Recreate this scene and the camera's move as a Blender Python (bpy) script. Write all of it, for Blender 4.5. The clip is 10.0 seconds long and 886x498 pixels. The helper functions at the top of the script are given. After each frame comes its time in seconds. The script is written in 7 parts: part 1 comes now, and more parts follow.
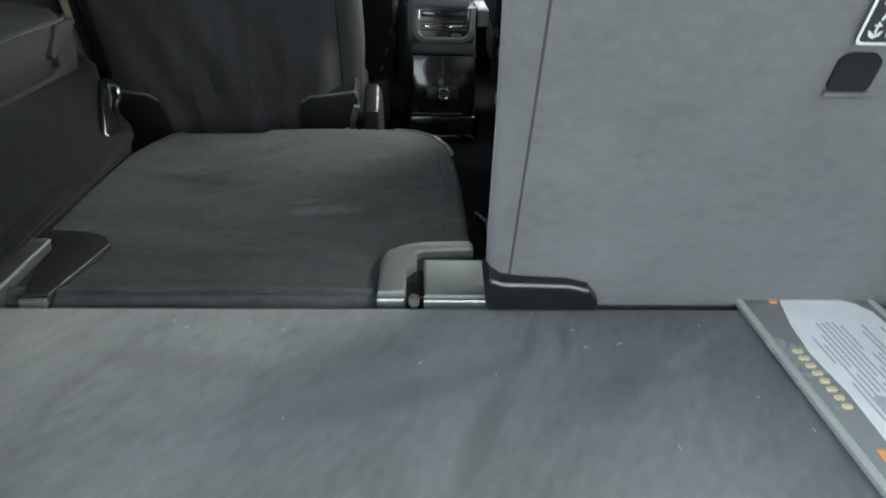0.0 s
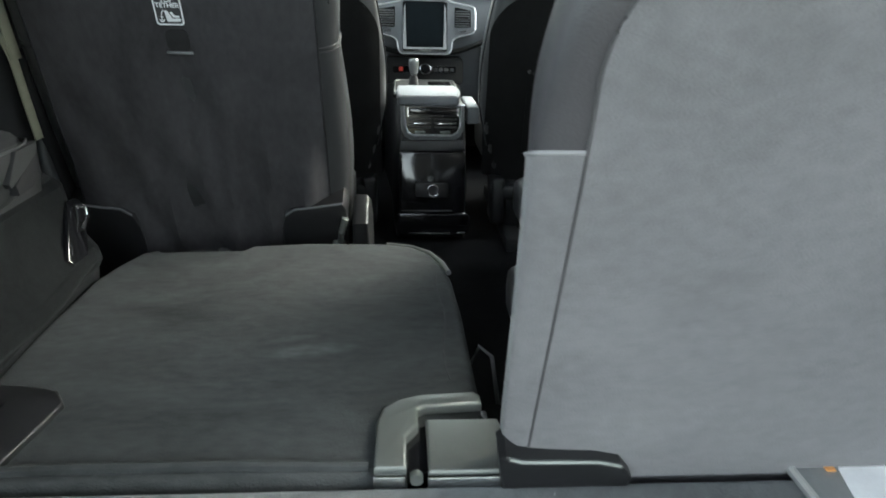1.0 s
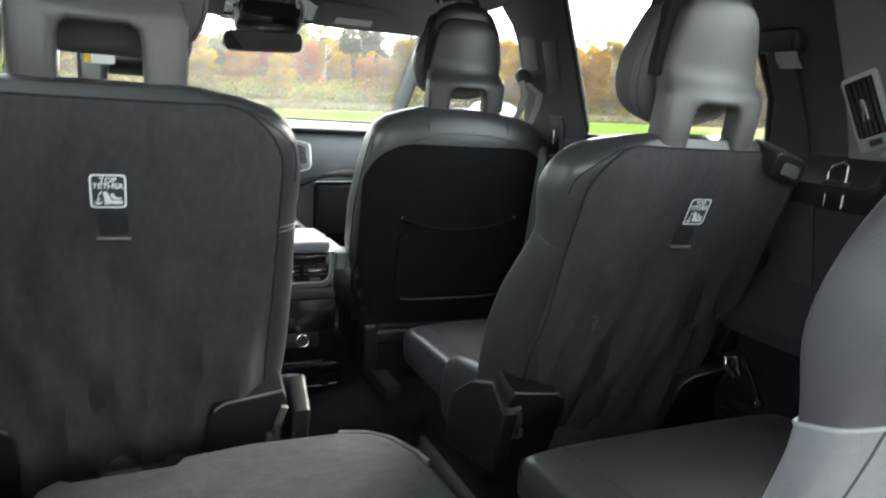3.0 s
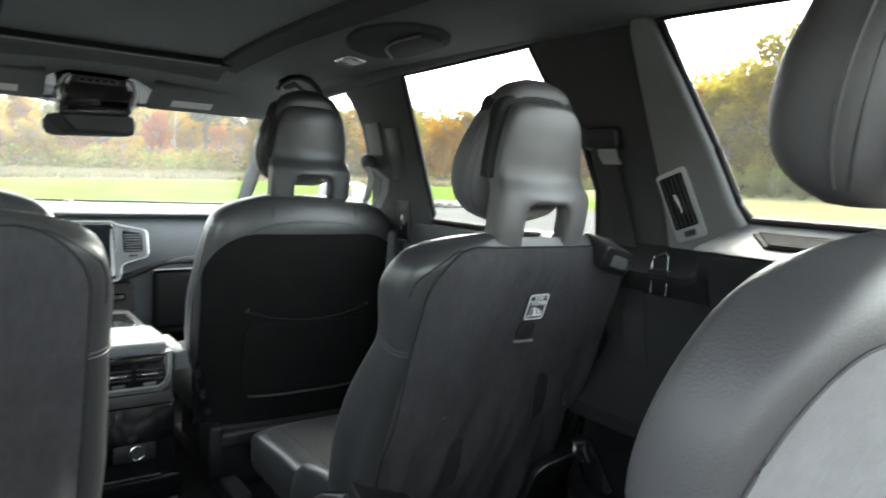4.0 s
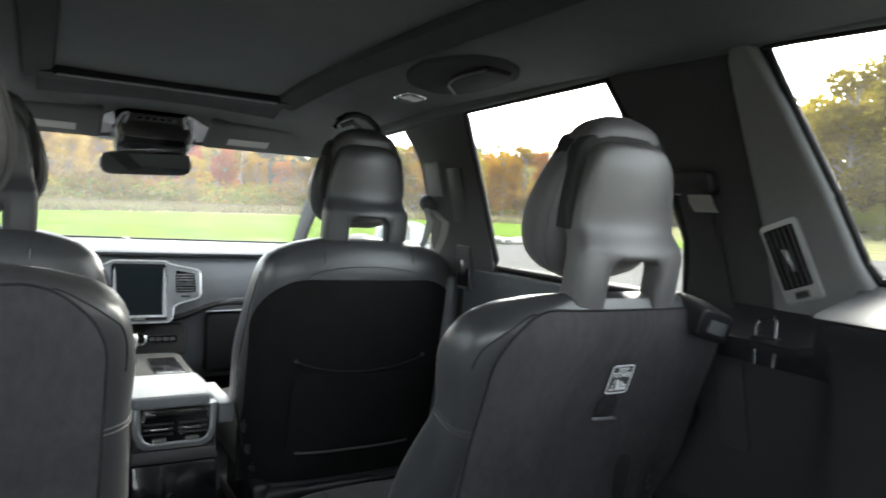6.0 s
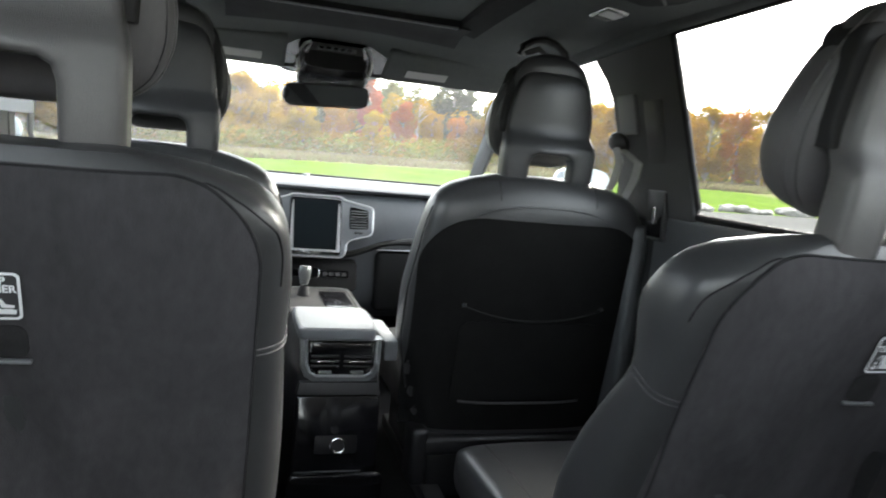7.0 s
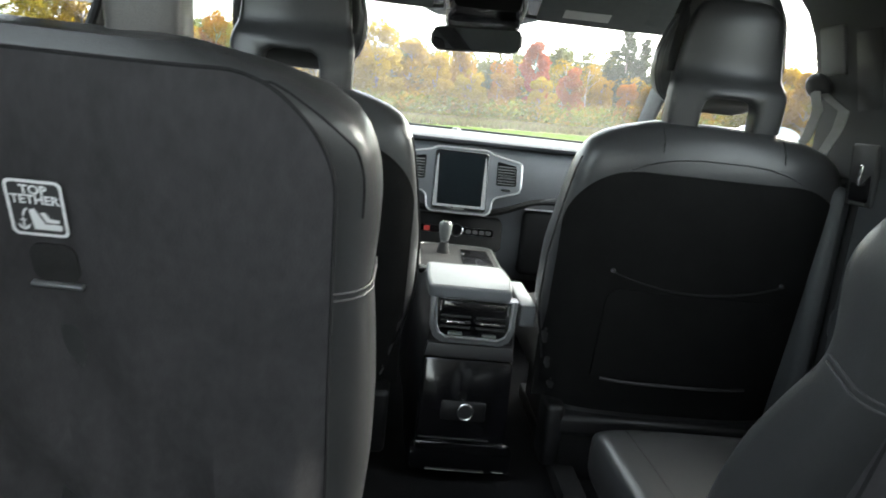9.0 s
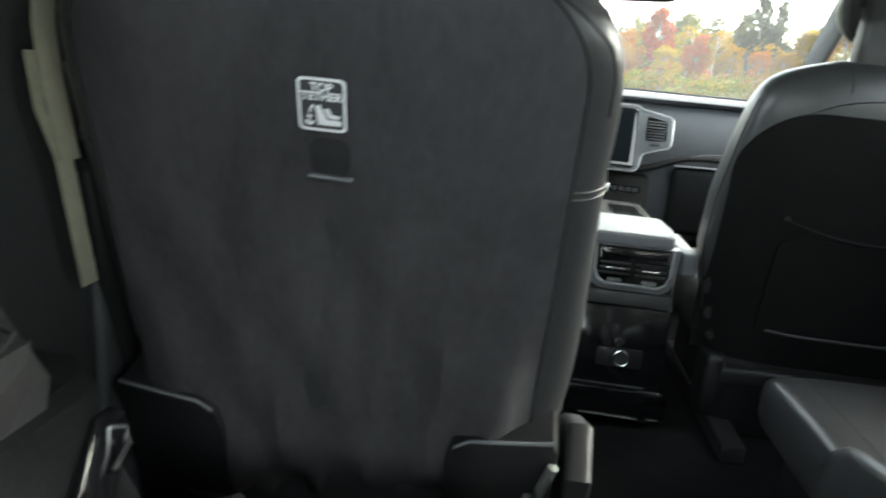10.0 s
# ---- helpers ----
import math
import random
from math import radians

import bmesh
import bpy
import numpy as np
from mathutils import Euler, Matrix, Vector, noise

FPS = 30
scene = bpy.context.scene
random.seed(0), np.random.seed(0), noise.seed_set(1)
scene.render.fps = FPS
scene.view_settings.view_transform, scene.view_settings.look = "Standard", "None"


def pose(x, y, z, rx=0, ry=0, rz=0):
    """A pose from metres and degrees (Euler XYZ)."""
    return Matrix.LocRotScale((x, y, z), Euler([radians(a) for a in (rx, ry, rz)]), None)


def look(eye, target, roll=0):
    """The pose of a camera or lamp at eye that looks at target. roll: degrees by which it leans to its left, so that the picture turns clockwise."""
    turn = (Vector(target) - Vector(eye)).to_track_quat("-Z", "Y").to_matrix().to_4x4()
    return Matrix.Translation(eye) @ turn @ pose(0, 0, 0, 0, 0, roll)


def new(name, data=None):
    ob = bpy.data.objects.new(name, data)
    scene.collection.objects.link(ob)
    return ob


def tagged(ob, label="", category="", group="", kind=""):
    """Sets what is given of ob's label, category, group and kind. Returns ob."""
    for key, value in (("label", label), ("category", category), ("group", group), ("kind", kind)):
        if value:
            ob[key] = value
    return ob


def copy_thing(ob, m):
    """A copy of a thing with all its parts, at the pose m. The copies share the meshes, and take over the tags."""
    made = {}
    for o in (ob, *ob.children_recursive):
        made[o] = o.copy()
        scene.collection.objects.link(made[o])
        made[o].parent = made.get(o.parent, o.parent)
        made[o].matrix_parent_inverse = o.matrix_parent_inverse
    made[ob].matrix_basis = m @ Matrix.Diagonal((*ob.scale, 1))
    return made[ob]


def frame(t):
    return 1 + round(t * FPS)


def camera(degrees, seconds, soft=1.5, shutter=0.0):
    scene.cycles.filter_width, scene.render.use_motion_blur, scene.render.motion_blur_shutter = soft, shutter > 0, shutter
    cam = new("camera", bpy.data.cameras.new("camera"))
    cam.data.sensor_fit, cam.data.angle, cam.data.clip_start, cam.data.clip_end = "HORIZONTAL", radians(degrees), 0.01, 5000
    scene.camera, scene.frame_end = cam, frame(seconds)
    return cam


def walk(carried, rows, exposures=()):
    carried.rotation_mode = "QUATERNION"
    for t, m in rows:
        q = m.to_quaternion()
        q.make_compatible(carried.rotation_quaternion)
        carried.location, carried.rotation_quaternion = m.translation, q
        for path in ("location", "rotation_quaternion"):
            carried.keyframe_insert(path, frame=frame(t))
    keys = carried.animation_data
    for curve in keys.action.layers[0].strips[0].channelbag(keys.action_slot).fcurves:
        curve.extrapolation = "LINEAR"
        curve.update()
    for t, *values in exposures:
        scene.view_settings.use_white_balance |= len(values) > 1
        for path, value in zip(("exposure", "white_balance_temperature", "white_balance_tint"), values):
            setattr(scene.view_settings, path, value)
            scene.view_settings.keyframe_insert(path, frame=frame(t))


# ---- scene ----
cam = camera(65.8, 10.0, soft=1.7, shutter=0.4)
PATH = [
    (0, (-0.0744, 0.0753, 1.1934), (-0.0028, 1.7233, 0.335), 1.5),
    (0.5, (-0.0725, 0.1414, 1.2064), (0.0353, 1.8386, 0.4531), 1.2),
    (1, (-0.0911, 0.1944, 1.2287), (0.0233, 1.9223, 0.5498), 1.3),
    (1.5, (-0.1739, 0.2427, 1.2259), (0.0326, 1.9837, 0.6038), 1.9),
    (2, (-0.2864, 0.2846, 1.2455), (0.119, 2.0032, 0.6605), 2.4),
    (2.2, (-0.3367, 0.3013, 1.2548), (0.1535, 2.0069, 0.6996), 2.8),
    (3.3, (-0.3915, 0.3655, 1.3264), (0.4427, 1.9976, 1.0139), 3.7),
    (3.5, (-0.3832, 0.3692, 1.3375), (0.5143, 1.9753, 1.0641), 3.4),
    (4, (-0.3441, 0.3767, 1.3636), (0.7291, 1.8851, 1.1776), 3.0),
    (4.5, (-0.3208, 0.3804, 1.3729), (0.8677, 1.8061, 1.251), 2.8),
    (5, (-0.3199, 0.3971, 1.3738), (0.89, 1.807, 1.2883), 2.6),
    (5.2, (-0.3181, 0.4111, 1.3738), (0.8723, 1.8377, 1.2975), 2.5),
    (6.3, (-0.2697, 0.5301, 1.384), (0.5506, 2.1948, 1.2538), 4.2),
    (6.5, (-0.2669, 0.5524, 1.3673), (0.4752, 2.2506, 1.2055), 4.7),
    (7, (-0.239, 0.6398, 1.3264), (0.2948, 2.405, 1.0818), 5.6),
    (7.5, (-0.2037, 0.7022, 1.3115), (0.16, 2.5008, 1.0027), 6.2),
    (8, (-0.1758, 0.7552, 1.2966), (0.0828, 2.5659, 0.9618), 6.4),
    (8.5, (-0.1562, 0.7803, 1.291), (0.0372, 2.5975, 0.9432), 6.2),
    (9, (-0.1683, 0.7691, 1.2808), (-0.0502, 2.5873, 0.9079), 6.3),
    (9.5, (-0.199, 0.7431, 1.2529), (-0.1953, 2.5566, 0.8391), 6.3),
    (10, (-0.266, 0.718, 1.2185), (-0.4371, 2.5082, 0.7451), 5.7),
]

EXPOSURES = [(0.0, 3.52, 6450, 0), (1.0, 3.7, 6480, 0), (2.0, 3.78, 6600, 1), (3.5, 4.2, 6650, 3), (4.5, 4.2, 6650, 1), (5.2, 4.1, 6650, 1), (6.5, 3.9, 6650, 7), (8.5, 3.82, 6650, 4), (10.0, 3.9, 6650, 0)]
walk(cam, [(t, look(eye, target, roll)) for t, eye, target, roll in PATH], EXPOSURES)

# ---- world and light ----
SUN_AZ, SUN_EL = 60.0, 38.0      # degrees to the right of straight ahead, and up
world = bpy.data.worlds.new("sky")
scene.world = world
world.use_nodes = True
wn = world.node_tree.nodes
sky = wn.new("ShaderNodeTexSky")
sky.sky_type = "NISHITA"
sky.sun_disc = False
sky.sun_elevation = radians(SUN_EL)
sky.sun_rotation = radians(SUN_AZ)
sky.air_density, sky.dust_density, sky.ozone_density = 1.0, 4.0, 1.0
haze = wn.new("ShaderNodeHueSaturation")
haze.inputs["Saturation"].default_value = 0.35
haze.inputs["Value"].default_value = 1.0
world.node_tree.links.new(sky.outputs[0], haze.inputs["Color"])
world.node_tree.links.new(haze.outputs[0], wn["Background"].inputs["Color"])
wn["Background"].inputs["Strength"].default_value = 0.15
sun_data = bpy.data.lights.new("sun", "SUN")
sun_data.energy, sun_data.angle, sun_data.color = 0.5, radians(45), (1.0, 0.95, 0.85)
sun = new("sun", sun_data)
_a, _e = radians(SUN_AZ), radians(SUN_EL)
sun.matrix_world = look((0, 0, 30), (-math.sin(_a) * math.cos(_e), -math.cos(_a) * math.cos(_e), 30 - math.sin(_e)))


# ---- materials ----
def material(name, colour, rough=0.6, metal=0.0, grain=0.0, grain_size=0.002, patch=0.0, patch_size=0.1,
             spec=0.5, relief="noise", stretch=(1, 1, 1), sheen=0.0, rough_var=0.0, coat=0.0, per_object=0.0, swirl=0.0, scuffs=(), turn=0.0, nap=None):
    """Principled surface with colour patches at one scale and a bumpy grain at a finer one."""
    m = bpy.data.materials.new(name)
    m.use_nodes = True
    n, l = m.node_tree.nodes, m.node_tree.links
    b = n["Principled BSDF"]
    b.inputs["Base Color"].default_value = (*colour, 1)
    b.inputs["Roughness"].default_value = rough
    b.inputs["Metallic"].default_value = metal
    b.inputs["Specular IOR Level"].default_value = spec
    b.inputs["Coat Weight"].default_value = coat
    if sheen:
        b.inputs["Sheen Weight"].default_value = sheen
        b.inputs["Sheen Roughness"].default_value = 0.6 if nap is None else 0.3
        b.inputs["Sheen Tint"].default_value = (*[min(1, c * 6) if nap is None else nap for c in colour], 1)
    co = n.new("ShaderNodeTexCoord")
    mp = n.new("ShaderNodeMapping")
    mp.vector_type = "TEXTURE"
    mp.inputs["Rotation"].default_value = (0, 0, radians(turn))
    mp.inputs["Scale"].default_value = [1 / q for q in stretch]
    l.new(co.outputs["Object"], mp.inputs["Vector"])
    if patch:
        t1 = n.new("ShaderNodeTexNoise")
        t1.inputs["Scale"].default_value = 1 / patch_size
        t1.inputs["Detail"].default_value = 5
        t1.inputs["Roughness"].default_value = 0.62
        t1.inputs["Distortion"].default_value = swirl
        l.new(mp.outputs[0], t1.inputs["Vector"])
        t2 = n.new("ShaderNodeTexNoise")
        t2.inputs["Scale"].default_value = 14 / patch_size
        t2.inputs["Detail"].default_value = 3
        l.new(mp.outputs[0], t2.inputs["Vector"])
        ad = n.new("ShaderNodeMath")
        ad.operation = "MULTIPLY_ADD"
        ad.inputs[1].default_value = 0.45
        l.new(t2.outputs["Fac"], ad.inputs[0])
        l.new(t1.outputs["Fac"], ad.inputs[2])
        mr = n.new("ShaderNodeMapRange")
        mr.inputs["From Min"].default_value, mr.inputs["From Max"].default_value = 0.42, 1.02
        mr.inputs["To Min"].default_value, mr.inputs["To Max"].default_value = 1 - patch, 1 + patch
        l.new(ad.outputs[0], mr.inputs["Value"])
        amount = mr.outputs[0]
        for cx_, cy_, rx_, ry_, turn_, gain in scuffs:
            sm = n.new("ShaderNodeMapping")
            sm.vector_type = "TEXTURE"
            sm.inputs["Location"].default_value = (cx_, cy_, 0)
            sm.inputs["Rotation"].default_value = (0, 0, radians(turn_))
            sm.inputs["Scale"].default_value = (rx_, ry_, 10)
            l.new(co.outputs["Object"], sm.inputs["Vector"])
            ln = n.new("ShaderNodeVectorMath")
            ln.operation = "LENGTH"
            l.new(sm.outputs[0], ln.inputs[0])
            fade = n.new("ShaderNodeMapRange")
            fade.interpolation_type = "SMOOTHSTEP"
            fade.inputs["From Min"].default_value, fade.inputs["From Max"].default_value = 1.0, 0.2
            l.new(ln.outputs["Value"], fade.inputs["Value"])
            ty = n.new("ShaderNodeMath")
            ty.operation = "MULTIPLY"
            l.new(fade.outputs[0], ty.inputs[0])
            l.new(t2.outputs["Fac"], ty.inputs[1])
            su = n.new("ShaderNodeMath")
            su.operation = "MULTIPLY_ADD"
            su.inputs[1].default_value = gain
            l.new(ty.outputs[0], su.inputs[0])
            l.new(amount, su.inputs[2])
            amount = su.outputs[0]
        mx = n.new("ShaderNodeVectorMath")
        mx.operation = "SCALE"
        mx.inputs[0].default_value = colour
        l.new(amount, mx.inputs["Scale"])
        out = mx.outputs[0]
        if per_object:
            oi = n.new("ShaderNodeObjectInfo")
            m2 = n.new("ShaderNodeMapRange")
            m2.inputs["To Min"].default_value, m2.inputs["To Max"].default_value = 1 - per_object, 1 + per_object
            l.new(oi.outputs["Random"], m2.inputs["Value"])
            mz = n.new("ShaderNodeVectorMath")
            mz.operation = "SCALE"
            l.new(out, mz.inputs[0])
            l.new(m2.outputs[0], mz.inputs["Scale"])
            out = mz.outputs[0]
        l.new(out, b.inputs["Base Color"])
        if rough_var:
            r2 = n.new("ShaderNodeMapRange")
            r2.inputs["From Min"].default_value, r2.inputs["From Max"].default_value = 0.42, 1.02
            r2.inputs["To Min"].default_value, r2.inputs["To Max"].default_value = rough - rough_var, min(1, rough + rough_var)
            l.new(ad.outputs[0], r2.inputs["Value"])
            l.new(r2.outputs[0], b.inputs["Roughness"])
    if grain:
        if relief == "cells":
            g = n.new("ShaderNodeTexVoronoi")
            g.inputs["Scale"].default_value = 1 / grain_size
            gout = g.outputs["Distance"]
        else:
            g = n.new("ShaderNodeTexNoise")
            g.inputs["Scale"].default_value = 1 / grain_size
            g.inputs["Detail"].default_value = 3
            gout = g.outputs["Fac"]
        l.new(mp.outputs[0], g.inputs["Vector"])
        bp = n.new("ShaderNodeBump")
        bp.inputs["Strength"].default_value = grain
        bp.inputs["Distance"].default_value = grain_size
        l.new(gout, bp.inputs["Height"])
        l.new(bp.outputs[0], b.inputs["Normal"])
    return m


leather = material("leather", (0.037, 0.0377, 0.0393), 0.33, grain=0.10, grain_size=0.0013, patch=0.14, patch_size=0.12, relief="cells", rough_var=0.06)
leather_soft = material("soft_leather", (0.053, 0.051, 0.0545), 0.48, grain=0.12, grain_size=0.0020, patch=0.12, patch_size=0.1, relief="cells", rough_var=0.06, spec=0.42)
# Lighter leather copy for rear pads, carrying the stronger light on them.
lit_pad_leather = material("lit_pad_leather", (0.088, 0.0845, 0.088), 0.50, grain=0.12, grain_size=0.0020, patch=0.12, patch_size=0.1, relief="cells", rough_var=0.06, spec=0.45)
# Carpet tones follow the light: paler near the open rear, darker further in.
carpet = material("carpet", (0.150, 0.148, 0.152), 0.95, grain=0.5, grain_size=0.0016, patch=0.24, patch_size=0.16, spec=0.15, sheen=0.2, stretch=(0.8, 1.0, 1.1), swirl=0.3)
load_carpet = material("load_carpet", (0.126, 0.132, 0.135), 0.95, grain=0.6, grain_size=0.0018, patch=0.42, patch_size=0.20, spec=0.15, sheen=0.2, stretch=(1.35, 0.55, 1), turn=-28, swirl=0.7,
                       scuffs=[(0.04, 0.64, 0.05, 0.012, 75, -0.7), (0.075, 0.64, 0.05, 0.010, 80, -0.6), (0.01, 0.60, 0.06, 0.02, 35, -0.4), (0.12, 0.57, 0.09, 0.03, 50, -0.4), (-0.10, 0.55, 0.16, 0.03, 20, -0.5), (-0.30, 0.60, 0.12, 0.03, -10, -0.3), (0.20, 0.62, 0.08, 0.015, 40, 0.5), (-0.02, 0.50, 0.10, 0.02, 70, -0.6)])
# Same carpet as the upright seat, darkened for the weaker light here.
carpet_shaded = material("shaded_seat_carpet", (0.037, 0.0395, 0.0405), 0.95, grain=0.6, grain_size=0.0018, patch=0.5, patch_size=0.15, spec=0.12, sheen=0.1, stretch=(0.6, 1.2, 1), swirl=1.2,
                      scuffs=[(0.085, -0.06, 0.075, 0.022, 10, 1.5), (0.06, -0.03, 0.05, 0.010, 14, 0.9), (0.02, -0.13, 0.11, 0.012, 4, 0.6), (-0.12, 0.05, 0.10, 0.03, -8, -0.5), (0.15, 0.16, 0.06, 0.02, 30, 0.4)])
# Lining carpet darkened to stand for the weaker light on the side walls.
shaded_lining = material("shaded_lining", (0.0105, 0.0112, 0.0118), 0.97, grain=0.5, grain_size=0.0018, patch=0.45, patch_size=0.10, spec=0.04, sheen=1.0, nap=0.045, swirl=0.8)
matte_black = material("matte_black_plastic", (0.010, 0.010, 0.0105), 0.75, grain=0.2, grain_size=0.0012, patch=0.12, patch_size=0.08, spec=0.25, rough_var=0.06)
headrest_shell = material("headrest_shell", (0.084, 0.081, 0.081), 0.38, grain=0.16, grain_size=0.0012, patch=0.1, patch_size=0.08, relief="cells", rough_var=0.06)
carpet_dark = material("dark_carpet", (0.044, 0.0425, 0.0455), 0.97, grain=0.25, grain_size=0.0018, patch=0.36, patch_size=0.16, spec=0.12, sheen=0.1, stretch=(1.2, 1, 0.6), swirl=0.9)
floor_carpet = material("floor_carpet", (0.015, 0.015, 0.016), 0.98, grain=0.9, grain_size=0.003, patch=0.3, patch_size=0.1, spec=0.1)
headliner = material("headliner", (0.100, 0.108, 0.109), 0.92, grain=0.3, grain_size=0.0012, patch=0.12, patch_size=0.2, spec=0.2)
shade_cloth = material("sunshade_cloth", (0.116, 0.128, 0.128), 0.9, grain=0.3, grain_size=0.0014, patch=0.08, patch_size=0.3, spec=0.2)
plastic = material("charcoal_plastic", (0.027, 0.027, 0.028), 0.5, grain=0.18, grain_size=0.0011, patch=0.1, patch_size=0.12, rough_var=0.05)
panel_black = material("panel_plastic", (0.025, 0.0255, 0.0268), 0.72, grain=0.2, grain_size=0.0011, patch=0.14, patch_size=0.12, rough_var=0.05, spec=0.2)
plastic_grey = material("grey_plastic", (0.095, 0.098, 0.101), 0.5, grain=0.16, grain_size=0.0012, patch=0.08, patch_size=0.2, rough_var=0.05)
satin_grey = material("satin_grey", (0.20, 0.207, 0.215), 0.38, metal=0.5, patch=0.06, patch_size=0.05, rough_var=0.05)
trim_dark = material("pillar_trim", (0.055, 0.056, 0.057), 0.70, grain=0.18, grain_size=0.0011, patch=0.12, patch_size=0.15, rough_var=0.06)
pillar_grey = material("pillar_plastic", (0.165, 0.168, 0.169), 0.55, grain=0.16, grain_size=0.0011, patch=0.1, patch_size=0.15, rough_var=0.05)
pillar_cloth = material("pillar_cloth", (0.046, 0.0465, 0.047), 0.85, grain=0.22, grain_size=0.0012, patch=0.12, patch_size=0.15, spec=0.25)
ledge_grey = material("ledge_plastic", (0.076, 0.078, 0.080), 0.64, grain=0.2, grain_size=0.0012, patch=0.1, patch_size=0.15, rough_var=0.06, spec=0.3)
plastic_black = material("black_plastic", (0.010, 0.010, 0.011), 0.42, grain=0.1, grain_size=0.001, patch=0.1, patch_size=0.1, rough_var=0.08)
gloss_black = material("gloss_black", (0.006, 0.006, 0.007), 0.14, patch=0.1, patch_size=0.05, rough_var=0.06, coat=0.3)
channel_shade = material("headrest_channel", (0.014, 0.014, 0.0145), 0.7, grain=0.12, grain_size=0.0012, patch=0.12, patch_size=0.05, relief="cells", spec=0.3)
cord_grey = material("pale_cord", (0.26, 0.26, 0.265), 0.8, grain=0.3, grain_size=0.0012, patch=0.15, patch_size=0.03, spec=0.2)
seam_grey = material("carpet_seam", (0.075, 0.074, 0.076), 0.95, grain=0.3, grain_size=0.0015, patch=0.2, patch_size=0.05, spec=0.1)
frame_cloth = material("roof_frame_cloth", (0.046, 0.047, 0.049), 0.95, grain=0.3, grain_size=0.002, patch=0.15, patch_size=0.05, spec=0.1)
recess_cloth = material("recess_cloth", (0.024, 0.0235, 0.025), 0.95, grain=0.3, grain_size=0.002, patch=0.2, patch_size=0.02, spec=0.1)
# darkness inside the tether recesses, kept as the colour of a flat patch
pocket_shade = material("pocket_shade", (0.025, 0.0245, 0.0255), 0.95, grain=0.3, grain_size=0.002, patch=0.2, patch_size=0.02, spec=0.1)
seat_shell = material("seat_back_net", (0.008, 0.008, 0.008), 0.9, grain=0.6, grain_size=0.0016, patch=0.25, patch_size=0.06, spec=0.1)
steel = material("painted_steel", (0.15, 0.16, 0.15), 0.40, metal=0.6, patch=0.1, patch_size=0.05, rough_var=0.08)
bright_trim = material("bright_trim", (0.50, 0.51, 0.52), 0.34, metal=0.55, patch=0.05, patch_size=0.05, rough_var=0.05)
chrome = material("satin_chrome", (0.55, 0.56, 0.57), 0.22, metal=1.0, patch=0.05, patch_size=0.05, rough_var=0.06)
white_print = material("white_print", (0.72, 0.73, 0.74), 0.55, patch=0.05, patch_size=0.02)
label_dark = material("label_ground", (0.03, 0.03, 0.032), 0.6, patch=0.1, patch_size=0.02)
label_grey = material("visor_label", (0.42, 0.42, 0.41), 0.6, patch=0.06, patch_size=0.02)
paper = material("paper", (0.86, 0.86, 0.88), 0.7, patch=0.08, patch_size=0.03)
print_grey = material("print_grey", (0.48, 0.48, 0.53), 0.8, patch=0.15, patch_size=0.01)
orange_film = material("orange_edge", (0.75, 0.36, 0.12), 0.4, patch=0.25, patch_size=0.03)
gold_print = material("gold_letters", (0.72, 0.60, 0.38), 0.4, patch=0.1, patch_size=0.02)
clear_grey = material("grey_sleeve", (0.30, 0.31, 0.315), 0.25, patch=0.1, patch_size=0.08, rough_var=0.08)
red_button = material("red_button", (0.6, 0.05, 0.04), 0.4, patch=0.05, patch_size=0.02)
yellow_print = material("yellow_print", (0.75, 0.50, 0.05), 0.6, patch=0.05, patch_size=0.02)
webbing = material("seat_belt_webbing", (0.020, 0.020, 0.021), 0.7, grain=0.5, grain_size=0.0015, patch=0.15, patch_size=0.04, stretch=(1, 1, 3))
webbing_yellow_lit = material("yellow_lit_webbing", (0.24, 0.235, 0.175), 0.7, grain=0.4, grain_size=0.0015, patch=0.12, patch_size=0.05, stretch=(1, 1, 3))
webbing_light = material("pale_webbing", (0.22, 0.22, 0.215), 0.6, grain=0.4, grain_size=0.0015, patch=0.15, patch_size=0.04, stretch=(1, 1, 3))
crystal = material("clear_knob", (0.18, 0.19, 0.19), 0.12, metal=0.3, patch=0.1, patch_size=0.02)
screen_black = material("screen_glass", (0.008, 0.011, 0.013), 0.12, patch=0.1, patch_size=0.1)
dash_skin = material("dash_skin", (0.082, 0.088, 0.097), 0.6, grain=0.2, grain_size=0.0014, patch=0.1, patch_size=0.15, relief="cells", rough_var=0.05)
lid_skin = material("lid_skin", (0.138, 0.146, 0.156), 0.55, grain=0.2, grain_size=0.0016, patch=0.08, patch_size=0.2, relief="cells")
bezel_grey = material("bezel_grey", (0.125, 0.133, 0.143), 0.42, grain=0.1, grain_size=0.001, patch=0.08, patch_size=0.1, rough_var=0.05)
door_skin = material("door_skin", (0.050, 0.054, 0.058), 0.55, grain=0.2, grain_size=0.0014, patch=0.1, patch_size=0.15, relief="cells", rough_var=0.05)
dash_top = material("dash_top_skin", (0.105, 0.111, 0.122), 0.75, grain=0.2, grain_size=0.0016, patch=0.08, patch_size=0.2, relief="cells", spec=0.12)
body_paint = material("silver_paint", (0.45, 0.50, 0.54), 0.3, metal=0.4, patch=0.04, patch_size=0.3, coat=0.5)


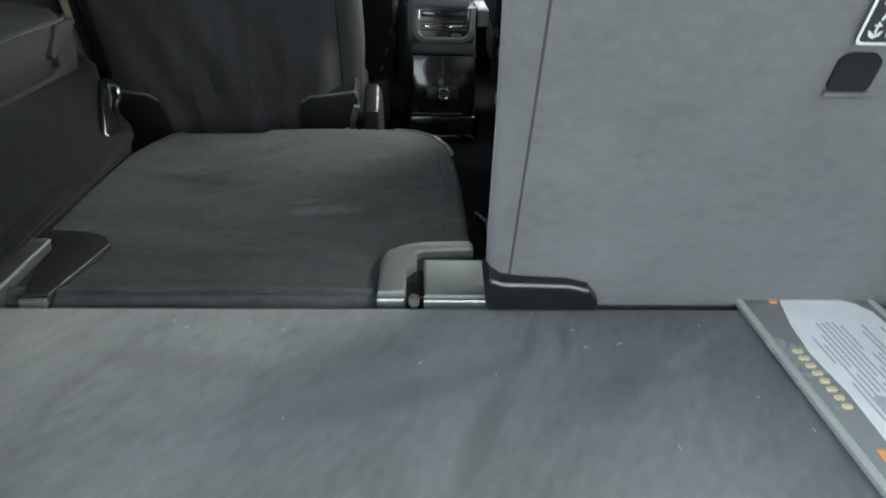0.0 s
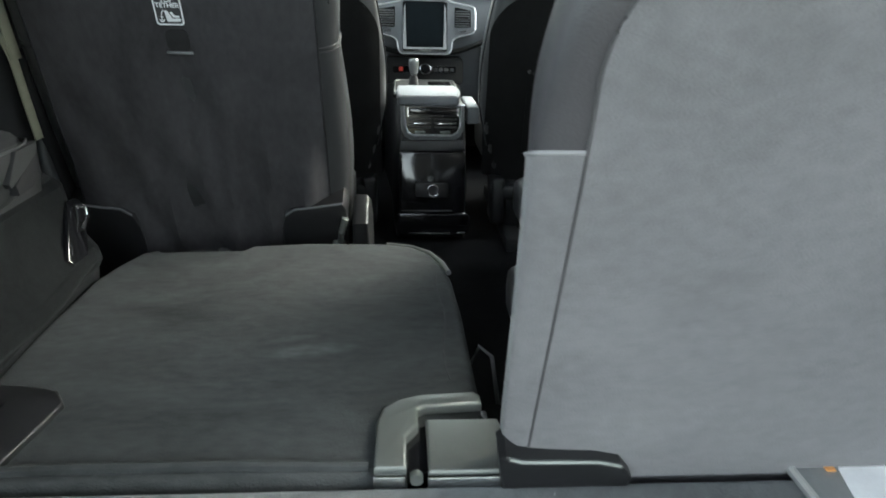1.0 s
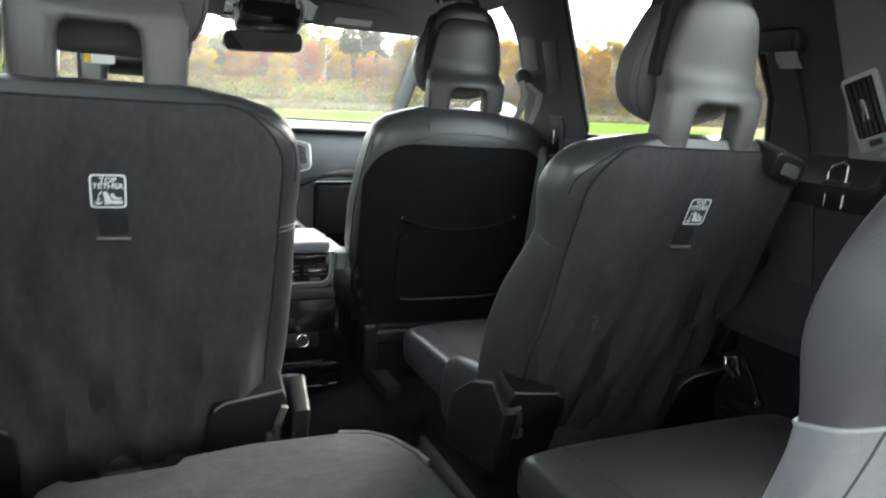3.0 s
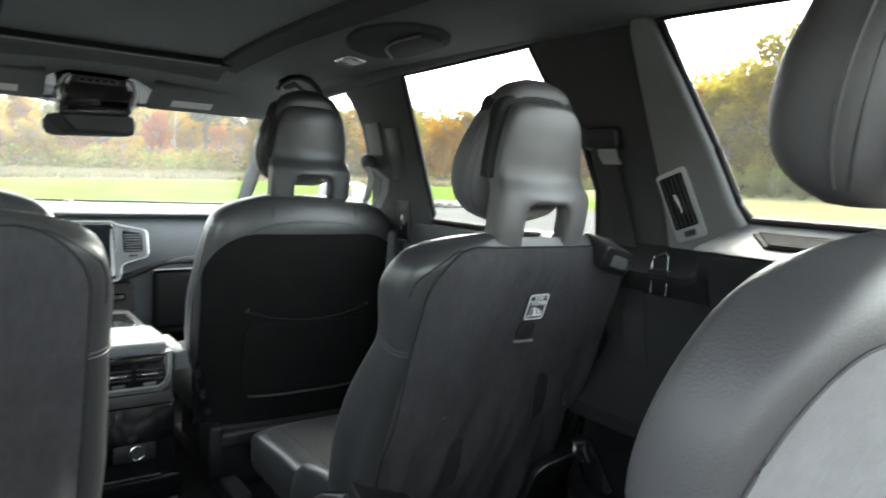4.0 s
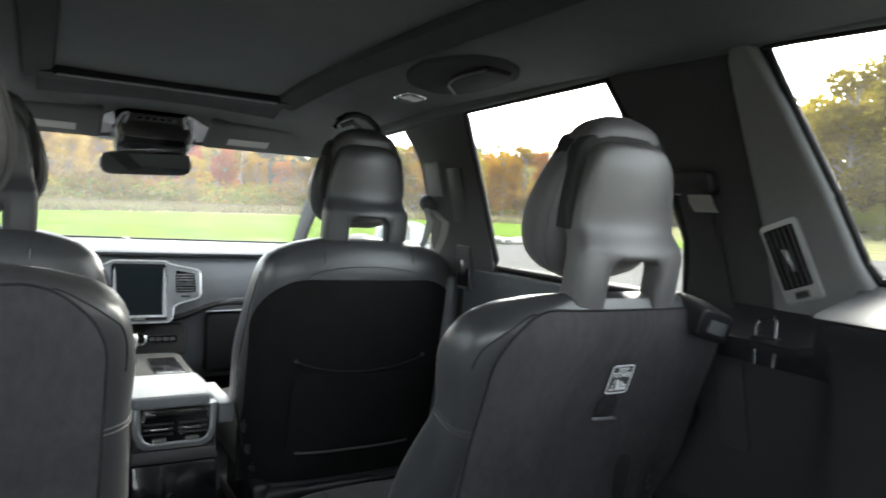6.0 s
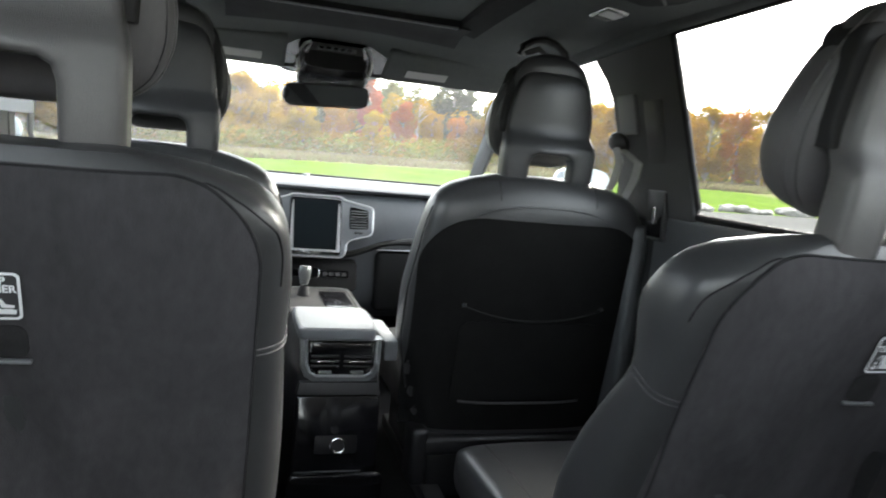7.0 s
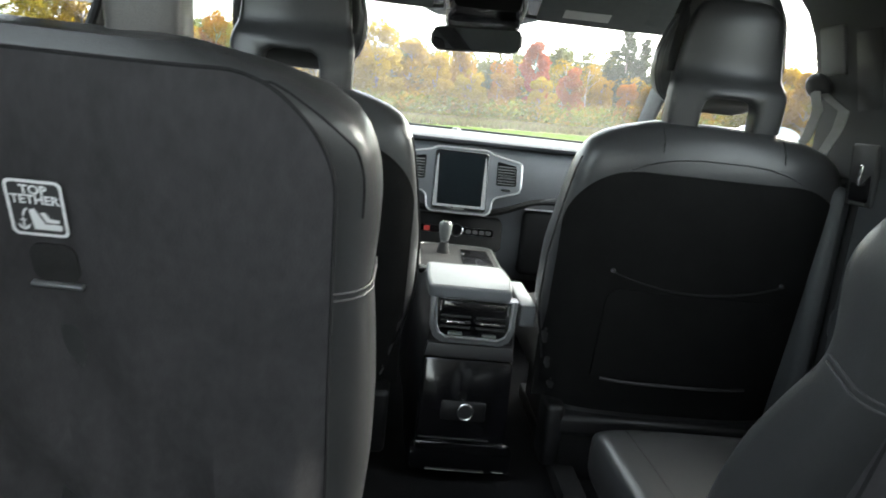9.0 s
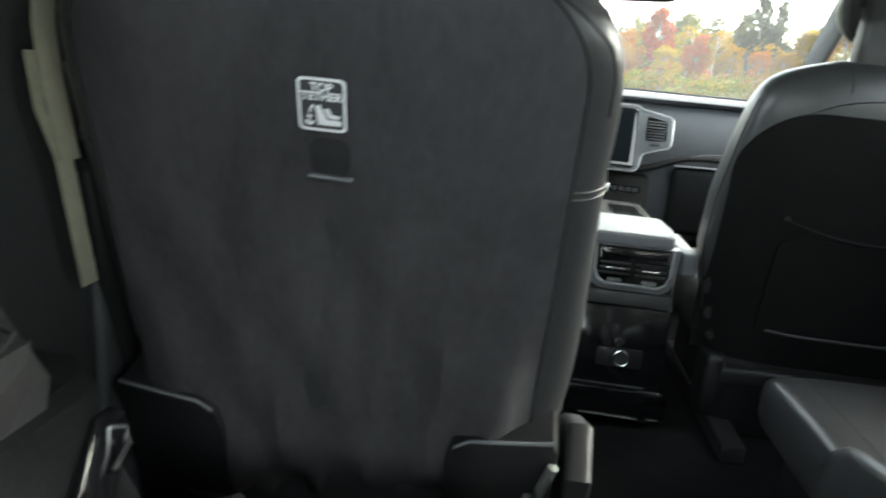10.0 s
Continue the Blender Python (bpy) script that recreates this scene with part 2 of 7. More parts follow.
def glass_material(name, tint, gloss, veil):
    m = bpy.data.materials.new(name)
    m.use_nodes = True
    n, l = m.node_tree.nodes, m.node_tree.links
    n.remove(n["Principled BSDF"])
    tr, gl, mix, lw = n.new("ShaderNodeBsdfTransparent"), n.new("ShaderNodeBsdfGlossy"), n.new("ShaderNodeMixShader"), n.new("ShaderNodeLayerWeight")
    tr.inputs["Color"].default_value = (*tint, 1)
    gl.inputs["Roughness"].default_value = 0.02
    pw, sc = n.new("ShaderNodeMath"), n.new("ShaderNodeMath")
    pw.operation, sc.operation = "POWER", "MULTIPLY_ADD"
    pw.inputs[1].default_value, sc.inputs[1].default_value, sc.inputs[2].default_value = 5.0, 0.5, gloss
    l.new(lw.outputs["Facing"], pw.inputs[0])
    l.new(pw.outputs[0], sc.inputs[0])
    l.new(sc.outputs[0], mix.inputs[0])
    l.new(tr.outputs[0], mix.inputs[1])
    l.new(gl.outputs[0], mix.inputs[2])
    # pale film mixed in to imitate the haze of glare on the glass
    df, tl, both, film = n.new("ShaderNodeBsdfDiffuse"), n.new("ShaderNodeBsdfTranslucent"), n.new("ShaderNodeMixShader"), n.new("ShaderNodeMixShader")
    veil_noise = n.new("ShaderNodeTexNoise")
    veil_noise.inputs["Scale"].default_value, veil_noise.inputs["Detail"].default_value = 6.0, 6.0
    dr = n.new("ShaderNodeMapRange")
    dr.inputs["From Min"].default_value, dr.inputs["From Max"].default_value = 0.3, 0.7
    dr.inputs["To Min"].default_value, dr.inputs["To Max"].default_value = veil * 0.7, veil * 1.3
    l.new(veil_noise.outputs["Fac"], dr.inputs["Value"])
    l.new(df.outputs[0], both.inputs[1])
    l.new(tl.outputs[0], both.inputs[2])
    l.new(dr.outputs[0], film.inputs[0])
    l.new(mix.outputs[0], film.inputs[1])
    l.new(both.outputs[0], film.inputs[2])
    l.new(film.outputs[0], n["Material Output"].inputs["Surface"])
    return m


clear_glass = glass_material("window_glass", (0.95, 0.965, 0.96), 0.02, 0.010)
screen_glass = glass_material("windscreen_glass", (0.95, 0.965, 0.96), 0.02, 0.025)
mirror_glass = material("mirror_glass", (0.82, 0.84, 0.85), 0.02, metal=1.0)


def leaf_material(name, colour, spread):
    """Thin leaves that let light through, each clump a little different."""
    m = bpy.data.materials.new(name)
    m.use_nodes = True
    n, l = m.node_tree.nodes, m.node_tree.links
    b = n["Principled BSDF"]
    geo = n.new("ShaderNodeNewGeometry")
    oi = n.new("ShaderNodeObjectInfo")
    h = n.new("ShaderNodeHueSaturation")
    h.inputs["Color"].default_value = (*colour, 1)
    mv, mh = n.new("ShaderNodeMapRange"), n.new("ShaderNodeMapRange")
    mv.inputs["To Min"].default_value, mv.inputs["To Max"].default_value = 1 - spread, 1 + spread
    mh.inputs["To Min"].default_value, mh.inputs["To Max"].default_value = 0.485, 0.515
    l.new(geo.outputs["Random Per Island"], mv.inputs["Value"])
    l.new(oi.outputs["Random"], mh.inputs["Value"])
    l.new(mv.outputs[0], h.inputs["Value"])
    l.new(mh.outputs[0], h.inputs["Hue"])
    l.new(h.outputs[0], b.inputs["Base Color"])
    b.inputs["Roughness"].default_value = 0.7
    b.inputs["Specular IOR Level"].default_value = 0.0
    tl, mix = n.new("ShaderNodeBsdfTranslucent"), n.new("ShaderNodeMixShader")
    l.new(h.outputs[0], tl.inputs["Color"])
    mix.inputs[0].default_value = 0.6
    l.new(b.outputs[0], mix.inputs[1])
    l.new(tl.outputs[0], mix.inputs[2])
    l.new(mix.outputs[0], n["Material Output"].inputs["Surface"])
    return m


leaf_yellow = leaf_material("yellow_leaves", (0.232, 0.145, 0.014), 0.14)
leaf_gold = leaf_material("golden_leaves", (0.202, 0.121, 0.016), 0.14)
leaf_orange = leaf_material("orange_leaves", (0.237, 0.097, 0.013), 0.14)
leaf_red = leaf_material("red_leaves", (0.228, 0.075, 0.029), 0.14)
leaf_green = leaf_material("green_leaves", (0.082, 0.087, 0.035), 0.14)
leaf_olive = leaf_material("olive_leaves", (0.158, 0.123, 0.016), 0.25)
leaf_bush = leaf_material("bush_leaves", (0.106, 0.116, 0.014), 0.25)
leaf_pine = leaf_material("pine_needles", (0.052, 0.060, 0.036), 0.22)
leaf_straw = leaf_material("dry_grass", (0.083, 0.071, 0.037), 0.35)
leaf_reed = leaf_material("pale_seed_heads", (0.095, 0.081, 0.049), 0.3)
bark = material("bark", (0.16, 0.14, 0.12), 0.9, grain=0.6, grain_size=0.05, patch=0.3, patch_size=0.5)
bark_pale = material("pale_bark", (0.28, 0.25, 0.22), 0.9, grain=0.5, grain_size=0.05, patch=0.3, patch_size=0.5)
rock = material("field_stone", (0.12, 0.117, 0.11), 0.9, grain=0.6, grain_size=0.04, patch=0.3, patch_size=0.3, per_object=0.25)
asphalt = material("asphalt", (0.054, 0.054, 0.053), 0.95, grain=0.5, grain_size=0.01, patch=0.2, patch_size=2.0, spec=0.0)


def ground_material():
    """Mown grass near, rough meadow beyond, changing along a wavering line."""
    m = bpy.data.materials.new("grassland")
    m.use_nodes = True
    n, l = m.node_tree.nodes, m.node_tree.links
    b = n["Principled BSDF"]
    b.inputs["Roughness"].default_value = 0.9
    b.inputs["Specular IOR Level"].default_value = 0.0
    co, sep = n.new("ShaderNodeTexCoord"), n.new("ShaderNodeSeparateXYZ")
    l.new(co.outputs["Object"], sep.inputs[0])
    ns = n.new("ShaderNodeTexNoise")
    ns.inputs["Scale"].default_value = 0.09
    ns.inputs["Detail"].default_value = 6
    l.new(co.outputs["Object"], ns.inputs["Vector"])
    wav = n.new("ShaderNodeMath")
    wav.operation = "MULTIPLY_ADD"
    wav.inputs[1].default_value = 10.0
    l.new(ns.outputs["Fac"], wav.inputs[0])
    l.new(sep.outputs["Y"], wav.inputs[2])
    edge = n.new("ShaderNodeMapRange")
    edge.inputs["From Min"].default_value, edge.inputs["From Max"].default_value = 58.0, 61.0
    l.new(wav.outputs[0], edge.inputs["Value"])
    aside = n.new("ShaderNodeMath")
    aside.operation = "MULTIPLY_ADD"
    aside.inputs[1].default_value = -0.45
    l.new(sep.outputs["Y"], aside.inputs[0])
    l.new(sep.outputs["X"], aside.inputs[2])
    verge = n.new("ShaderNodeMapRange")
    verge.inputs["From Min"].default_value, verge.inputs["From Max"].default_value = 15.5, 19.0
    verge.inputs["To Max"].default_value = 0.8
    l.new(aside.outputs[0], verge.inputs["Value"])
    dry = n.new("ShaderNodeMath")
    dry.operation = "MAXIMUM"
    l.new(edge.outputs[0], dry.inputs[0])
    l.new(verge.outputs[0], dry.inputs[1])
    fine = n.new("ShaderNodeTexNoise")
    fine.inputs["Scale"].default_value = 1.1
    fine.inputs["Detail"].default_value = 8
    fine.inputs["Roughness"].default_value = 0.7
    st = n.new("ShaderNodeMapping")
    st.inputs["Scale"].default_value = (0.5, 0.12, 1)
    l.new(co.outputs["Object"], st.inputs["Vector"])
    l.new(st.outputs[0], fine.inputs["Vector"])
    r1, r2 = n.new("ShaderNodeValToRGB"), n.new("ShaderNodeValToRGB")
    for r, a, c in ((r1, (0.034, 0.060, 0.008, 1), (0.054, 0.083, 0.011, 1)), (r2, (0.068, 0.062, 0.032, 1), (0.122, 0.108, 0.066, 1))):
        r.color_ramp.elements[0].position, r.color_ramp.elements[1].position = 0.36, 0.66
        r.color_ramp.elements[0].color, r.color_ramp.elements[1].color = a, c
        l.new(fine.outputs["Fac"], r.inputs[0])
    mx = n.new("ShaderNodeMix")
    mx.data_type = "RGBA"
    l.new(dry.outputs[0], mx.inputs["Factor"])
    l.new(r1.outputs[0], mx.inputs["A"])
    l.new(r2.outputs[0], mx.inputs["B"])
    l.new(mx.outputs["Result"], b.inputs["Base Color"])
    return m


grassland = ground_material()

# ---- mesh helpers ----
ORIGIN = {}


def thing(name, place, label, category, group="", kind=""):
    e = new(name)
    e.empty_display_size = 0.05
    e.location = place
    ORIGIN[e.name] = Vector(place)
    return tagged(e, label, category, group, kind)


def to_mesh(name, bm, mat, origin=(0, 0, 0), sharp=38):
    bmesh.ops.recalc_face_normals(bm, faces=bm.faces)
    me = bpy.data.meshes.new(name)
    bm.to_mesh(me)
    bm.free()
    me.transform(Matrix.Translation(-Vector(origin)))
    me.materials.append(mat)
    me.polygons.foreach_set("use_smooth", [True] * len(me.polygons))
    me.set_sharp_from_angle(angle=radians(sharp))
    return me


def part(name, bm, mat, parent, label=""):
    """One mesh in world measures, hung under a thing or a part."""
    o = ORIGIN[parent.name]
    ob = new(name, to_mesh(name, bm, mat, o))
    ob.parent = parent
    ORIGIN[ob.name] = o
    return tagged(ob, label)


def single(name, bm, mat, label, category="", group="", kind=""):
    """A thing or a piece of the setting that is one mesh."""
    ob = new(name, to_mesh(name, bm, mat))
    ORIGIN[ob.name] = Vector((0, 0, 0))
    return tagged(ob, label, category, group, kind)


def rbox(bm, x0, x1, y0, y1, z0, z1, r=0.008, seg=2, m=None):
    """A box with rounded edges."""
    g = bmesh.ops.create_cube(bm, size=1, matrix=Matrix.Translation(((x0 + x1) / 2, (y0 + y1) / 2, (z0 + z1) / 2)) @ Matrix.Diagonal((abs(x1 - x0), abs(y1 - y0), abs(z1 - z0), 1)))
    vs = g["verts"]
    if r > 0:
        es = list({e for v in vs for e in v.link_edges})
        res = bmesh.ops.bevel(bm, geom=es, offset=min(r, 0.49 * min(abs(x1 - x0), abs(y1 - y0), abs(z1 - z0))), segments=seg, profile=0.5, affect="EDGES")
        vs = list({v for f in res["faces"] for v in f.verts} | {v for v in vs if v.is_valid})
        vs = list({v for u in vs if u.is_valid for f in u.link_faces for v in f.verts})
    if m is not None:
        bmesh.ops.transform(bm, matrix=m, verts=[v for v in vs if v.is_valid])
    return bm


def box(*a, **k):
    return rbox(bmesh.new(), *a, **k)


def prism(bm, outline, to3d, d0, d1, r=0.0, seg=2):
    """A closed outline, pushed from depth d0 to d1; to3d(a, b, d) gives the place."""
    lo = [bm.verts.new(to3d(a, b, d0)) for a, b in outline]
    hi = [bm.verts.new(to3d(a, b, d1)) for a, b in outline]
    n = len(outline)
    fs = [bm.faces.new(lo), bm.faces.new(hi[::-1])]
    for i in range(n):
        fs.append(bm.faces.new((lo[i], hi[i], hi[(i + 1) % n], lo[(i + 1) % n])))
    bmesh.ops.recalc_face_normals(bm, faces=fs)
    if r > 0:
        es = list({e for f in fs[:2] for e in f.edges})
        bmesh.ops.bevel(bm, geom=es, offset=r, segments=seg, profile=0.5, affect="EDGES")
    return bm


def rounded(a0, a1, b0, b1, r, seg=5):
    """The outline of a rectangle with round corners."""
    out = []
    for ca, cb, s in ((a1 - r, b1 - r, 0), (a0 + r, b1 - r, 90), (a0 + r, b0 + r, 180), (a1 - r, b0 + r, 270)):
        for k in range(seg + 1):
            t = radians(s + 90 * k / seg)
            out.append((ca + r * math.cos(t), cb + r * math.sin(t)))
    return out


def soft(poly, r, seg=4):
    """A closed outline with each corner rounded off."""
    out, n = [], len(poly)
    for i in range(n):
        p, a, b = Vector(poly[i]), Vector(poly[i - 1]), Vector(poly[(i + 1) % n])
        k0, k1 = min(r, (a - p).length * 0.45), min(r, (b - p).length * 0.45)
        p0, p1 = p + (a - p).normalized() * k0, p + (b - p).normalized() * k1
        for j in range(seg + 1):
            t = j / seg
            q = p0 * (1 - t) ** 2 + p * 2 * t * (1 - t) + p1 * t ** 2
            out.append((q.x, q.y))
    return out


def loft(bm, rings, cap=True):
    """A skin over closed rings of equal length."""
    vs = [[bm.verts.new(p) for p in ring] for ring in rings]
    n = len(vs[0])
    for a, b in zip(vs, vs[1:]):
        for i in range(n):
            bm.faces.new((a[i], a[(i + 1) % n], b[(i + 1) % n], b[i]))
    if cap:
        bm.faces.new(vs[0][::-1])
        bm.faces.new(vs[-1])
    return bm


def tube(bm, path, r, n=8, closed=False):
    """A round cord along a path."""
    pts = [Vector(p) for p in path]
    rings = []
    k = len(pts)
    for i, p in enumerate(pts):
        d = (pts[(i + 1) % k] - pts[i - 1]) if closed else (pts[min(i + 1, k - 1)] - pts[max(i - 1, 0)])
        d.normalize()
        side = d.cross(Vector((0, 0, 1)) if abs(d.z) < 0.9 else Vector((1, 0, 0))).normalized()
        up = side.cross(d)
        rings.append([p + r * (math.cos(2 * math.pi * j / n) * side + math.sin(2 * math.pi * j / n) * up) for j in range(n)])
    return loft(bm, rings + [rings[0]] if closed else rings, cap=not closed)


def disc(bm, centre, axis, r0, r1, depth, n=28):
    """A turned piece: a rod of radius r0 at its foot and r1 at its tip."""
    q = Vector(axis).normalized().to_track_quat("Z", "Y").to_matrix().to_4x4()
    bmesh.ops.create_cone(bm, cap_ends=True, segments=n, radius1=r0, radius2=r1, depth=depth, matrix=Matrix.Translation(Vector(centre) + Vector(axis).normalized() * depth / 2) @ q)
    return bm


def ring(bm, centre, axis, r, thick, n=36):
    """A round cord bent into a circle."""
    q = Vector(axis).normalized().to_track_quat("Z", "Y").to_matrix()
    return tube(bm, [Vector(centre) + q @ Vector((r * math.cos(2 * math.pi * k / n), r * math.sin(2 * math.pi * k / n), 0)) for k in range(n)], thick, 8, True)


def words(text, size, to3d, parent, mat, u, v, name="lettering", spread=1.0):
    """Raised lettering with its middle at (u, v) on a face given by to3d(u, v, proud)."""
    cu = bpy.data.curves.new("words", "FONT")
    cu.body, cu.size, cu.align_x, cu.align_y, cu.resolution_u = text, size, "CENTER", "CENTER", 3
    cu.offset = size * 0.035
    tmp = new("words", cu)
    bpy.context.view_layer.update()
    me = bpy.data.meshes.new_from_object(tmp)
    bpy.data.objects.remove(tmp)
    bm = bmesh.new()
    bm.from_mesh(me)
    bpy.data.meshes.remove(me)
    for q in bm.verts:
        q.co = Vector(to3d(u + q.co.x * spread, v + q.co.y, 0.0016))
    return part(name, bm, mat, parent)


def smooth_table(rows, n):
    """Rows (key, value, ...) read at n even keys, softened."""
    rows = np.array(rows, float)
    keys = np.linspace(rows[0, 0], rows[-1, 0], n)
    cols = [np.interp(keys, rows[:, 0], rows[:, c]) for c in range(1, rows.shape[1])]
    for _ in range(2):
        cols = [np.r_[c[0], (c[:-2] + 2 * c[1:-1] + c[2:]) / 4, c[-1]] for c in cols]
    return keys, cols


class SeatFrame:
    """Measures on a leaning seat back: u across, v up along the back, w ahead into it."""

    def __init__(self, cx, y, z, lean):
        self.o, a = Vector((cx, y, z)), radians(lean)
        self.up, self.ahead = Vector((0, -math.sin(a), math.cos(a))), Vector((0, math.cos(a), math.sin(a)))

    def __call__(self, u, v, w):
        return self.o + Vector((u, 0, 0)) + self.up * float(v) + self.ahead * float(w)


class SeatBack:
    """The padded body of a seat back, as a loft of rounded sections."""

    def __init__(self, fr, rows, power=3.6, fold=0.0, seed=0.0):
        self.fr, self.power, self.fold, self.seed = fr, power, fold, seed
        self.v, (self.hw, self.w0, self.w1) = smooth_table(rows, 46)

    def at(self, v):
        return [float(np.interp(v, self.v, c)) for c in (self.hw, self.w0, self.w1)]

    def mesh(self, n=56):
        rings = []
        for v, hw, w0, w1 in zip(self.v, self.hw, self.w0, self.w1):
            row = []
            for k in range(n):
                t = 2 * math.pi * k / n
                c, s_ = math.cos(t), math.sin(t)
                e = 2 / self.power
                row.append(self.fr(hw * math.copysign(abs(c) ** e, c), v, (w0 + w1) / 2 + (w1 - w0) / 2 * math.copysign(abs(s_) ** e, s_)))
            rings.append(row)
        return loft(bmesh.new(), rings)

    def rear(self, u, v, proud=0.0):
        """A place on the rear face."""
        hw, w0, w1 = self.at(v)
        q = min(0.999, abs(u) / hw)
        w = (w0 + w1) / 2 - (w1 - w0) / 2 * (1 - q ** self.power) ** (1 / self.power)
        if self.fold:
            f = max(0.0, min(1.0, (0.32 - v) / 0.22)) * self.fold
            w += f * (1.5 * max(0.0, 0.30 - abs(noise.noise(Vector((u * 11 + v * 5, v * 2.2, self.seed + 2))))) + noise.noise(Vector((u * 15 + v * 4, v * 1.4, self.seed))) + 0.55 * noise.noise(Vector((u * 32 - v * 4, v * 2.4, self.seed + 4))) + 0.25 * noise.noise(Vector((u * 60, v * 7, self.seed + 8))) - 0.6)
        return self.fr(u, v, w - proud)

    def flank(self, s_, u0, v, proud, slant=0.0, n=18):
        """A line round one side of the section, from the rear face to the side."""
        hw, w0, w1 = self.at(v)
        e = 2 / self.power
        t0 = math.acos(min(1.0, (u0 / hw) ** (1 / e)))
        out = []
        for t in np.linspace(-t0, 0.75, n):
            c, q = math.cos(t), math.sin(t)
            low = v
            for _ in range(3):
                hw, w0, w1 = self.at(low)
                w = (w0 + w1) / 2 + ((w1 - w0) / 2 + proud) * math.copysign(abs(q) ** e, q)
                low = v - slant * v * max(0.0, w - w0)
            out.append(self.fr(s_ * (hw + proud) * abs(c) ** e, low, w))
        return out

    def panel(self, hw, v0, v1, r, proud=0.004, cols=40, rows=48, off=0.0):
        """A trim panel laid on the rear face, with round upper corners."""
        def half(v):
            k = v - (v1 - r)
            return hw if k <= 0 else hw - r + math.sqrt(max(0.0, r * r - k * k))
        bm = bmesh.new()
        grid = []
        for i in range(rows + 1):
            v = v0 + (v1 - v0) * (1 - (1 - i / rows) ** 1.35)
            h = max(half(v), 0.004)
            grid.append([bm.verts.new(self.rear(off + h * (2 * j / cols - 1), v, proud)) for j in range(cols + 1)])
        for a, b in zip(grid, grid[1:]):
            for j in range(cols):
                bm.faces.new((a[j], a[j + 1], b[j + 1], b[j]))
        rim = [e for e in bm.edges if len(e.link_faces) == 1]
        ext = bmesh.ops.extrude_edge_only(bm, edges=rim)
        for q in ext["geom"]:
            if isinstance(q, bmesh.types.BMVert):
                q.co += self.fr.ahead * (proud + 0.008)
        return bm, half

    def cord(self, half, v0, v1, proud, r, off=0.0, left=True, right=True, lo_l=None, lo_r=None):
        """Piping along the edge of a panel."""
        n = 40
        vs = [v0 + (v1 - v0) * (1 - (1 - k / n) ** 2.2) for k in range(n + 1)]
        path = []
        if left:
            path += [self.rear(off - half(v), v, proud) for v in vs if lo_l is None or v >= lo_l]
        top = half(vs[-1])
        path += [self.rear(off + top * s_, vs[-1], proud) for s_ in np.linspace(-0.9, 0.9, 12)] if (left or right) else []
        if right:
            path += [self.rear(off + half(v), v, proud) for v in vs[::-1] if lo_r is None or v >= lo_r]
        return tube(bmesh.new(), path, r, 6)


PLATE_H = (-0.04, 0.04, 0.092, 0.104, 0.116, 0.128, 0.145, 0.19, 0.225, 0.243, 0.264)
PLATE_W = (0.004, 0.0, 0.0, 0.004, 0.015, 0.024, 0.028, 0.031, 0.034, 0.038, 0.046)


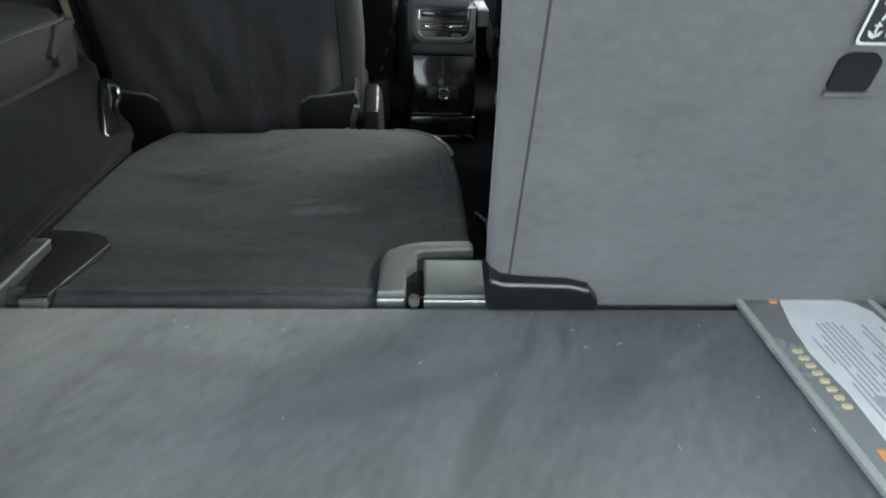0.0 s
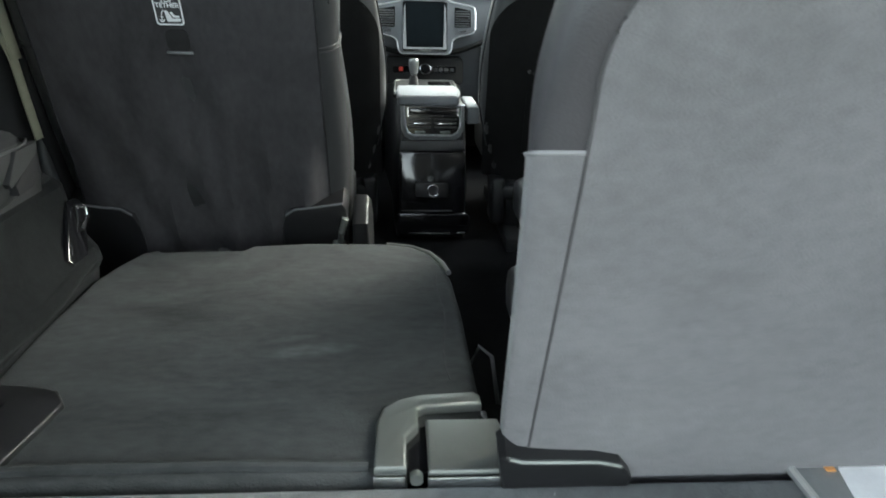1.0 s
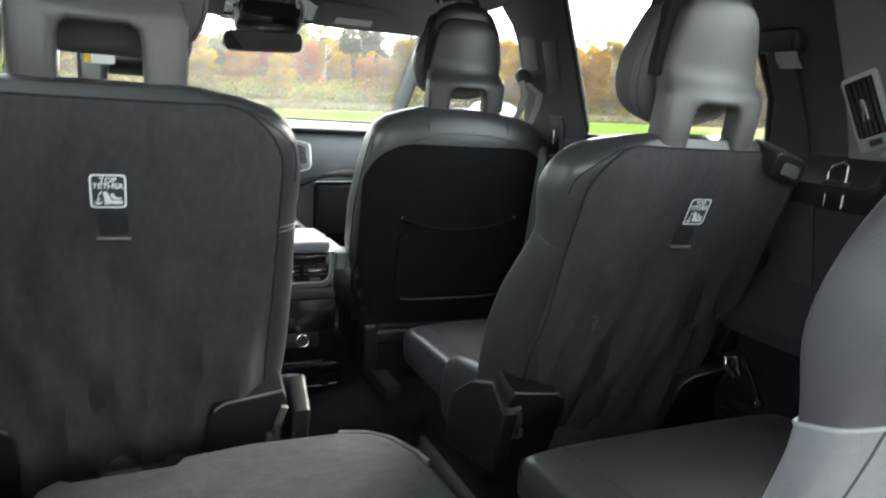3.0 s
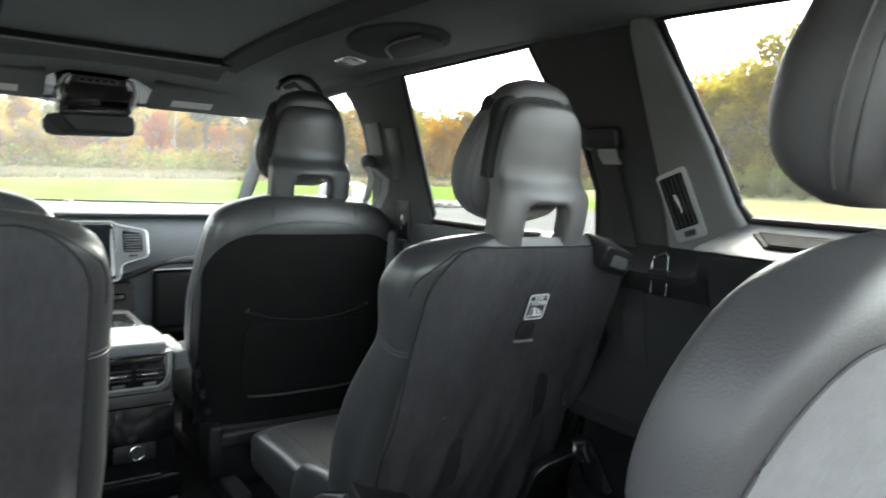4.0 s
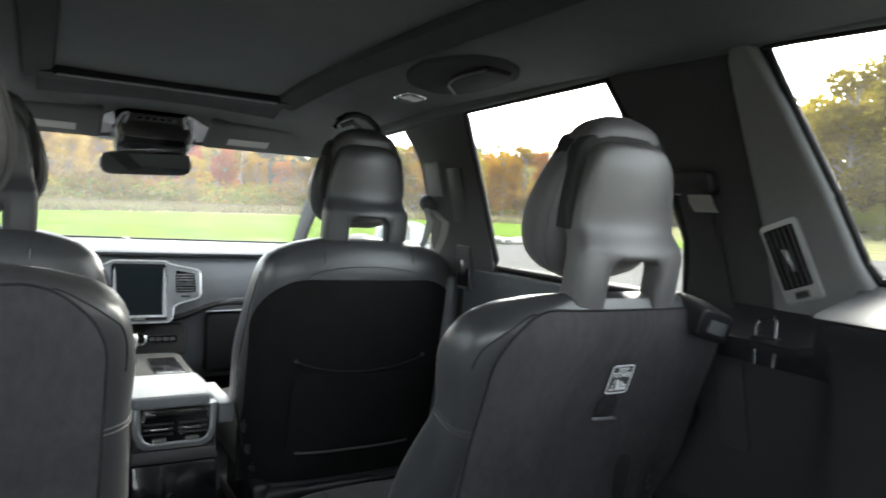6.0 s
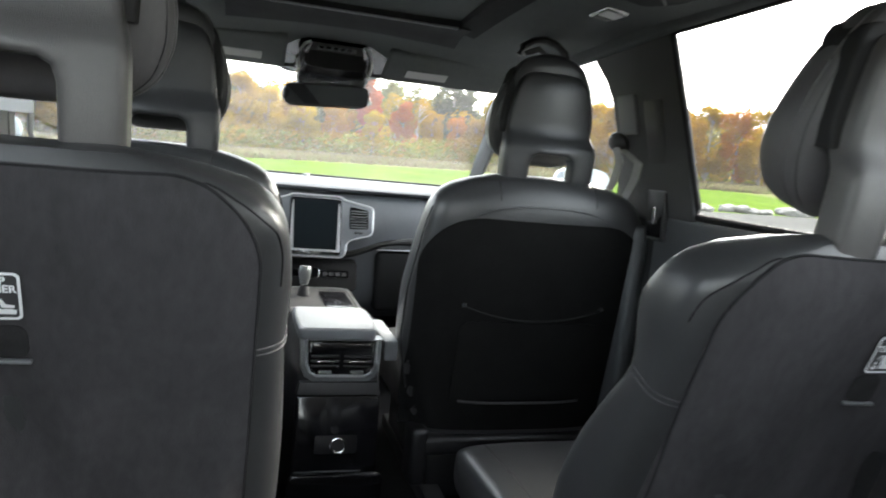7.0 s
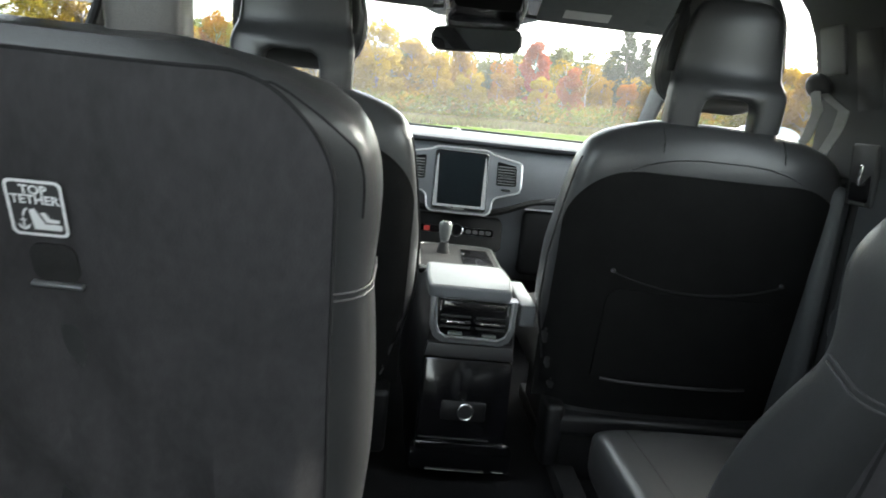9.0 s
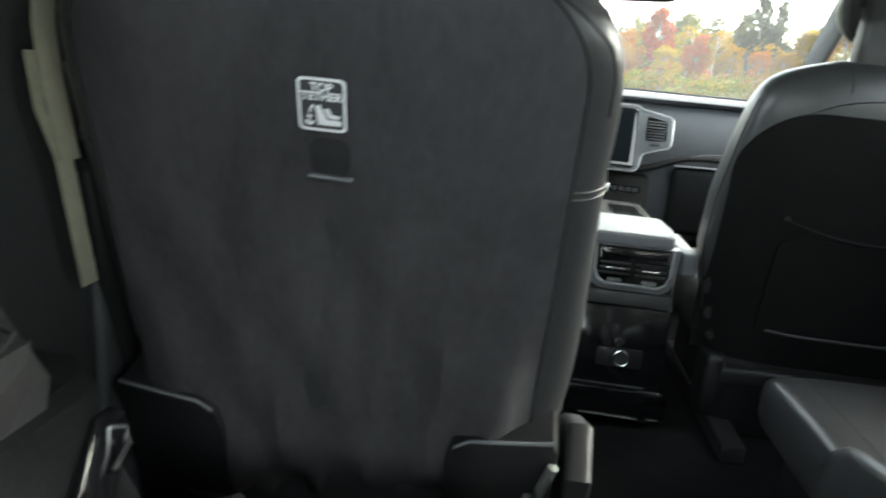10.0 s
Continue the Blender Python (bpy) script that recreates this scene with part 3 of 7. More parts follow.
def headrest(seat, fr, u0, v0, w0, lean, k=1.0, shell_mat=None, pad_mat=None, pad_w=1.0, pad_low=0.0, stem=1.0, ahead_by=0.008):
    """A fixed headrest: a hollow-footed rear shell and a thick, slanting pad before it."""
    a = radians(lean)
    base = fr(u0, v0, w0)
    up, ahead = Vector((0, -math.sin(a), math.cos(a))), Vector((0, math.cos(a), math.sin(a)))

    def at(u, h, w):
        return base + Vector((u * k, 0, 0)) + up * float(h * k) + ahead * float(w * k)

    def bent(outline, depth, sink, bevel):
        """A flat plate cut into strips and bent to the profile of the headrest."""
        b_ = prism(bmesh.new(), outline, lambda a, b, d: Vector((a, b, d)), 0.0, depth, bevel, 4)
        for axis, cuts in ((1, np.linspace(0.098, 0.25, 16)), (0, np.linspace(-0.09, 0.09, 11))):
            for c in cuts:
                no = Vector((0, 1, 0)) if axis else Vector((1, 0, 0))
                bmesh.ops.bisect_plane(b_, geom=b_.verts[:] + b_.edges[:] + b_.faces[:], plane_co=no * float(c), plane_no=no)
        for q in b_.verts:
            u, h, d = q.co
            w = float(np.interp(h, PLATE_H, PLATE_W)) + 0.010 * (u / 0.1) ** 2
            q.co = at(u * stem, h, w + sink + d)
        bmesh.ops.recalc_face_normals(b_, faces=b_.faces)
        return b_

    half = [(0.111, -0.035), (0.1125, 0.05), (0.1125, 0.090), (0.110, 0.106), (0.1045, 0.124), (0.1015, 0.150), (0.097, 0.190), (0.091, 0.222), (0.084, 0.242), (0.073, 0.256), (0.058, 0.263), (0.034, 0.266)]
    hole = [(-0.054, -0.035), (-0.052, 0.062), (-0.048, 0.077), (-0.036, 0.084), (0.036, 0.084), (0.048, 0.077), (0.052, 0.062), (0.054, -0.035)]
    bm = bent(half + [(-a_, b_) for a_, b_ in half[::-1]] + hole, 0.042, 0.0, 0.009)
    h1 = part("headrest", bm, shell_mat or headrest_shell, seat, "headrest with a hollow foot and padded front")
    # the pad: flat behind, domed in front, narrow above and slanting forward to its foot
    table = [(0.050, 0.050, 0.092, 0.128), (0.060, 0.088, 0.074, 0.152), (0.084, 0.115, 0.062, 0.172), (0.118, 0.127, 0.055, 0.180), (0.155, 0.128, 0.052, 0.175), (0.195, 0.119, 0.050, 0.161),
             (0.235, 0.104, 0.048, 0.145), (0.270, 0.086, 0.047, 0.129), (0.292, 0.068, 0.050, 0.116), (0.304, 0.044, 0.060, 0.104), (0.308, 0.018, 0.072, 0.092)]
    keys, (hw, wa, wb) = smooth_table([(h - pad_low * max(0.0, (0.25 - h) / 0.19), q * pad_w, c0 + ahead_by, c1 + ahead_by) for h, q, c0, c1 in table], 40)
    pad, n = [], 56
    for h, q, c0, c1 in zip(keys, hw, wa, wb):
        mid, row = c0 + (c1 - c0) * 0.42, []
        for j in range(n):
            t = 2 * math.pi * j / n
            c, s_ = math.cos(t), math.sin(t)
            e, deep = (2 / 2.3, c1 - mid) if s_ > 0 else (2 / 4.2, mid - c0)
            row.append(at(q * math.copysign(abs(c) ** (2 / 2.8 if s_ > 0 else 2 / 4.2), c), h, mid + deep * math.copysign(abs(s_) ** e, s_)))
        pad.append(row)
    pd = part("pad", loft(bmesh.new(), pad), pad_mat or lit_pad_leather, h1)
    rows = pad[2:-3]
    for a_, b_, r_, m_ in ((29, 55, 0.0022, pad_mat or lit_pad_leather), (32, 52, 0.0012, leather)):
        part("piping" if a_ == 29 else "stitching", tube(bmesh.new(), [q[a_] for q in rows] + [q[b_] for q in rows[::-1]], r_ * k, 6), m_, pd)
    # black plate that stands for the shade in the channel between the plate and the pad
    wide = [(a_ + 0.004 + 0.010 * min(1.0, max(0.0, (b_ - 0.105) / 0.05)), b_ + 0.012 * min(1.0, max(0.0, (b_ - 0.15) / 0.09))) for a_, b_ in half[4:]]
    part("groove", bent(wide + [(-a_, b_) for a_, b_ in wide[::-1]], 0.040 + ahead_by, 0.020, 0.006), channel_shade, h1, "black plate standing for the shaded channel")
    return h1


def tether_label(seat, sb, u, v, w, h):
    """Printed label: dark ground, white rim, lettering and a small pictogram."""
    def face(a, b, d):
        return sb.rear(a, b, 0.0052 + d)
    lab = part("label", prism(bmesh.new(), rounded(u - w / 2, u + w / 2, v - h / 2, v + h / 2, 0.005), face, 0.0, 0.0008), label_dark, seat, "white-printed tether label")
    bm = bmesh.new()
    outer, inner = rounded(u - w / 2, u + w / 2, v - h / 2, v + h / 2, 0.005), rounded(u - w / 2 + 0.0024, u + w / 2 - 0.0024, v - h / 2 + 0.0024, v + h / 2 - 0.0024, 0.0035)
    o1, i1 = [bm.verts.new(face(a, b, 0.0014)) for a, b in outer], [bm.verts.new(face(a, b, 0.0014)) for a, b in inner]
    for k in range(len(o1)):
        j = (k + 1) % len(o1)
        bm.faces.new((o1[k], o1[j], i1[j], i1[k]))
    part("rim", bm, white_print, lab)
    words("TOP", h * 0.215, face, lab, white_print, u, v + h * 0.325, spread=1.0)
    words("TETHER", h * 0.215, face, lab, white_print, u, v + h * 0.155, spread=0.98)
    bm = bmesh.new()
    x0, y0, s_ = u - w * 0.385, v - h * 0.41, w / 0.044
    anchor = [[(0.0042, 0.0035), (0.0058, 0.0035), (0.0058, 0.0115), (0.0042, 0.0115)], [(0.0025, 0.0085), (0.0075, 0.0085), (0.0075, 0.0098), (0.0025, 0.0098)],
              [(0.0, 0.0058), (0.0018, 0.0052), (0.0050, 0.0026), (0.0082, 0.0052), (0.0100, 0.0058), (0.0086, 0.0020), (0.0050, 0.0), (0.0014, 0.0020)]]
    child_seat = [[(0.0125, 0.0015), (0.0335, 0.0015), (0.0345, 0.0062), (0.0300, 0.0072), (0.0215, 0.0068), (0.0150, 0.0205), (0.0105, 0.0190)],
                  [(0.0185, 0.0165), (0.0225, 0.0178), (0.0260, 0.0120), (0.0330, 0.0112), (0.0325, 0.0082), (0.0228, 0.0082)]]
    strap = [[(0.0045, 0.0130), (0.0060, 0.0125), (0.0075, 0.0165), (0.0100, 0.0195), (0.0090, 0.0210), (0.0060, 0.0180)]]
    for poly in anchor + child_seat + strap:
        bm.faces.new([bm.verts.new(face(x0 + a * s_, y0 + b * s_, 0.0014)) for a, b in poly])
    part("pictogram", bm, white_print, lab)
    return lab


def tether_loop(seat, sb, u, v, w, h, below=0.0):
    """A flat dark patch for the shade of a fabric recess, with a bar across it."""
    def face(a, b, d):
        return sb.rear(a, b, 0.0045 + d)
    pocket = part("tether_recess", prism(bmesh.new(), rounded(u - w / 2, u + w / 2, v - h * 0.35 - below, v + h / 2, 0.010), face, -0.003, 0.0010), pocket_shade if not below else recess_cloth, seat, "flat dark patch standing for a shaded tether recess")
    bm = bmesh.new()
    prism(bm, rounded(u - w * 0.58, u + w * 0.58, v - h * 0.42, v - h * 0.42 + 0.0036, 0.0016), face, 0.0, 0.005, 0.001)
    part("tether_bar", bm, satin_grey, pocket, "grey steel tether bar")


def cushion(seat, x0, x1, y0, y1, z0, z1, mat, r=0.05, name="cushion"):
    """A seat cushion: rounded, a little crowned, with a seam along its front edge."""
    rings = []
    for k in range(25):
        f = k / 24
        y = y0 + (y1 - y0) * f
        e = min(1.0, f / 0.12, (1 - f) / 0.12)
        s_ = math.sqrt(max(0.02, 1 - (1 - e) ** 2))
        top = z1 - (1 - s_) * r + 0.012 * math.sin(math.pi * f)
        bot = z0 + (1 - s_) * r * 0.4
        row = []
        for j in range(36):
            t = 2 * math.pi * j / 36
            c, q = math.cos(t), math.sin(t)
            hw = (x1 - x0) / 2 - (1 - s_) * r * 0.5
            zz = (top + bot) / 2 + (top - bot) / 2 * math.copysign(abs(q) ** 0.5, q)
            row.append(((x0 + x1) / 2 + hw * math.copysign(abs(c) ** 0.42, c), y, zz + 0.010 * (abs(c) ** 4 if q > 0 else 0)))
        rings.append(row)
    cu = part(name, loft(bmesh.new(), rings), mat, seat)
    for j in (6, 12):
        part("seam", tube(bmesh.new(), [r_[j] for r_ in rings[2:-2]], 0.0012, 6), plastic, cu)
    part("seam", tube(bmesh.new(), [rings[3][j] for j in range(5, 14)], 0.0012, 6), plastic, cu)
    return cu

# ---- cabin structure ----
LOAD_Z, FLOOR_Z, ROOF_Z = 0.80, 0.50, 1.668


def side_x(z):
    """Half-width of the glass line at a height: upright below the sills, leaning in above."""
    return 0.70 - max(0.0, z - 1.27) * 0.26


def on_side(s_, inset):
    return lambda y, z, d: Vector((s_ * (side_x(z) - inset - d), y, z))


bm = bmesh.new()
rbox(bm, -0.74, 0.74, 0.70, 3.4, FLOOR_Z - 0.06, FLOOR_Z, 0.004)
single("floor", bm, floor_carpet, "black carpeted car floor", kind="structure")
bm = bmesh.new()
rbox(bm, -0.60, 0.60, 0.10, 0.70, LOAD_Z - 0.10, LOAD_Z, 0.012, 3)
load_floor = single("load_floor", bm, load_carpet, "worn charcoal carpet on the flat luggage floor", kind="structure")
bm = bmesh.new()
rbox(bm, -0.74, 0.74, 0.62, 0.70, FLOOR_Z - 0.06, LOAD_Z - 0.012, 0.004)
single("wall_step", bm, plastic_black, "black riser under the luggage floor", kind="structure")

# ceiling, with the opening of the glass roof and its drawn shade above
SR = (-0.30, 0.30, 0.95, 2.43)
bm = bmesh.new()
cols = np.linspace(-0.62, 0.62, 63)
rows_y = np.linspace(0.14, 2.66, 76)


def roof_z(x, y):
    z = ROOF_Z - 0.05 * max(0.0, (y - 2.48) / 0.18) ** 1.6 * min(1.0, max(0.0, (abs(x) - 0.09) / 0.10))
    z -= 0.030 * max(0.0, (y - 1.9) / 0.6) ** 1.5 + 0.022 * min(1.0, (x / 0.45) ** 2)
    dx = max(SR[0] - x, x - SR[1], 0.0)
    dy = max(SR[2] - y, y - SR[3], 0.0)
    d = math.hypot(dx, dy)
    return z + 0.034 * max(0.0, 1 - d / 0.085) ** 2


vg = {}
for i, y in enumerate(rows_y):
    for j, x in enumerate(cols):
        vg[i, j] = bm.verts.new((x, y, roof_z(x, y)))
for i in range(len(rows_y) - 1):
    for j in range(len(cols) - 1):
        xm, ym = (cols[j] + cols[j + 1]) / 2, (rows_y[i] + rows_y[i + 1]) / 2
        if SR[0] < xm < SR[1] and SR[2] < ym < SR[3]:
            continue
        bm.faces.new((vg[i, j], vg[i, j + 1], vg[i + 1, j + 1], vg[i + 1, j]))
rim = [e for e in bm.edges if len(e.link_faces) == 1]
ext = bmesh.ops.extrude_edge_only(bm, edges=rim)
for q in ext["geom"]:
    if isinstance(q, bmesh.types.BMVert):
        q.co.z += 0.03
ceiling = single("ceiling", bm, headliner, "charcoal cloth headliner with a roof opening", kind="structure")
bm = bmesh.new()
rbox(bm, -0.66, 0.66, 0.13, 2.70, 1.73, 1.76, 0.01)
single("roof", bm, body_paint, "painted steel car roof", kind="structure")
# Tailgate out of view, added to keep the overhead sky off the rear.
bm = prism(bmesh.new(), [(0.11, 1.735), (-0.10, 1.795), (-0.45, 1.865), (-0.86, 1.90), (-0.98, 1.88), (-0.98, 1.91), (-0.86, 1.935), (-0.45, 1.90), (-0.10, 1.83), (0.11, 1.765)], lambda a, b, d: Vector((d, a, b)), -0.62, 0.62, 0.006)
single("door_3", bm, trim_dark, "raised tailgate over the open rear of the car", kind="structure")
blind = thing("roof_blind", (0, 1.65, 1.68), "drawn grey cloth roof blind behind a dark frame", "blind")
bm = bmesh.new()
n_b = 30
rings = []
for k in range(n_b + 1):
    y = SR[2] - 0.03 + (SR[3] - 0.07 - SR[2] + 0.03) * k / n_b
    rings.append([(x, y, 1.694 - 0.044 * max(0.0, (y - 1.9) / 0.6) ** 1.5 + 0.0025 * math.sin(y * 9) - 0.004 * (1 - (x / 0.33) ** 2) + dz) for x, dz in [(-0.33, 0), (-0.16, 0), (0, 0), (0.16, 0), (0.33, 0), (0.33, 0.006), (-0.33, 0.006)]])
part("cloth", loft(bm, rings), shade_cloth, blind)
part("pull_bar", box(-0.268, 0.268, 2.335, 2.352, 1.647, 1.674, 0.004), recess_cloth, blind)
part("pull_lip", box(-0.258, 0.258, 2.331, 2.337, 1.645, 1.650, 0.0015), satin_grey, blind, "thin grey pull edge")
rings = [[(x, y, min(1.650, roof_z(x, y)) + dz) for y, dz in ((2.345, 0.0), (2.385, -0.003), (2.44, -0.004), (2.500, -0.003), (2.515, 0.004), (2.345, 0.016))] for x in np.linspace(-0.30, 0.30, 25)]
part("front_frame", loft(bmesh.new(), rings), frame_cloth, blind, "dark front of the roof frame")
for s_ in (-1, 1):
    rings = [[(s_ * a, y, 1.682 + b - 0.036 * max(0.0, (y - 1.9) / 0.6) ** 1.5) for a, b in ((0.262, 0.006), (0.268, -0.002), (0.310, -0.012), (0.322, -0.014), (0.325, 0.008), (0.262, 0.010))] for y in np.linspace(0.93, 2.40, 24)]
    part("side_frame", loft(bmesh.new(), rings), frame_cloth, blind, "dark side of the roof frame")

# side walls: sills, pillars, rails and glass, once for each side
for s_, side in ((1, "right"), (-1, "left")):
    # door and quarter panel below the glass
    def low(y, z, d):
        return Vector((s_ * (0.735 - d), y, z))
    bm = prism(bmesh.new(), [(0.10, 0.44), (3.45, 0.44), (3.45, 1.20), (2.70, 1.25), (1.30, 1.262), (0.90, 1.31), (0.10, 1.32)], low, 0.0, 0.035, 0.004)
    wall = single("wall_" + side, bm, panel_black, "charcoal side panel of the car", kind="structure")
    # rails and pillars on the leaning upper side
    f = on_side(s_, 0.0)
    shapes = {
        "roof_rail": [(0.13, 1.636), (0.88, 1.638), (1.10, 1.645), (1.18, 1.643), (1.40, 1.645), (1.46, 1.641), (1.90, 1.628), (2.20, 1.608), (2.60, 1.590), (2.80, 1.575), (2.80, 1.72), (0.13, 1.72)],
        "rear_pillar": [(0.10, 1.30), (0.20, 1.30), (0.19, 1.69), (0.13, 1.69)],
        "door_pillar": [(1.882, 1.23), (2.215, 1.23), (2.197, 1.32), (2.182, 1.40), (2.188, 1.50), (2.208, 1.55), (2.250, 1.598), (2.30, 1.69), (1.942, 1.69), (1.930, 1.628), (1.916, 1.606), (1.902, 1.45)],
        "front_pillar": [(3.38, 1.16), (3.52, 1.16), (2.82, 1.66), (2.64, 1.66), (2.72, 1.60)],
    }
    for nm, poly in shapes.items():
        deep = 0.026 if nm == "roof_rail" else 0.012
        single("pillar_" + side if nm != "roof_rail" else "trim_" + side, prism(bmesh.new(), poly, f, 0.0, deep, 0.009, 4), headliner if nm == "roof_rail" else trim_dark, "dark trim of the " + nm.replace("_", " "), kind="structure")
    # the quarter pillar: a dark leading half with the belt and a softly rounded paler half beside the rear glass
    single("pillar_" + side, prism(bmesh.new(), [(1.310, 1.25), (1.298, 1.30), (1.292, 1.36), (1.304, 1.43), (1.330, 1.498), (1.372, 1.545), (1.405, 1.578), (1.424, 1.614), (1.438, 1.632), (1.46, 1.69), (1.115, 1.69), (1.115, 1.645), (1.13, 1.60), (1.12, 1.40), (1.10, 1.25)], f, 0.0, 0.010, 0.007, 4), pillar_cloth, "dark quarter pillar trim", kind="structure")
    single("pillar_" + side, prism(bmesh.new(), [(1.130, 1.255), (0.970, 1.262), (0.980, 1.318), (0.998, 1.346), (1.036, 1.445), (1.085, 1.554), (1.118, 1.622), (1.130, 1.642), (1.140, 1.66), (1.172, 1.66), (1.178, 1.63), (1.172, 1.58), (1.159, 1.494), (1.143, 1.397), (1.134, 1.30)], f, 0.0, 0.024, 0.013, 6), pillar_grey, "grey plastic pillar beside the quarter glass", kind="structure")
    # glass
    panes = {"window_1": [(1.28, 1.24), (1.90, 1.24), (1.94, 1.68), (1.42, 1.68), (1.28, 1.45)], "window_2": [(0.18, 1.30), (1.00, 1.30), (1.145, 1.69), (0.17, 1.69)], "window_3": [(2.18, 1.22), (3.40, 1.18), (2.76, 1.66), (2.18, 1.66)]}
    for nm, poly in panes.items():
        w_ = single(nm, prism(bmesh.new(), poly, f, -0.006, -0.002), clear_glass, "clear side window", kind="structure")
        w_.visible_shadow = False
    # black rubber edge round the two rear windows
    for poly in ([(1.308, 1.254), (1.292, 1.36), (1.330, 1.498), (1.405, 1.578), (1.438, 1.642), (1.924, 1.630), (1.902, 1.45), (1.884, 1.254)], [(0.20, 1.324), (0.980, 1.324), (0.998, 1.346), (1.036, 1.445), (1.085, 1.554), (1.124, 1.648), (0.88, 1.640), (0.19, 1.638)]):
        pts = []
        for (a, b), (c, d) in zip(poly, poly[1:] + poly[:1]):
            pts += [f(a + (c - a) * k / 10, b + (d - b) * k / 10, 0.006) for k in range(10)]
        single("trim_" + side, tube(bmesh.new(), pts, 0.0075, 8, True), matte_black, "black rubber window seal", kind="structure")
    # door card with armrest
    bm = bmesh.new()
    rbox(bm, s_ * 0.702, s_ * 0.684, 1.36, 2.02, 0.62, 1.245, 0.008, 3)
    rbox(bm, s_ * 0.69, s_ * 0.645, 1.55, 1.98, 0.93, 1.00, 0.02, 3)
    rbox(bm, s_ * 0.70, s_ * 0.655, 2.05, 3.10, 0.62, 1.215, 0.025, 3)
    single("door_1" if s_ > 0 else "door_2", bm, door_skin, "soft dark door lining with an armrest", kind="structure")

# windscreen, cowl and bulkhead
bm = bmesh.new()


def screen_at(x, k, d):
    y, z = 2.66 + 0.86 * k, 1.66 - 0.47 * k
    return Vector((x * (0.585 + 0.13 * k), y - 0.05 * x * x, z + d))


prism(bm, [(-1 + 0.2 * k, 0.0) for k in range(11)] + [(1 - 0.2 * k, 1.0) for k in range(11)], screen_at, 0.0, 0.005)
w_ = single("window_4", bm, screen_glass, "clear curved windscreen", kind="structure")
w_.visible_shadow = False
bm = bmesh.new()
prism(bm, [(-1, 0.0), (1, 0.0), (1, 0.055), (0.44, 0.06), (0.36, 0.18), (0.20, 0.235), (-0.20, 0.235), (-0.36, 0.18), (-0.44, 0.06), (-1, 0.055)], screen_at, -0.006, -0.002)
single("trim_front", bm, gloss_black, "black band at the top of the windscreen", kind="structure")
bm = bmesh.new()
rbox(bm, -0.74, 0.74, 3.42, 3.50, 0.44, 1.16, 0.01)
single("wall_front", bm, plastic_black, "black bulkhead behind the dashboard", kind="structure")

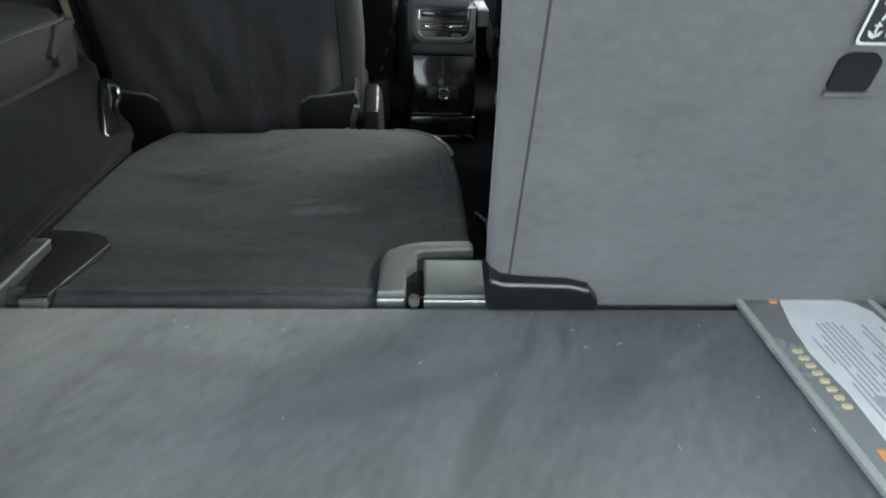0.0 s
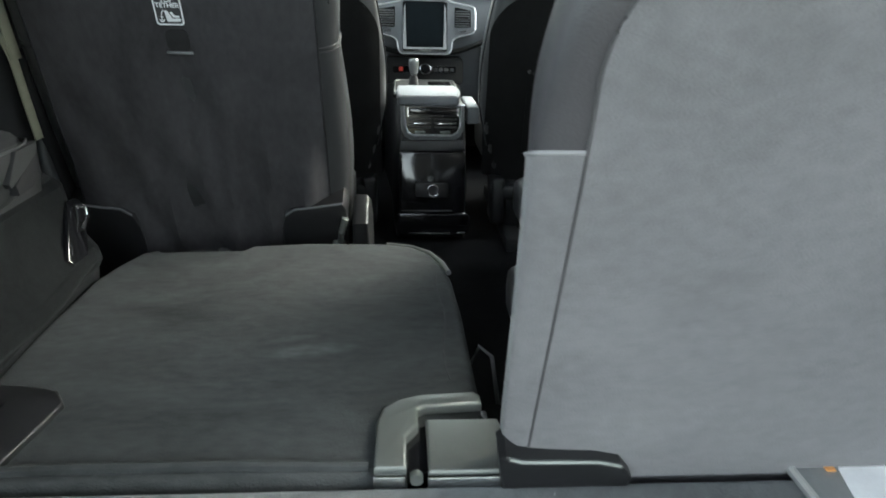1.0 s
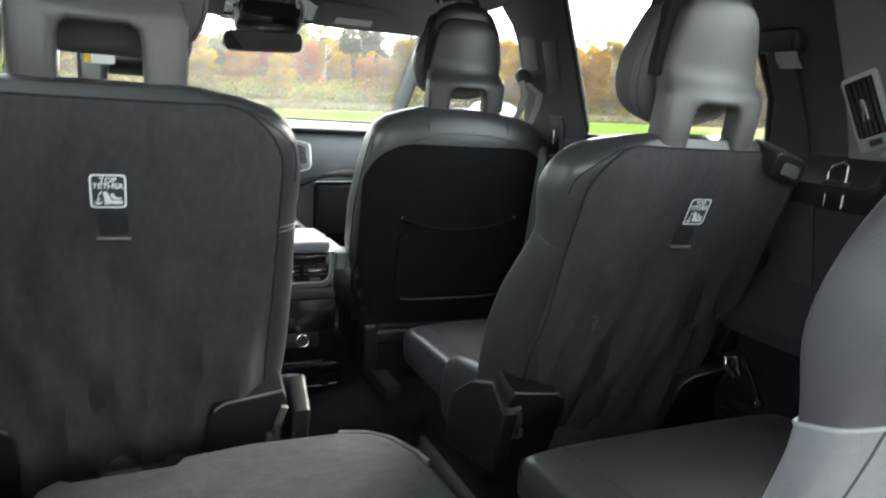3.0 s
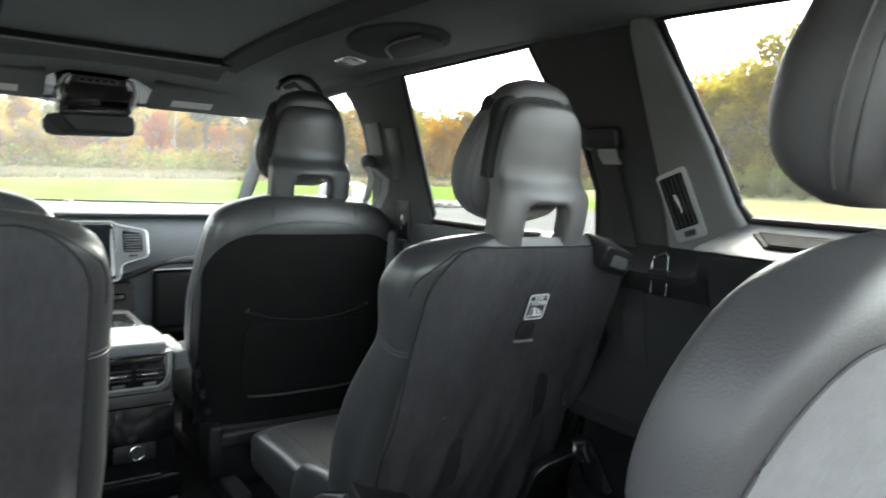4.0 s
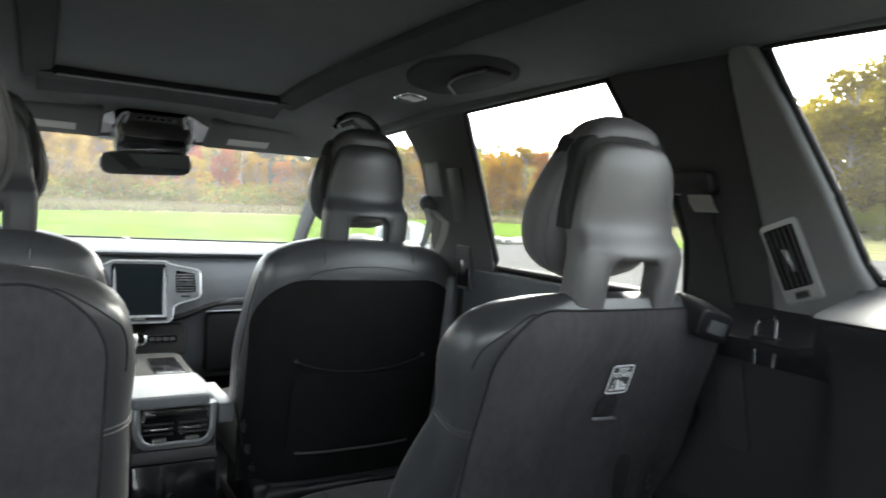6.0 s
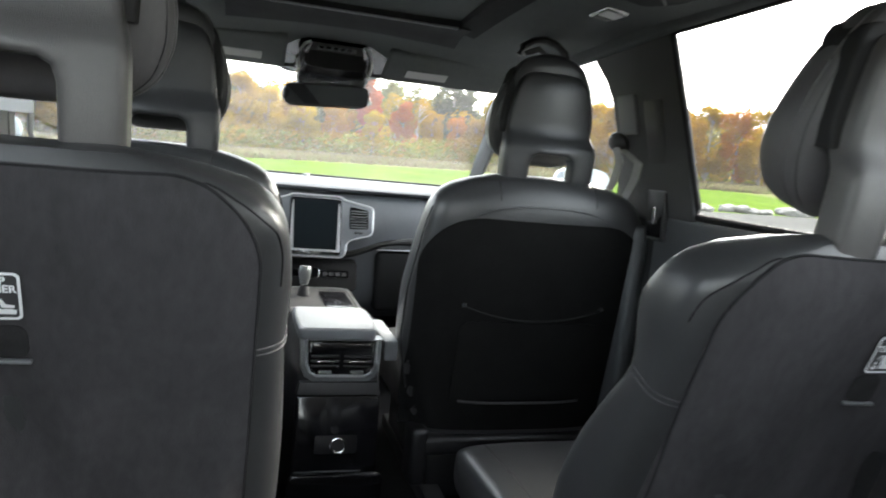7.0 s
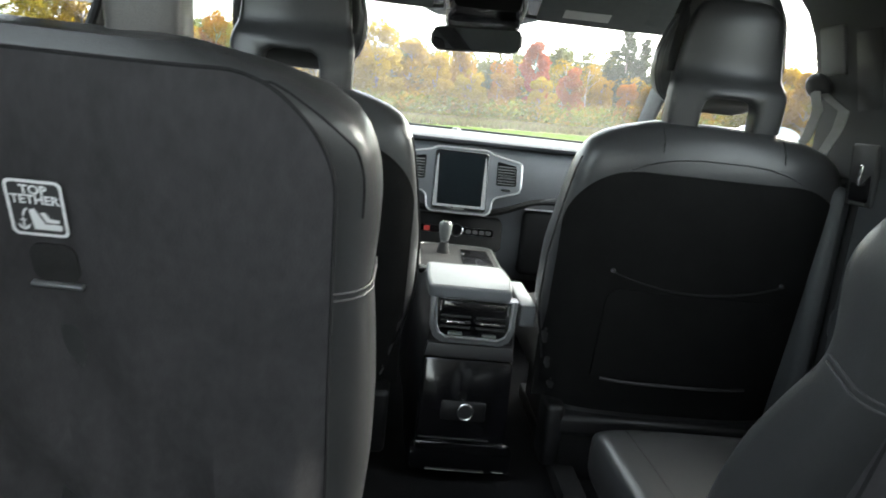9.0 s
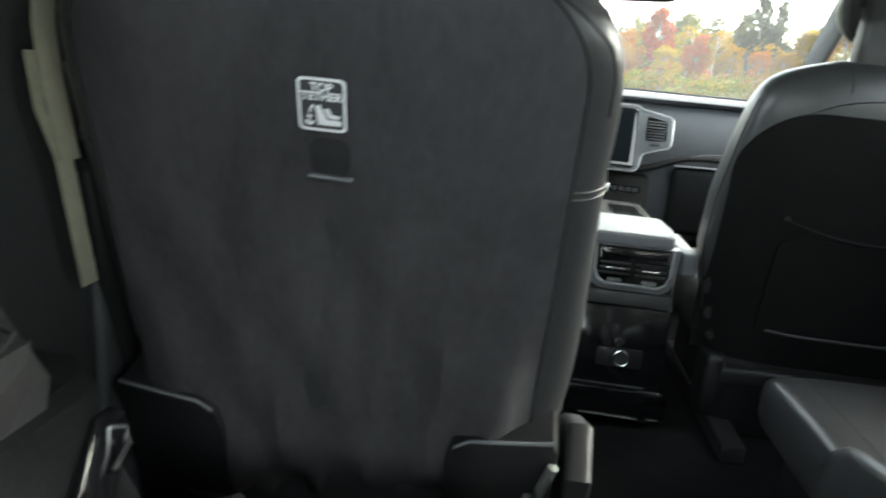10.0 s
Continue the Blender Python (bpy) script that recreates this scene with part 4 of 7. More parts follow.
# side lining of the luggage space
for s_, side in ((1, "right"), (-1, "left")):
    lining = thing("side_lining", (s_ * 0.62, 0.6, 0.80), "carpeted lining with a plastic ledge at the luggage space", "side lining", "luggage linings")
    rings = []
    for k in range(49):
        y = 0.10 + 1.135 * k / 48
        arch = 0.018 * math.exp(-((y - 0.75) / 0.33) ** 2)
        end = max(0.0, (y - 1.195) / 0.04) ** 2 * 0.03
        prof = [(0.705, 0.74), (0.566 - arch + end, 0.74), (0.560 - arch + end, 0.80), (0.552 - arch + end, 0.815), (0.556 - arch + end, 0.835), (0.578 + end, 0.87), (0.588 + end, 0.92), (0.590 + end, 0.935), (0.602 + end, 0.945), (0.705, 0.945)]
        rings.append([(s_ * a, y, b) for a, b in prof])
    part("carpet_panel", loft(bmesh.new(), rings), shaded_lining, lining)
    part("carpet_fold", tube(bmesh.new(), [(s_ * (0.560 - 0.018 * math.exp(-((y - 0.75) / 0.33) ** 2) + 0.003 * math.sin(23 * y)), y, 0.826 + 0.003 * math.sin(17 * y)) for y in np.linspace(0.12, 1.19, 40)], 0.013, 10), shaded_lining, lining, "rolled edge of the carpet lining")
    rings = []
    for k in range(41):
        y = 0.10 + (1.19 if s_ > 0 else 1.05) * k / 40
        prof = [(0.705, 0.942), (0.594, 0.942), (0.590, 0.970), (0.600, 1.06), (0.612, 1.18), (0.590, 1.245), (0.566, 1.262), (0.562, 1.274), (0.575, 1.281), (0.655, 1.302), (0.675, 1.318), (0.705, 1.318)]
        if y > 0.99:
            q = min(1.0, (y - 0.99) / 0.04)
            prof = [(a, b if b < 1.2 else b - 0.05 * q) for a, b in prof]
            prof = [(a + (0.055 * q if 1.05 < b < 1.28 and a < 0.62 else 0.0), b) for a, b in prof]
        rings.append([(s_ * a, y, b) for a, b in prof])
    part("ledge", loft(bmesh.new(), rings), panel_black, lining, "charcoal plastic upper panel")
    # pale top of the ledge with its loudspeaker grille
    rings = [[(s_ * a, y, b) for a, b in [(0.563, 1.278), (0.572, 1.2835), (0.655, 1.305), (0.676, 1.322), (0.676, 1.316), (0.60, 1.280)]] for y in np.linspace(0.10, 1.0, 24)]
    top = part("ledge_top", loft(bmesh.new(), rings), ledge_grey, lining, "pale grey plastic ledge under the glass")
    bm = bmesh.new()

    def gr(a, y, d):
        return Vector((s_ * (0.592 + a), y, 1.2905 + a * 0.26 + d))
    prism(bm, [(0.0, 0.36), (0.055, 0.40), (0.055, 0.955), (0.0, 0.905)], gr, -0.001, 0.003)
    grille = part("speaker_grille", bm, seat_shell, top, "black slotted loudspeaker grille")
    for k in range(7):
        a = 0.003 + k * 0.0082
        part("slat", prism(bmesh.new(), [(a, 0.36 + a * 0.7), (a + 0.004, 0.36 + a * 0.7), (a + 0.0035, 0.902 + a * 0.85), (a, 0.898 + a * 0.85)], gr, 0.002, 0.006), seat_shell, grille)
    # release lever in its dark oval recess
    def lf(y, z, d):
        return Vector((s_ * (float(np.interp(z, (0.815, 0.835, 0.87, 0.92, 0.955), (0.548, 0.552, 0.574, 0.586, 0.592))) - d), y, z))
    rec = part("lever_recess", prism(bmesh.new(), [(1.182, 0.905), (1.191, 0.913), (1.216, 0.912), (1.226, 0.902), (1.222, 0.890), (1.172, 0.845), (1.160, 0.840), (1.120, 0.842), (1.113, 0.850)], lf, -0.004, 0.004, 0.002), gloss_black, lining, "black slanting recess")
    bm = bmesh.new()
    tube(bm, [lf(1.183, 0.901, 0.005), lf(1.160, 0.880, 0.006), lf(1.128, 0.853, 0.005)], 0.0014, 6)
    tube(bm, [lf(1.196, 0.905, 0.008), lf(1.212, 0.899, 0.012), lf(1.210, 0.886, 0.013), lf(1.184, 0.873, 0.010)], 0.0032, 8)
    tube(bm, [lf(1.196, 0.905, 0.008), lf(1.186, 0.886, 0.008), lf(1.166, 0.868, 0.006)], 0.0020, 8)
    part("lever", bm, chrome, rec, "small bright lever")

# armrest with cup holder beside the folded seat
tray = thing("cup_holder_armrest", (-0.60, 1.03, 0.95), "dark plastic armrest with a cup holder at the side", "armrest")
rings = []
for k in range(19):
    y = 0.72 + 0.372 * k / 18
    e = 1 - max(0.0, (y - 1.04) / 0.052) ** 3 * 0.12
    rings.append([(-0.70 + 0.140 * e * a, y, b) for a, b in ((0, 0.946), (0.78, 0.950), (0.90, 0.966), (0.96, 0.990), (0.985, 1.014), (0.97, 1.030), (0.90, 1.037), (0.62, 1.044), (0.0, 1.050))])
part("tray", loft(bmesh.new(), rings), panel_black, tray)
part("top_edge", tube(bmesh.new(), [(-0.562, y, 1.026) for y in np.linspace(0.80, 1.05, 8)] + [(-0.564, 1.075, 1.027), (-0.572, 1.094, 1.028), (-0.595, 1.102, 1.028)], 0.0018, 8), plastic, tray, "raised upper edge")
part("end_face", prism(bmesh.new(), [(1.040, 1.024), (1.092, 1.026), (1.086, 1.012), (1.048, 0.996), (1.016, 0.984), (1.012, 0.990)], lambda a, b, d: Vector((-0.5605 + d, a, b)), -0.006, 0.003, 0.001), panel_black, tray, "flat end of the armrest")
# proud dark block, its colour standing for the shade inside the slot
part("finger_slot", prism(bmesh.new(), [(1.050, 0.994), (1.086, 1.010), (1.092, 0.992), (1.070, 0.972), (1.034, 0.970), (1.030, 0.984)], lambda a, b, d: Vector((-0.563 + d, a, b)), -0.02, 0.003, 0.001), recess_cloth, tray, "black finger slot")
part("cup_rim", ring(bmesh.new(), (-0.645, 0.945, 1.050), (0, 0, 1), 0.036, 0.004), plastic_grey, tray)
part("cup_well", disc(bmesh.new(), (-0.645, 0.945, 1.0465), (0, 0, 1), 0.034, 0.034, 0.002), gloss_black, tray)


# ---- seats ----
def second_row(cx, y, side, low=0.0):
    """A single rear seat with a fabric-covered back; side is +1 where its door is on the right."""
    seat = thing("passenger_seat", (cx, y + 0.15, FLOOR_Z), "black leather single rear seat with a dark fabric back", "car seat", "second row seats")
    fr = SeatFrame(cx, y, 0.85, 20)
    rows = [(-0.20, 0.210, 0.0, 0.12), (-0.05, 0.246, 0.0, 0.155), (0.05, 0.252, 0.0, 0.16), (0.13, 0.251, 0.0, 0.148), (0.21, 0.247, 0.0, 0.124), (0.268, 0.243, 0.0, 0.106), (0.288, 0.2405, 0.0, 0.101), (0.308, 0.243, 0.0, 0.112), (0.36, 0.245, 0.0, 0.130),
            (0.415, 0.234, 0.002, 0.106), (0.442, 0.214, 0.006, 0.092), (0.460, 0.184, 0.012, 0.074), (0.469, 0.150, 0.020, 0.060), (0.473, 0.11, 0.028, 0.048)]
    sink, wide = (0.022, 0.940) if side > 0 else (0.0, 1.0)      # the waist lies lower on the narrower seat
    rows = [(v - sink * max(0.0, 1 - abs(v - 0.288) / 0.12), a * wide, b, c) for v, a, b, c in rows]
    if side > 0:
        rows = [(v, a + 0.013 * max(0.0, 1 - abs(v - 0.385) / 0.07), b, c) for v, a, b, c in rows]
    rows = [(v - low * max(0.0, (v - 0.30) / 0.17), a, b, c) for v, a, b, c in rows]
    sb = SeatBack(fr, rows, 4.0, 0.019, 2.0 + cx)
    part("backrest", sb.mesh(), leather, seat)
    bm, half = sb.panel(0.212 if side < 0 else 0.204, -0.17, 0.462 - low, 0.085, 0.0035)
    part("back_cover", bm, carpet_dark, seat, "dark brushed fabric cover")
    part("piping", sb.cord(half, -0.1, 0.462 - low, 0.0035, 0.0016), recess_cloth, seat)
    part("seam", sb.cord(lambda v: half(v) + 0.020 * min(1.0, max(0.0, (0.462 - low - v) / 0.05)), -0.05, 0.455 - low, 0.0004, 0.0010, lo_l=0.352, lo_r=0.352), recess_cloth, seat)
    st = 0.288 - sink
    for s_ in (-1, 1):
        hw, w0, w1 = sb.at(st)
        pts = [sb.rear(s_ * u, st, 0.0015) for u in np.linspace(0.213 * wide, hw - 0.002, 8)]
        pts += [fr(s_ * (hw + 0.0003), st, w) for w in (0.035, 0.055, 0.07)]
        for d in (-0.0035, 0.0035):
            part("stitching", tube(bmesh.new(), [p + fr.up * d for p in pts], 0.0013, 6), leather_soft, seat)
    tether_label(seat, sb, 0.004 if side < 0 else 0.002, 0.354 if side < 0 else 0.345, 0.040, 0.045)
    tether_loop(seat, sb, 0.008 if side < 0 else -0.004, 0.304 if side < 0 else 0.298, 0.034, 0.040)
    h_ = headrest(seat, fr, -0.002 if side > 0 else 0.0, 0.458 - low if side > 0 else 0.468, 0.010 if side > 0 else 0.036, 7, 0.83 if side > 0 else 0.86, pad_low=0.016, pad_w=1.02 if side > 0 else 1.14, ahead_by=0.020)
    # lower hinge covers, black, with a pale upper lip
    for s_ in (-1, 1):
        out = [(s_ * a, b) for a, b in ((0.125, -0.20), (0.125, -0.038), (0.132, -0.012), (0.150, 0.001), (0.236, 0.015), (0.243, 0.002), (0.243, -0.20))]
        if s_ < 0:
            out = out[::-1]
        cov = part("hinge_cover", prism(bmesh.new(), out, lambda a, b, d: fr(a, b, d), 0.035, -0.026, 0.003), plastic_black, seat, "black plastic hinge cover")
        part("lip", tube(bmesh.new(), [fr(s_ * a, b + 0.001, -0.025) for a, b in ((0.134, -0.011), (0.150, 0.002), (0.19, 0.008), (0.236, 0.016))], 0.0024, 6), plastic_grey, cov)
    # cushion, frame and buckle
    cushion(seat, cx - 0.245 * wide + 0.02, cx + 0.245 * wide - 0.02, y + 0.03, y + 0.59, 0.665, 0.785, leather)
    part("seat_base", box(cx - 0.18, cx + 0.18, y + 0.02, y + 0.50, FLOOR_Z, 0.68, 0.02), plastic_black, seat)
    for s_ in (-1, 1):
        part("rail", box(cx + s_ * 0.17 - 0.025, cx + s_ * 0.17 + 0.025, y - 0.20, y + 0.46, FLOOR_Z, FLOOR_Z + 0.035, 0.006), plastic_grey, seat, "grey seat rail")
    inner = -side
    bm = bmesh.new()
    prism(bm, [(y + 0.0, 0.70), (y + 0.20, 0.66), (y + 0.17, 0.78), (y + 0.10, 0.83), (y + 0.02, 0.86), (y - 0.03, 0.82)], lambda a, b, d: Vector((cx + inner * (0.252 * wide - 0.012 * (side > 0) + d), a, b)), 0.0, 0.03, 0.008, 3)
    hinge = part("recliner_cover", bm, plastic_black, seat, "black recliner cover")
    lever = bmesh.new()
    tube(lever, [fr(inner * 0.228 * wide, -0.070, -0.030), fr(inner * 0.232 * wide, -0.040, -0.034), fr(inner * 0.240 * wide, -0.012, -0.030)], 0.0065, 8)
    rbox(lever, -0.012, 0.012, -0.006, 0.006, -0.009, 0.009, 0.004, 2, m=Matrix.Translation(fr(inner * 0.226 * wide, -0.074, -0.030)))
    part("release_handle", lever, steel, hinge, "short grey release lever")
    if side > 0:
        rings = []
        for k in range(13):
            f = k / 12
            yy, e = y + 0.015 + 0.30 * f, math.sqrt(max(0.04, 1 - (2 * f - 1) ** 4))
            rings.append([(cx + inner * (0.222 * wide + 0.022 * e * math.cos(q)), yy, 0.775 - 0.05 * f + 0.085 * e * math.sin(q)) for q in np.linspace(0, 2 * math.pi, 20, endpoint=False)])
        part("side_bolster", loft(bmesh.new(), rings), leather, seat, "padded leather edge of the cushion")
    top, bx, by = (0.762, 0.176, y + 0.268) if side > 0 else (0.775, 0.25, y + 0.10)
    bk = part("buckle", box(cx + inner * bx, cx + inner * (bx + 0.026), by, by + 0.04, 0.66, top, 0.006, 3), plastic_black, seat)
    part("button", box(cx + inner * (bx + 0.002), cx + inner * (bx + 0.024), by + 0.008, by + 0.032, top - 0.003, top + 0.003, 0.002), red_button, bk, "red release button")
    # made-up black filler, put here to keep the gap beside the seat dark
    part("side_shield", prism(bmesh.new(), [(-0.18, 0.01), (0.10, 0.012), (0.24, 0.03), (0.26, 0.06), (0.22, 0.10), (0.0, 0.13), (-0.18, 0.13)], lambda a, b, d: fr(side * (0.246 * wide + d), a, b), 0.0, 0.034, 0.008, 3), matte_black, seat, "black filler darkening the gap beside the seat")
    return seat, fr, sb, h_


left2, fr2l, sb2l, hr2l = second_row(-0.430, 1.388, -1)
right2, fr2r, sb2r, hr2r = second_row(0.398, 1.283, 1, 0.022)

# shoulder belt guide on the right seat
bm = bmesh.new()
prism(bm, rounded(-0.038, 0.036, -0.022, 0.022, 0.010), lambda a, b, d: fr2r(0.146 + a, 0.424 + b - a * 0.25, 0.0 - d), -0.045, 0.014, 0.005, 3)
gd = part("belt_guide", bm, plastic_black, right2, "black belt guide on the shoulder")
part("slot", prism(bmesh.new(), rounded(-0.020, 0.022, -0.010, 0.010, 0.005), lambda a, b, d: fr2r(0.146 + a, 0.424 + b - a * 0.25, -0.0145 - d), 0.0, 0.0015), plastic_grey, gd)
# warning sticker on the left headrest foot
def hf(a, b, d):
    return Vector((-0.430 + a, fr2l(0, 0.468, 0.036).y + 0.062 + d, fr2l(0, 0.468, 0.036).z + b))
st = part("sticker", prism(bmesh.new(), rounded(-0.020, 0.014, 0.028, 0.039, 0.002), hf, 0.0, 0.0012), white_print, hr2l, "white and yellow sticker")
part("stripe", prism(bmesh.new(), rounded(-0.020, -0.012, 0.028, 0.039, 0.002), hf, -0.001, 0.0), yellow_print, st)


def third_row_right():
    seat = thing("third_row_seat", (0.258, 0.80, LOAD_Z - 0.2), "upright third-row seat with a grey carpeted back and leather shoulders", "car seat", "third row seats")
    fr = SeatFrame(0.272, 0.704, LOAD_Z, 18.6)
    sb = SeatBack(fr, [(-0.02, 0.268, 0.0, 0.036), (0.06, 0.273, 0.0, 0.037), (0.22, 0.277, 0.0, 0.039), (0.30, 0.280, 0.0, 0.042), (0.335, 0.281, 0.0, 0.047), (0.362, 0.280, 0.0, 0.074), (0.39, 0.276, 0.0, 0.089), (0.44, 0.266, 0.001, 0.094), (0.485, 0.243, 0.007, 0.095), (0.514, 0.212, 0.014, 0.094), (0.533, 0.172, 0.024, 0.09), (0.543, 0.13, 0.034, 0.084), (0.549, 0.09, 0.045, 0.076)], 5.0)
    part("backrest", sb.mesh(), leather_soft, seat)
    bm, half = sb.panel(0.250, 0.0, 0.499, 0.105, 0.0014)
    part("back_cover", bm, carpet, seat, "grey carpet cover on the seat back")
    part("piping", sb.cord(half, 0.005, 0.499, 0.0008, 0.0014), seam_grey, seat)
    # carpeted side strips below the stitched leather shoulder
    for s_ in (-1, 1):
        rows = [sb.flank(s_, 0.246, v, 0.0012, 1.9) for v in np.linspace(0.0, 0.351, 16)]
        part("side_strip", loft(bmesh.new(), [q + [fr(s_ * 0.244, v, 0.03)] for q, v in zip(rows, np.linspace(0.0, 0.351, 16))]), carpet, seat, "grey carpet strip along the edge")
        part("stitching", tube(bmesh.new(), sb.flank(s_, 0.250, 0.353, 0.0010, 1.9), 0.0017, 6), cord_grey, seat, "pale cord across the shoulder")
    tether_label(seat, sb, 0.009, 0.345, 0.052, 0.056)
    tether_loop(seat, sb, -0.0024, 0.2885, 0.034, 0.040, 0.003)
    headrest(seat, fr, 0.062, 0.548, 0.032, 6, 1.0, pad_low=0.03, stem=0.66, pad_w=0.92)
    cushion(seat, 0.052, 0.525, 0.73, 1.075, 0.785, 0.878, leather)
    part("seat_base", box(0.115, 0.515, 0.72, 1.05, FLOOR_Z + 0.1, 0.80, 0.02, 3), plastic_black, seat)
    # grey hinge at the inner foot with a black lip
    bm = bmesh.new()
    prism(bm, [(0.0, 0.0), (0.118, 0.0), (0.118, 0.012), (0.104, 0.030), (0.080, 0.036), (0.012, 0.038), (0.0, 0.046), (-0.006, 0.040)], lambda a, b, d: fr(a - 0.272, b * 1.12 + 0.003, d), 0.02, -0.014, 0.004, 3)
    lip = part("hinge_lip", bm, plastic_black, seat, "curved black hinge cover")
    # paler cord that draws the highlight along the lip
    part("lip_edge", tube(bmesh.new(), [fr(a - 0.272, b * 1.12 + 0.003, -0.0135) for a, b in ((0.002, 0.043), (0.014, 0.0385), (0.050, 0.0375), (0.082, 0.0365), (0.104, 0.030))], 0.0022, 6), steel, lip)
    return seat


third_row_right()

# folded third-row seat on the left
fold = thing("third_row_seat", (-0.29, 1.0, LOAD_Z - 0.3), "third-row seat folded flat, its carpeted back coloured darker for shade", "car seat", "third row seats")
outline = [(-0.545, 0.706), (-0.118, 0.706), (-0.006, 0.74), (-0.003, 0.86), (-0.006, 1.05), (-0.012, 1.165), (-0.020, 1.215), (-0.040, 1.268), (-0.070, 1.300), (-0.115, 1.315), (-0.25, 1.318), (-0.345, 1.305), (-0.358, 1.285), (-0.480, 1.278), (-0.495, 1.290), (-0.520, 1.270), (-0.540, 1.215), (-0.552, 1.16), (-0.556, 1.00), (-0.550, 0.88)]
bm = prism(bmesh.new(), outline, lambda a, b, d: Vector((a, b, d)), LOAD_Z - 0.11, LOAD_Z + 0.002, 0.016, 4)
part("folded_back", bm, carpet_shaded, fold)
part("front_hem", tube(bmesh.new(), [(-0.545, 0.722, LOAD_Z + 0.001), (-0.40, 0.724, LOAD_Z + 0.003), (-0.25, 0.724, LOAD_Z + 0.003), (-0.122, 0.722, LOAD_Z + 0.001)], 0.006, 8), carpet_shaded, fold)
part("seam", tube(bmesh.new(), [(-0.035 - 0.004 * math.sin(k), 0.87 + 0.034 * k, LOAD_Z + 0.0015) for k in range(10)], 0.0014, 6), carpet_dark, fold)
part("edge_trim", tube(bmesh.new(), [(-0.115, 1.316, LOAD_Z - 0.004), (-0.075, 1.303, LOAD_Z - 0.003), (-0.044, 1.272, LOAD_Z - 0.002), (-0.024, 1.222, LOAD_Z - 0.001), (-0.016, 1.185, LOAD_Z - 0.001)], 0.0045, 8), steel, fold, "pale rubbed edge")
part("latch", box(-0.448, -0.398, 1.278, 1.292, LOAD_Z - 0.014, LOAD_Z - 0.002, 0.003), chrome, fold, "bright latch bar")
part("cushion_below", box(-0.52, -0.02, 0.74, 1.26, 0.56, 0.685, 0.03, 3), leather, fold)
part("far_edge", tube(bmesh.new(), [(0.0, 0.985, LOAD_Z - 0.05), (0.012, 0.985, LOAD_Z - 0.02), (0.028, 0.975, LOAD_Z - 0.03), (0.034, 0.94, LOAD_Z - 0.08)], 0.003, 6), plastic_grey, fold)

# seat hinges between the folded and the upright seat
bm = bmesh.new()
arc = [(-0.116, 0.706), (-0.116, 0.778), (-0.110, 0.800), (-0.094, 0.815), (-0.07, 0.824), (-0.012, 0.828), (-0.006, 0.822), (-0.006, 0.806), (-0.066, 0.802), (-0.074, 0.796), (-0.074, 0.770), (-0.086, 0.752), (-0.086, 0.706)]
prism(bm, arc, lambda a, b, d: Vector((a, b, d)), LOAD_Z - 0.02, LOAD_Z + 0.014, 0.004, 3)
hinge = part("inner_hinge", bm, steel, fold, "grey painted steel hinge")
bm = bmesh.new()
prism(bm, [(-0.066, 0.702), (0.062, 0.702), (0.062, 0.716), (0.022, 0.73), (0.012, 0.75), (0.008, 0.782), (-0.066, 0.782)], lambda a, b, d: Vector((a, b, d)), LOAD_Z - 0.03, LOAD_Z + 0.012, 0.004, 3)
part("right_plate", bm, steel, hinge)
part("gap", box(-0.088, 0.0, 0.712, 0.808, LOAD_Z - 0.04, LOAD_Z + 0.003, 0.002), gloss_black, hinge)
part("front_strip", box(-0.067, 0.064, 0.696, 0.703, LOAD_Z - 0.004, LOAD_Z + 0.008, 0.002), chrome, hinge, "bright front edge")
part("front_strip", box(-0.117, -0.087, 0.698, 0.705, LOAD_Z - 0.004, LOAD_Z + 0.008, 0.002), chrome, hinge)
part("bolt", disc(bmesh.new(), (-0.077, 0.706, LOAD_Z + 0.004), (0, -1, 0), 0.006, 0.006, 0.008, 14), steel, hinge)

bm = bmesh.new()
prism(bm, [(-0.545, 0.86), (-0.50, 0.860), (-0.460, 0.848), (-0.444, 0.825), (-0.448, 0.79), (-0.462, 0.704), (-0.488, 0.704), (-0.500, 0.76), (-0.505, 0.825), (-0.545, 0.825)], lambda a, b, d: Vector((a, b, d)), LOAD_Z - 0.03, LOAD_Z + 0.009, 0.003, 3)
hinge = part("outer_hinge", bm, plastic_black, fold, "black plastic hinge cover")
part("plate", box(-0.580, -0.512, 0.700, 0.822, LOAD_Z - 0.03, LOAD_Z + 0.014, 0.004, 3), plastic, hinge)
part("plate_edge", tube(bmesh.new(), [(-0.578, 0.822, LOAD_Z + 0.013), (-0.514, 0.821, LOAD_Z + 0.013), (-0.514, 0.702, LOAD_Z + 0.013)], 0.0025, 6), plastic_grey, hinge)
part("front_strip", box(-0.490, -0.462, 0.696, 0.704, LOAD_Z - 0.004, LOAD_Z + 0.006, 0.002), steel, hinge)
part("front_strip", box(-0.582, -0.512, 0.694, 0.702, LOAD_Z - 0.004, LOAD_Z + 0.008, 0.002), plastic_grey, hinge)


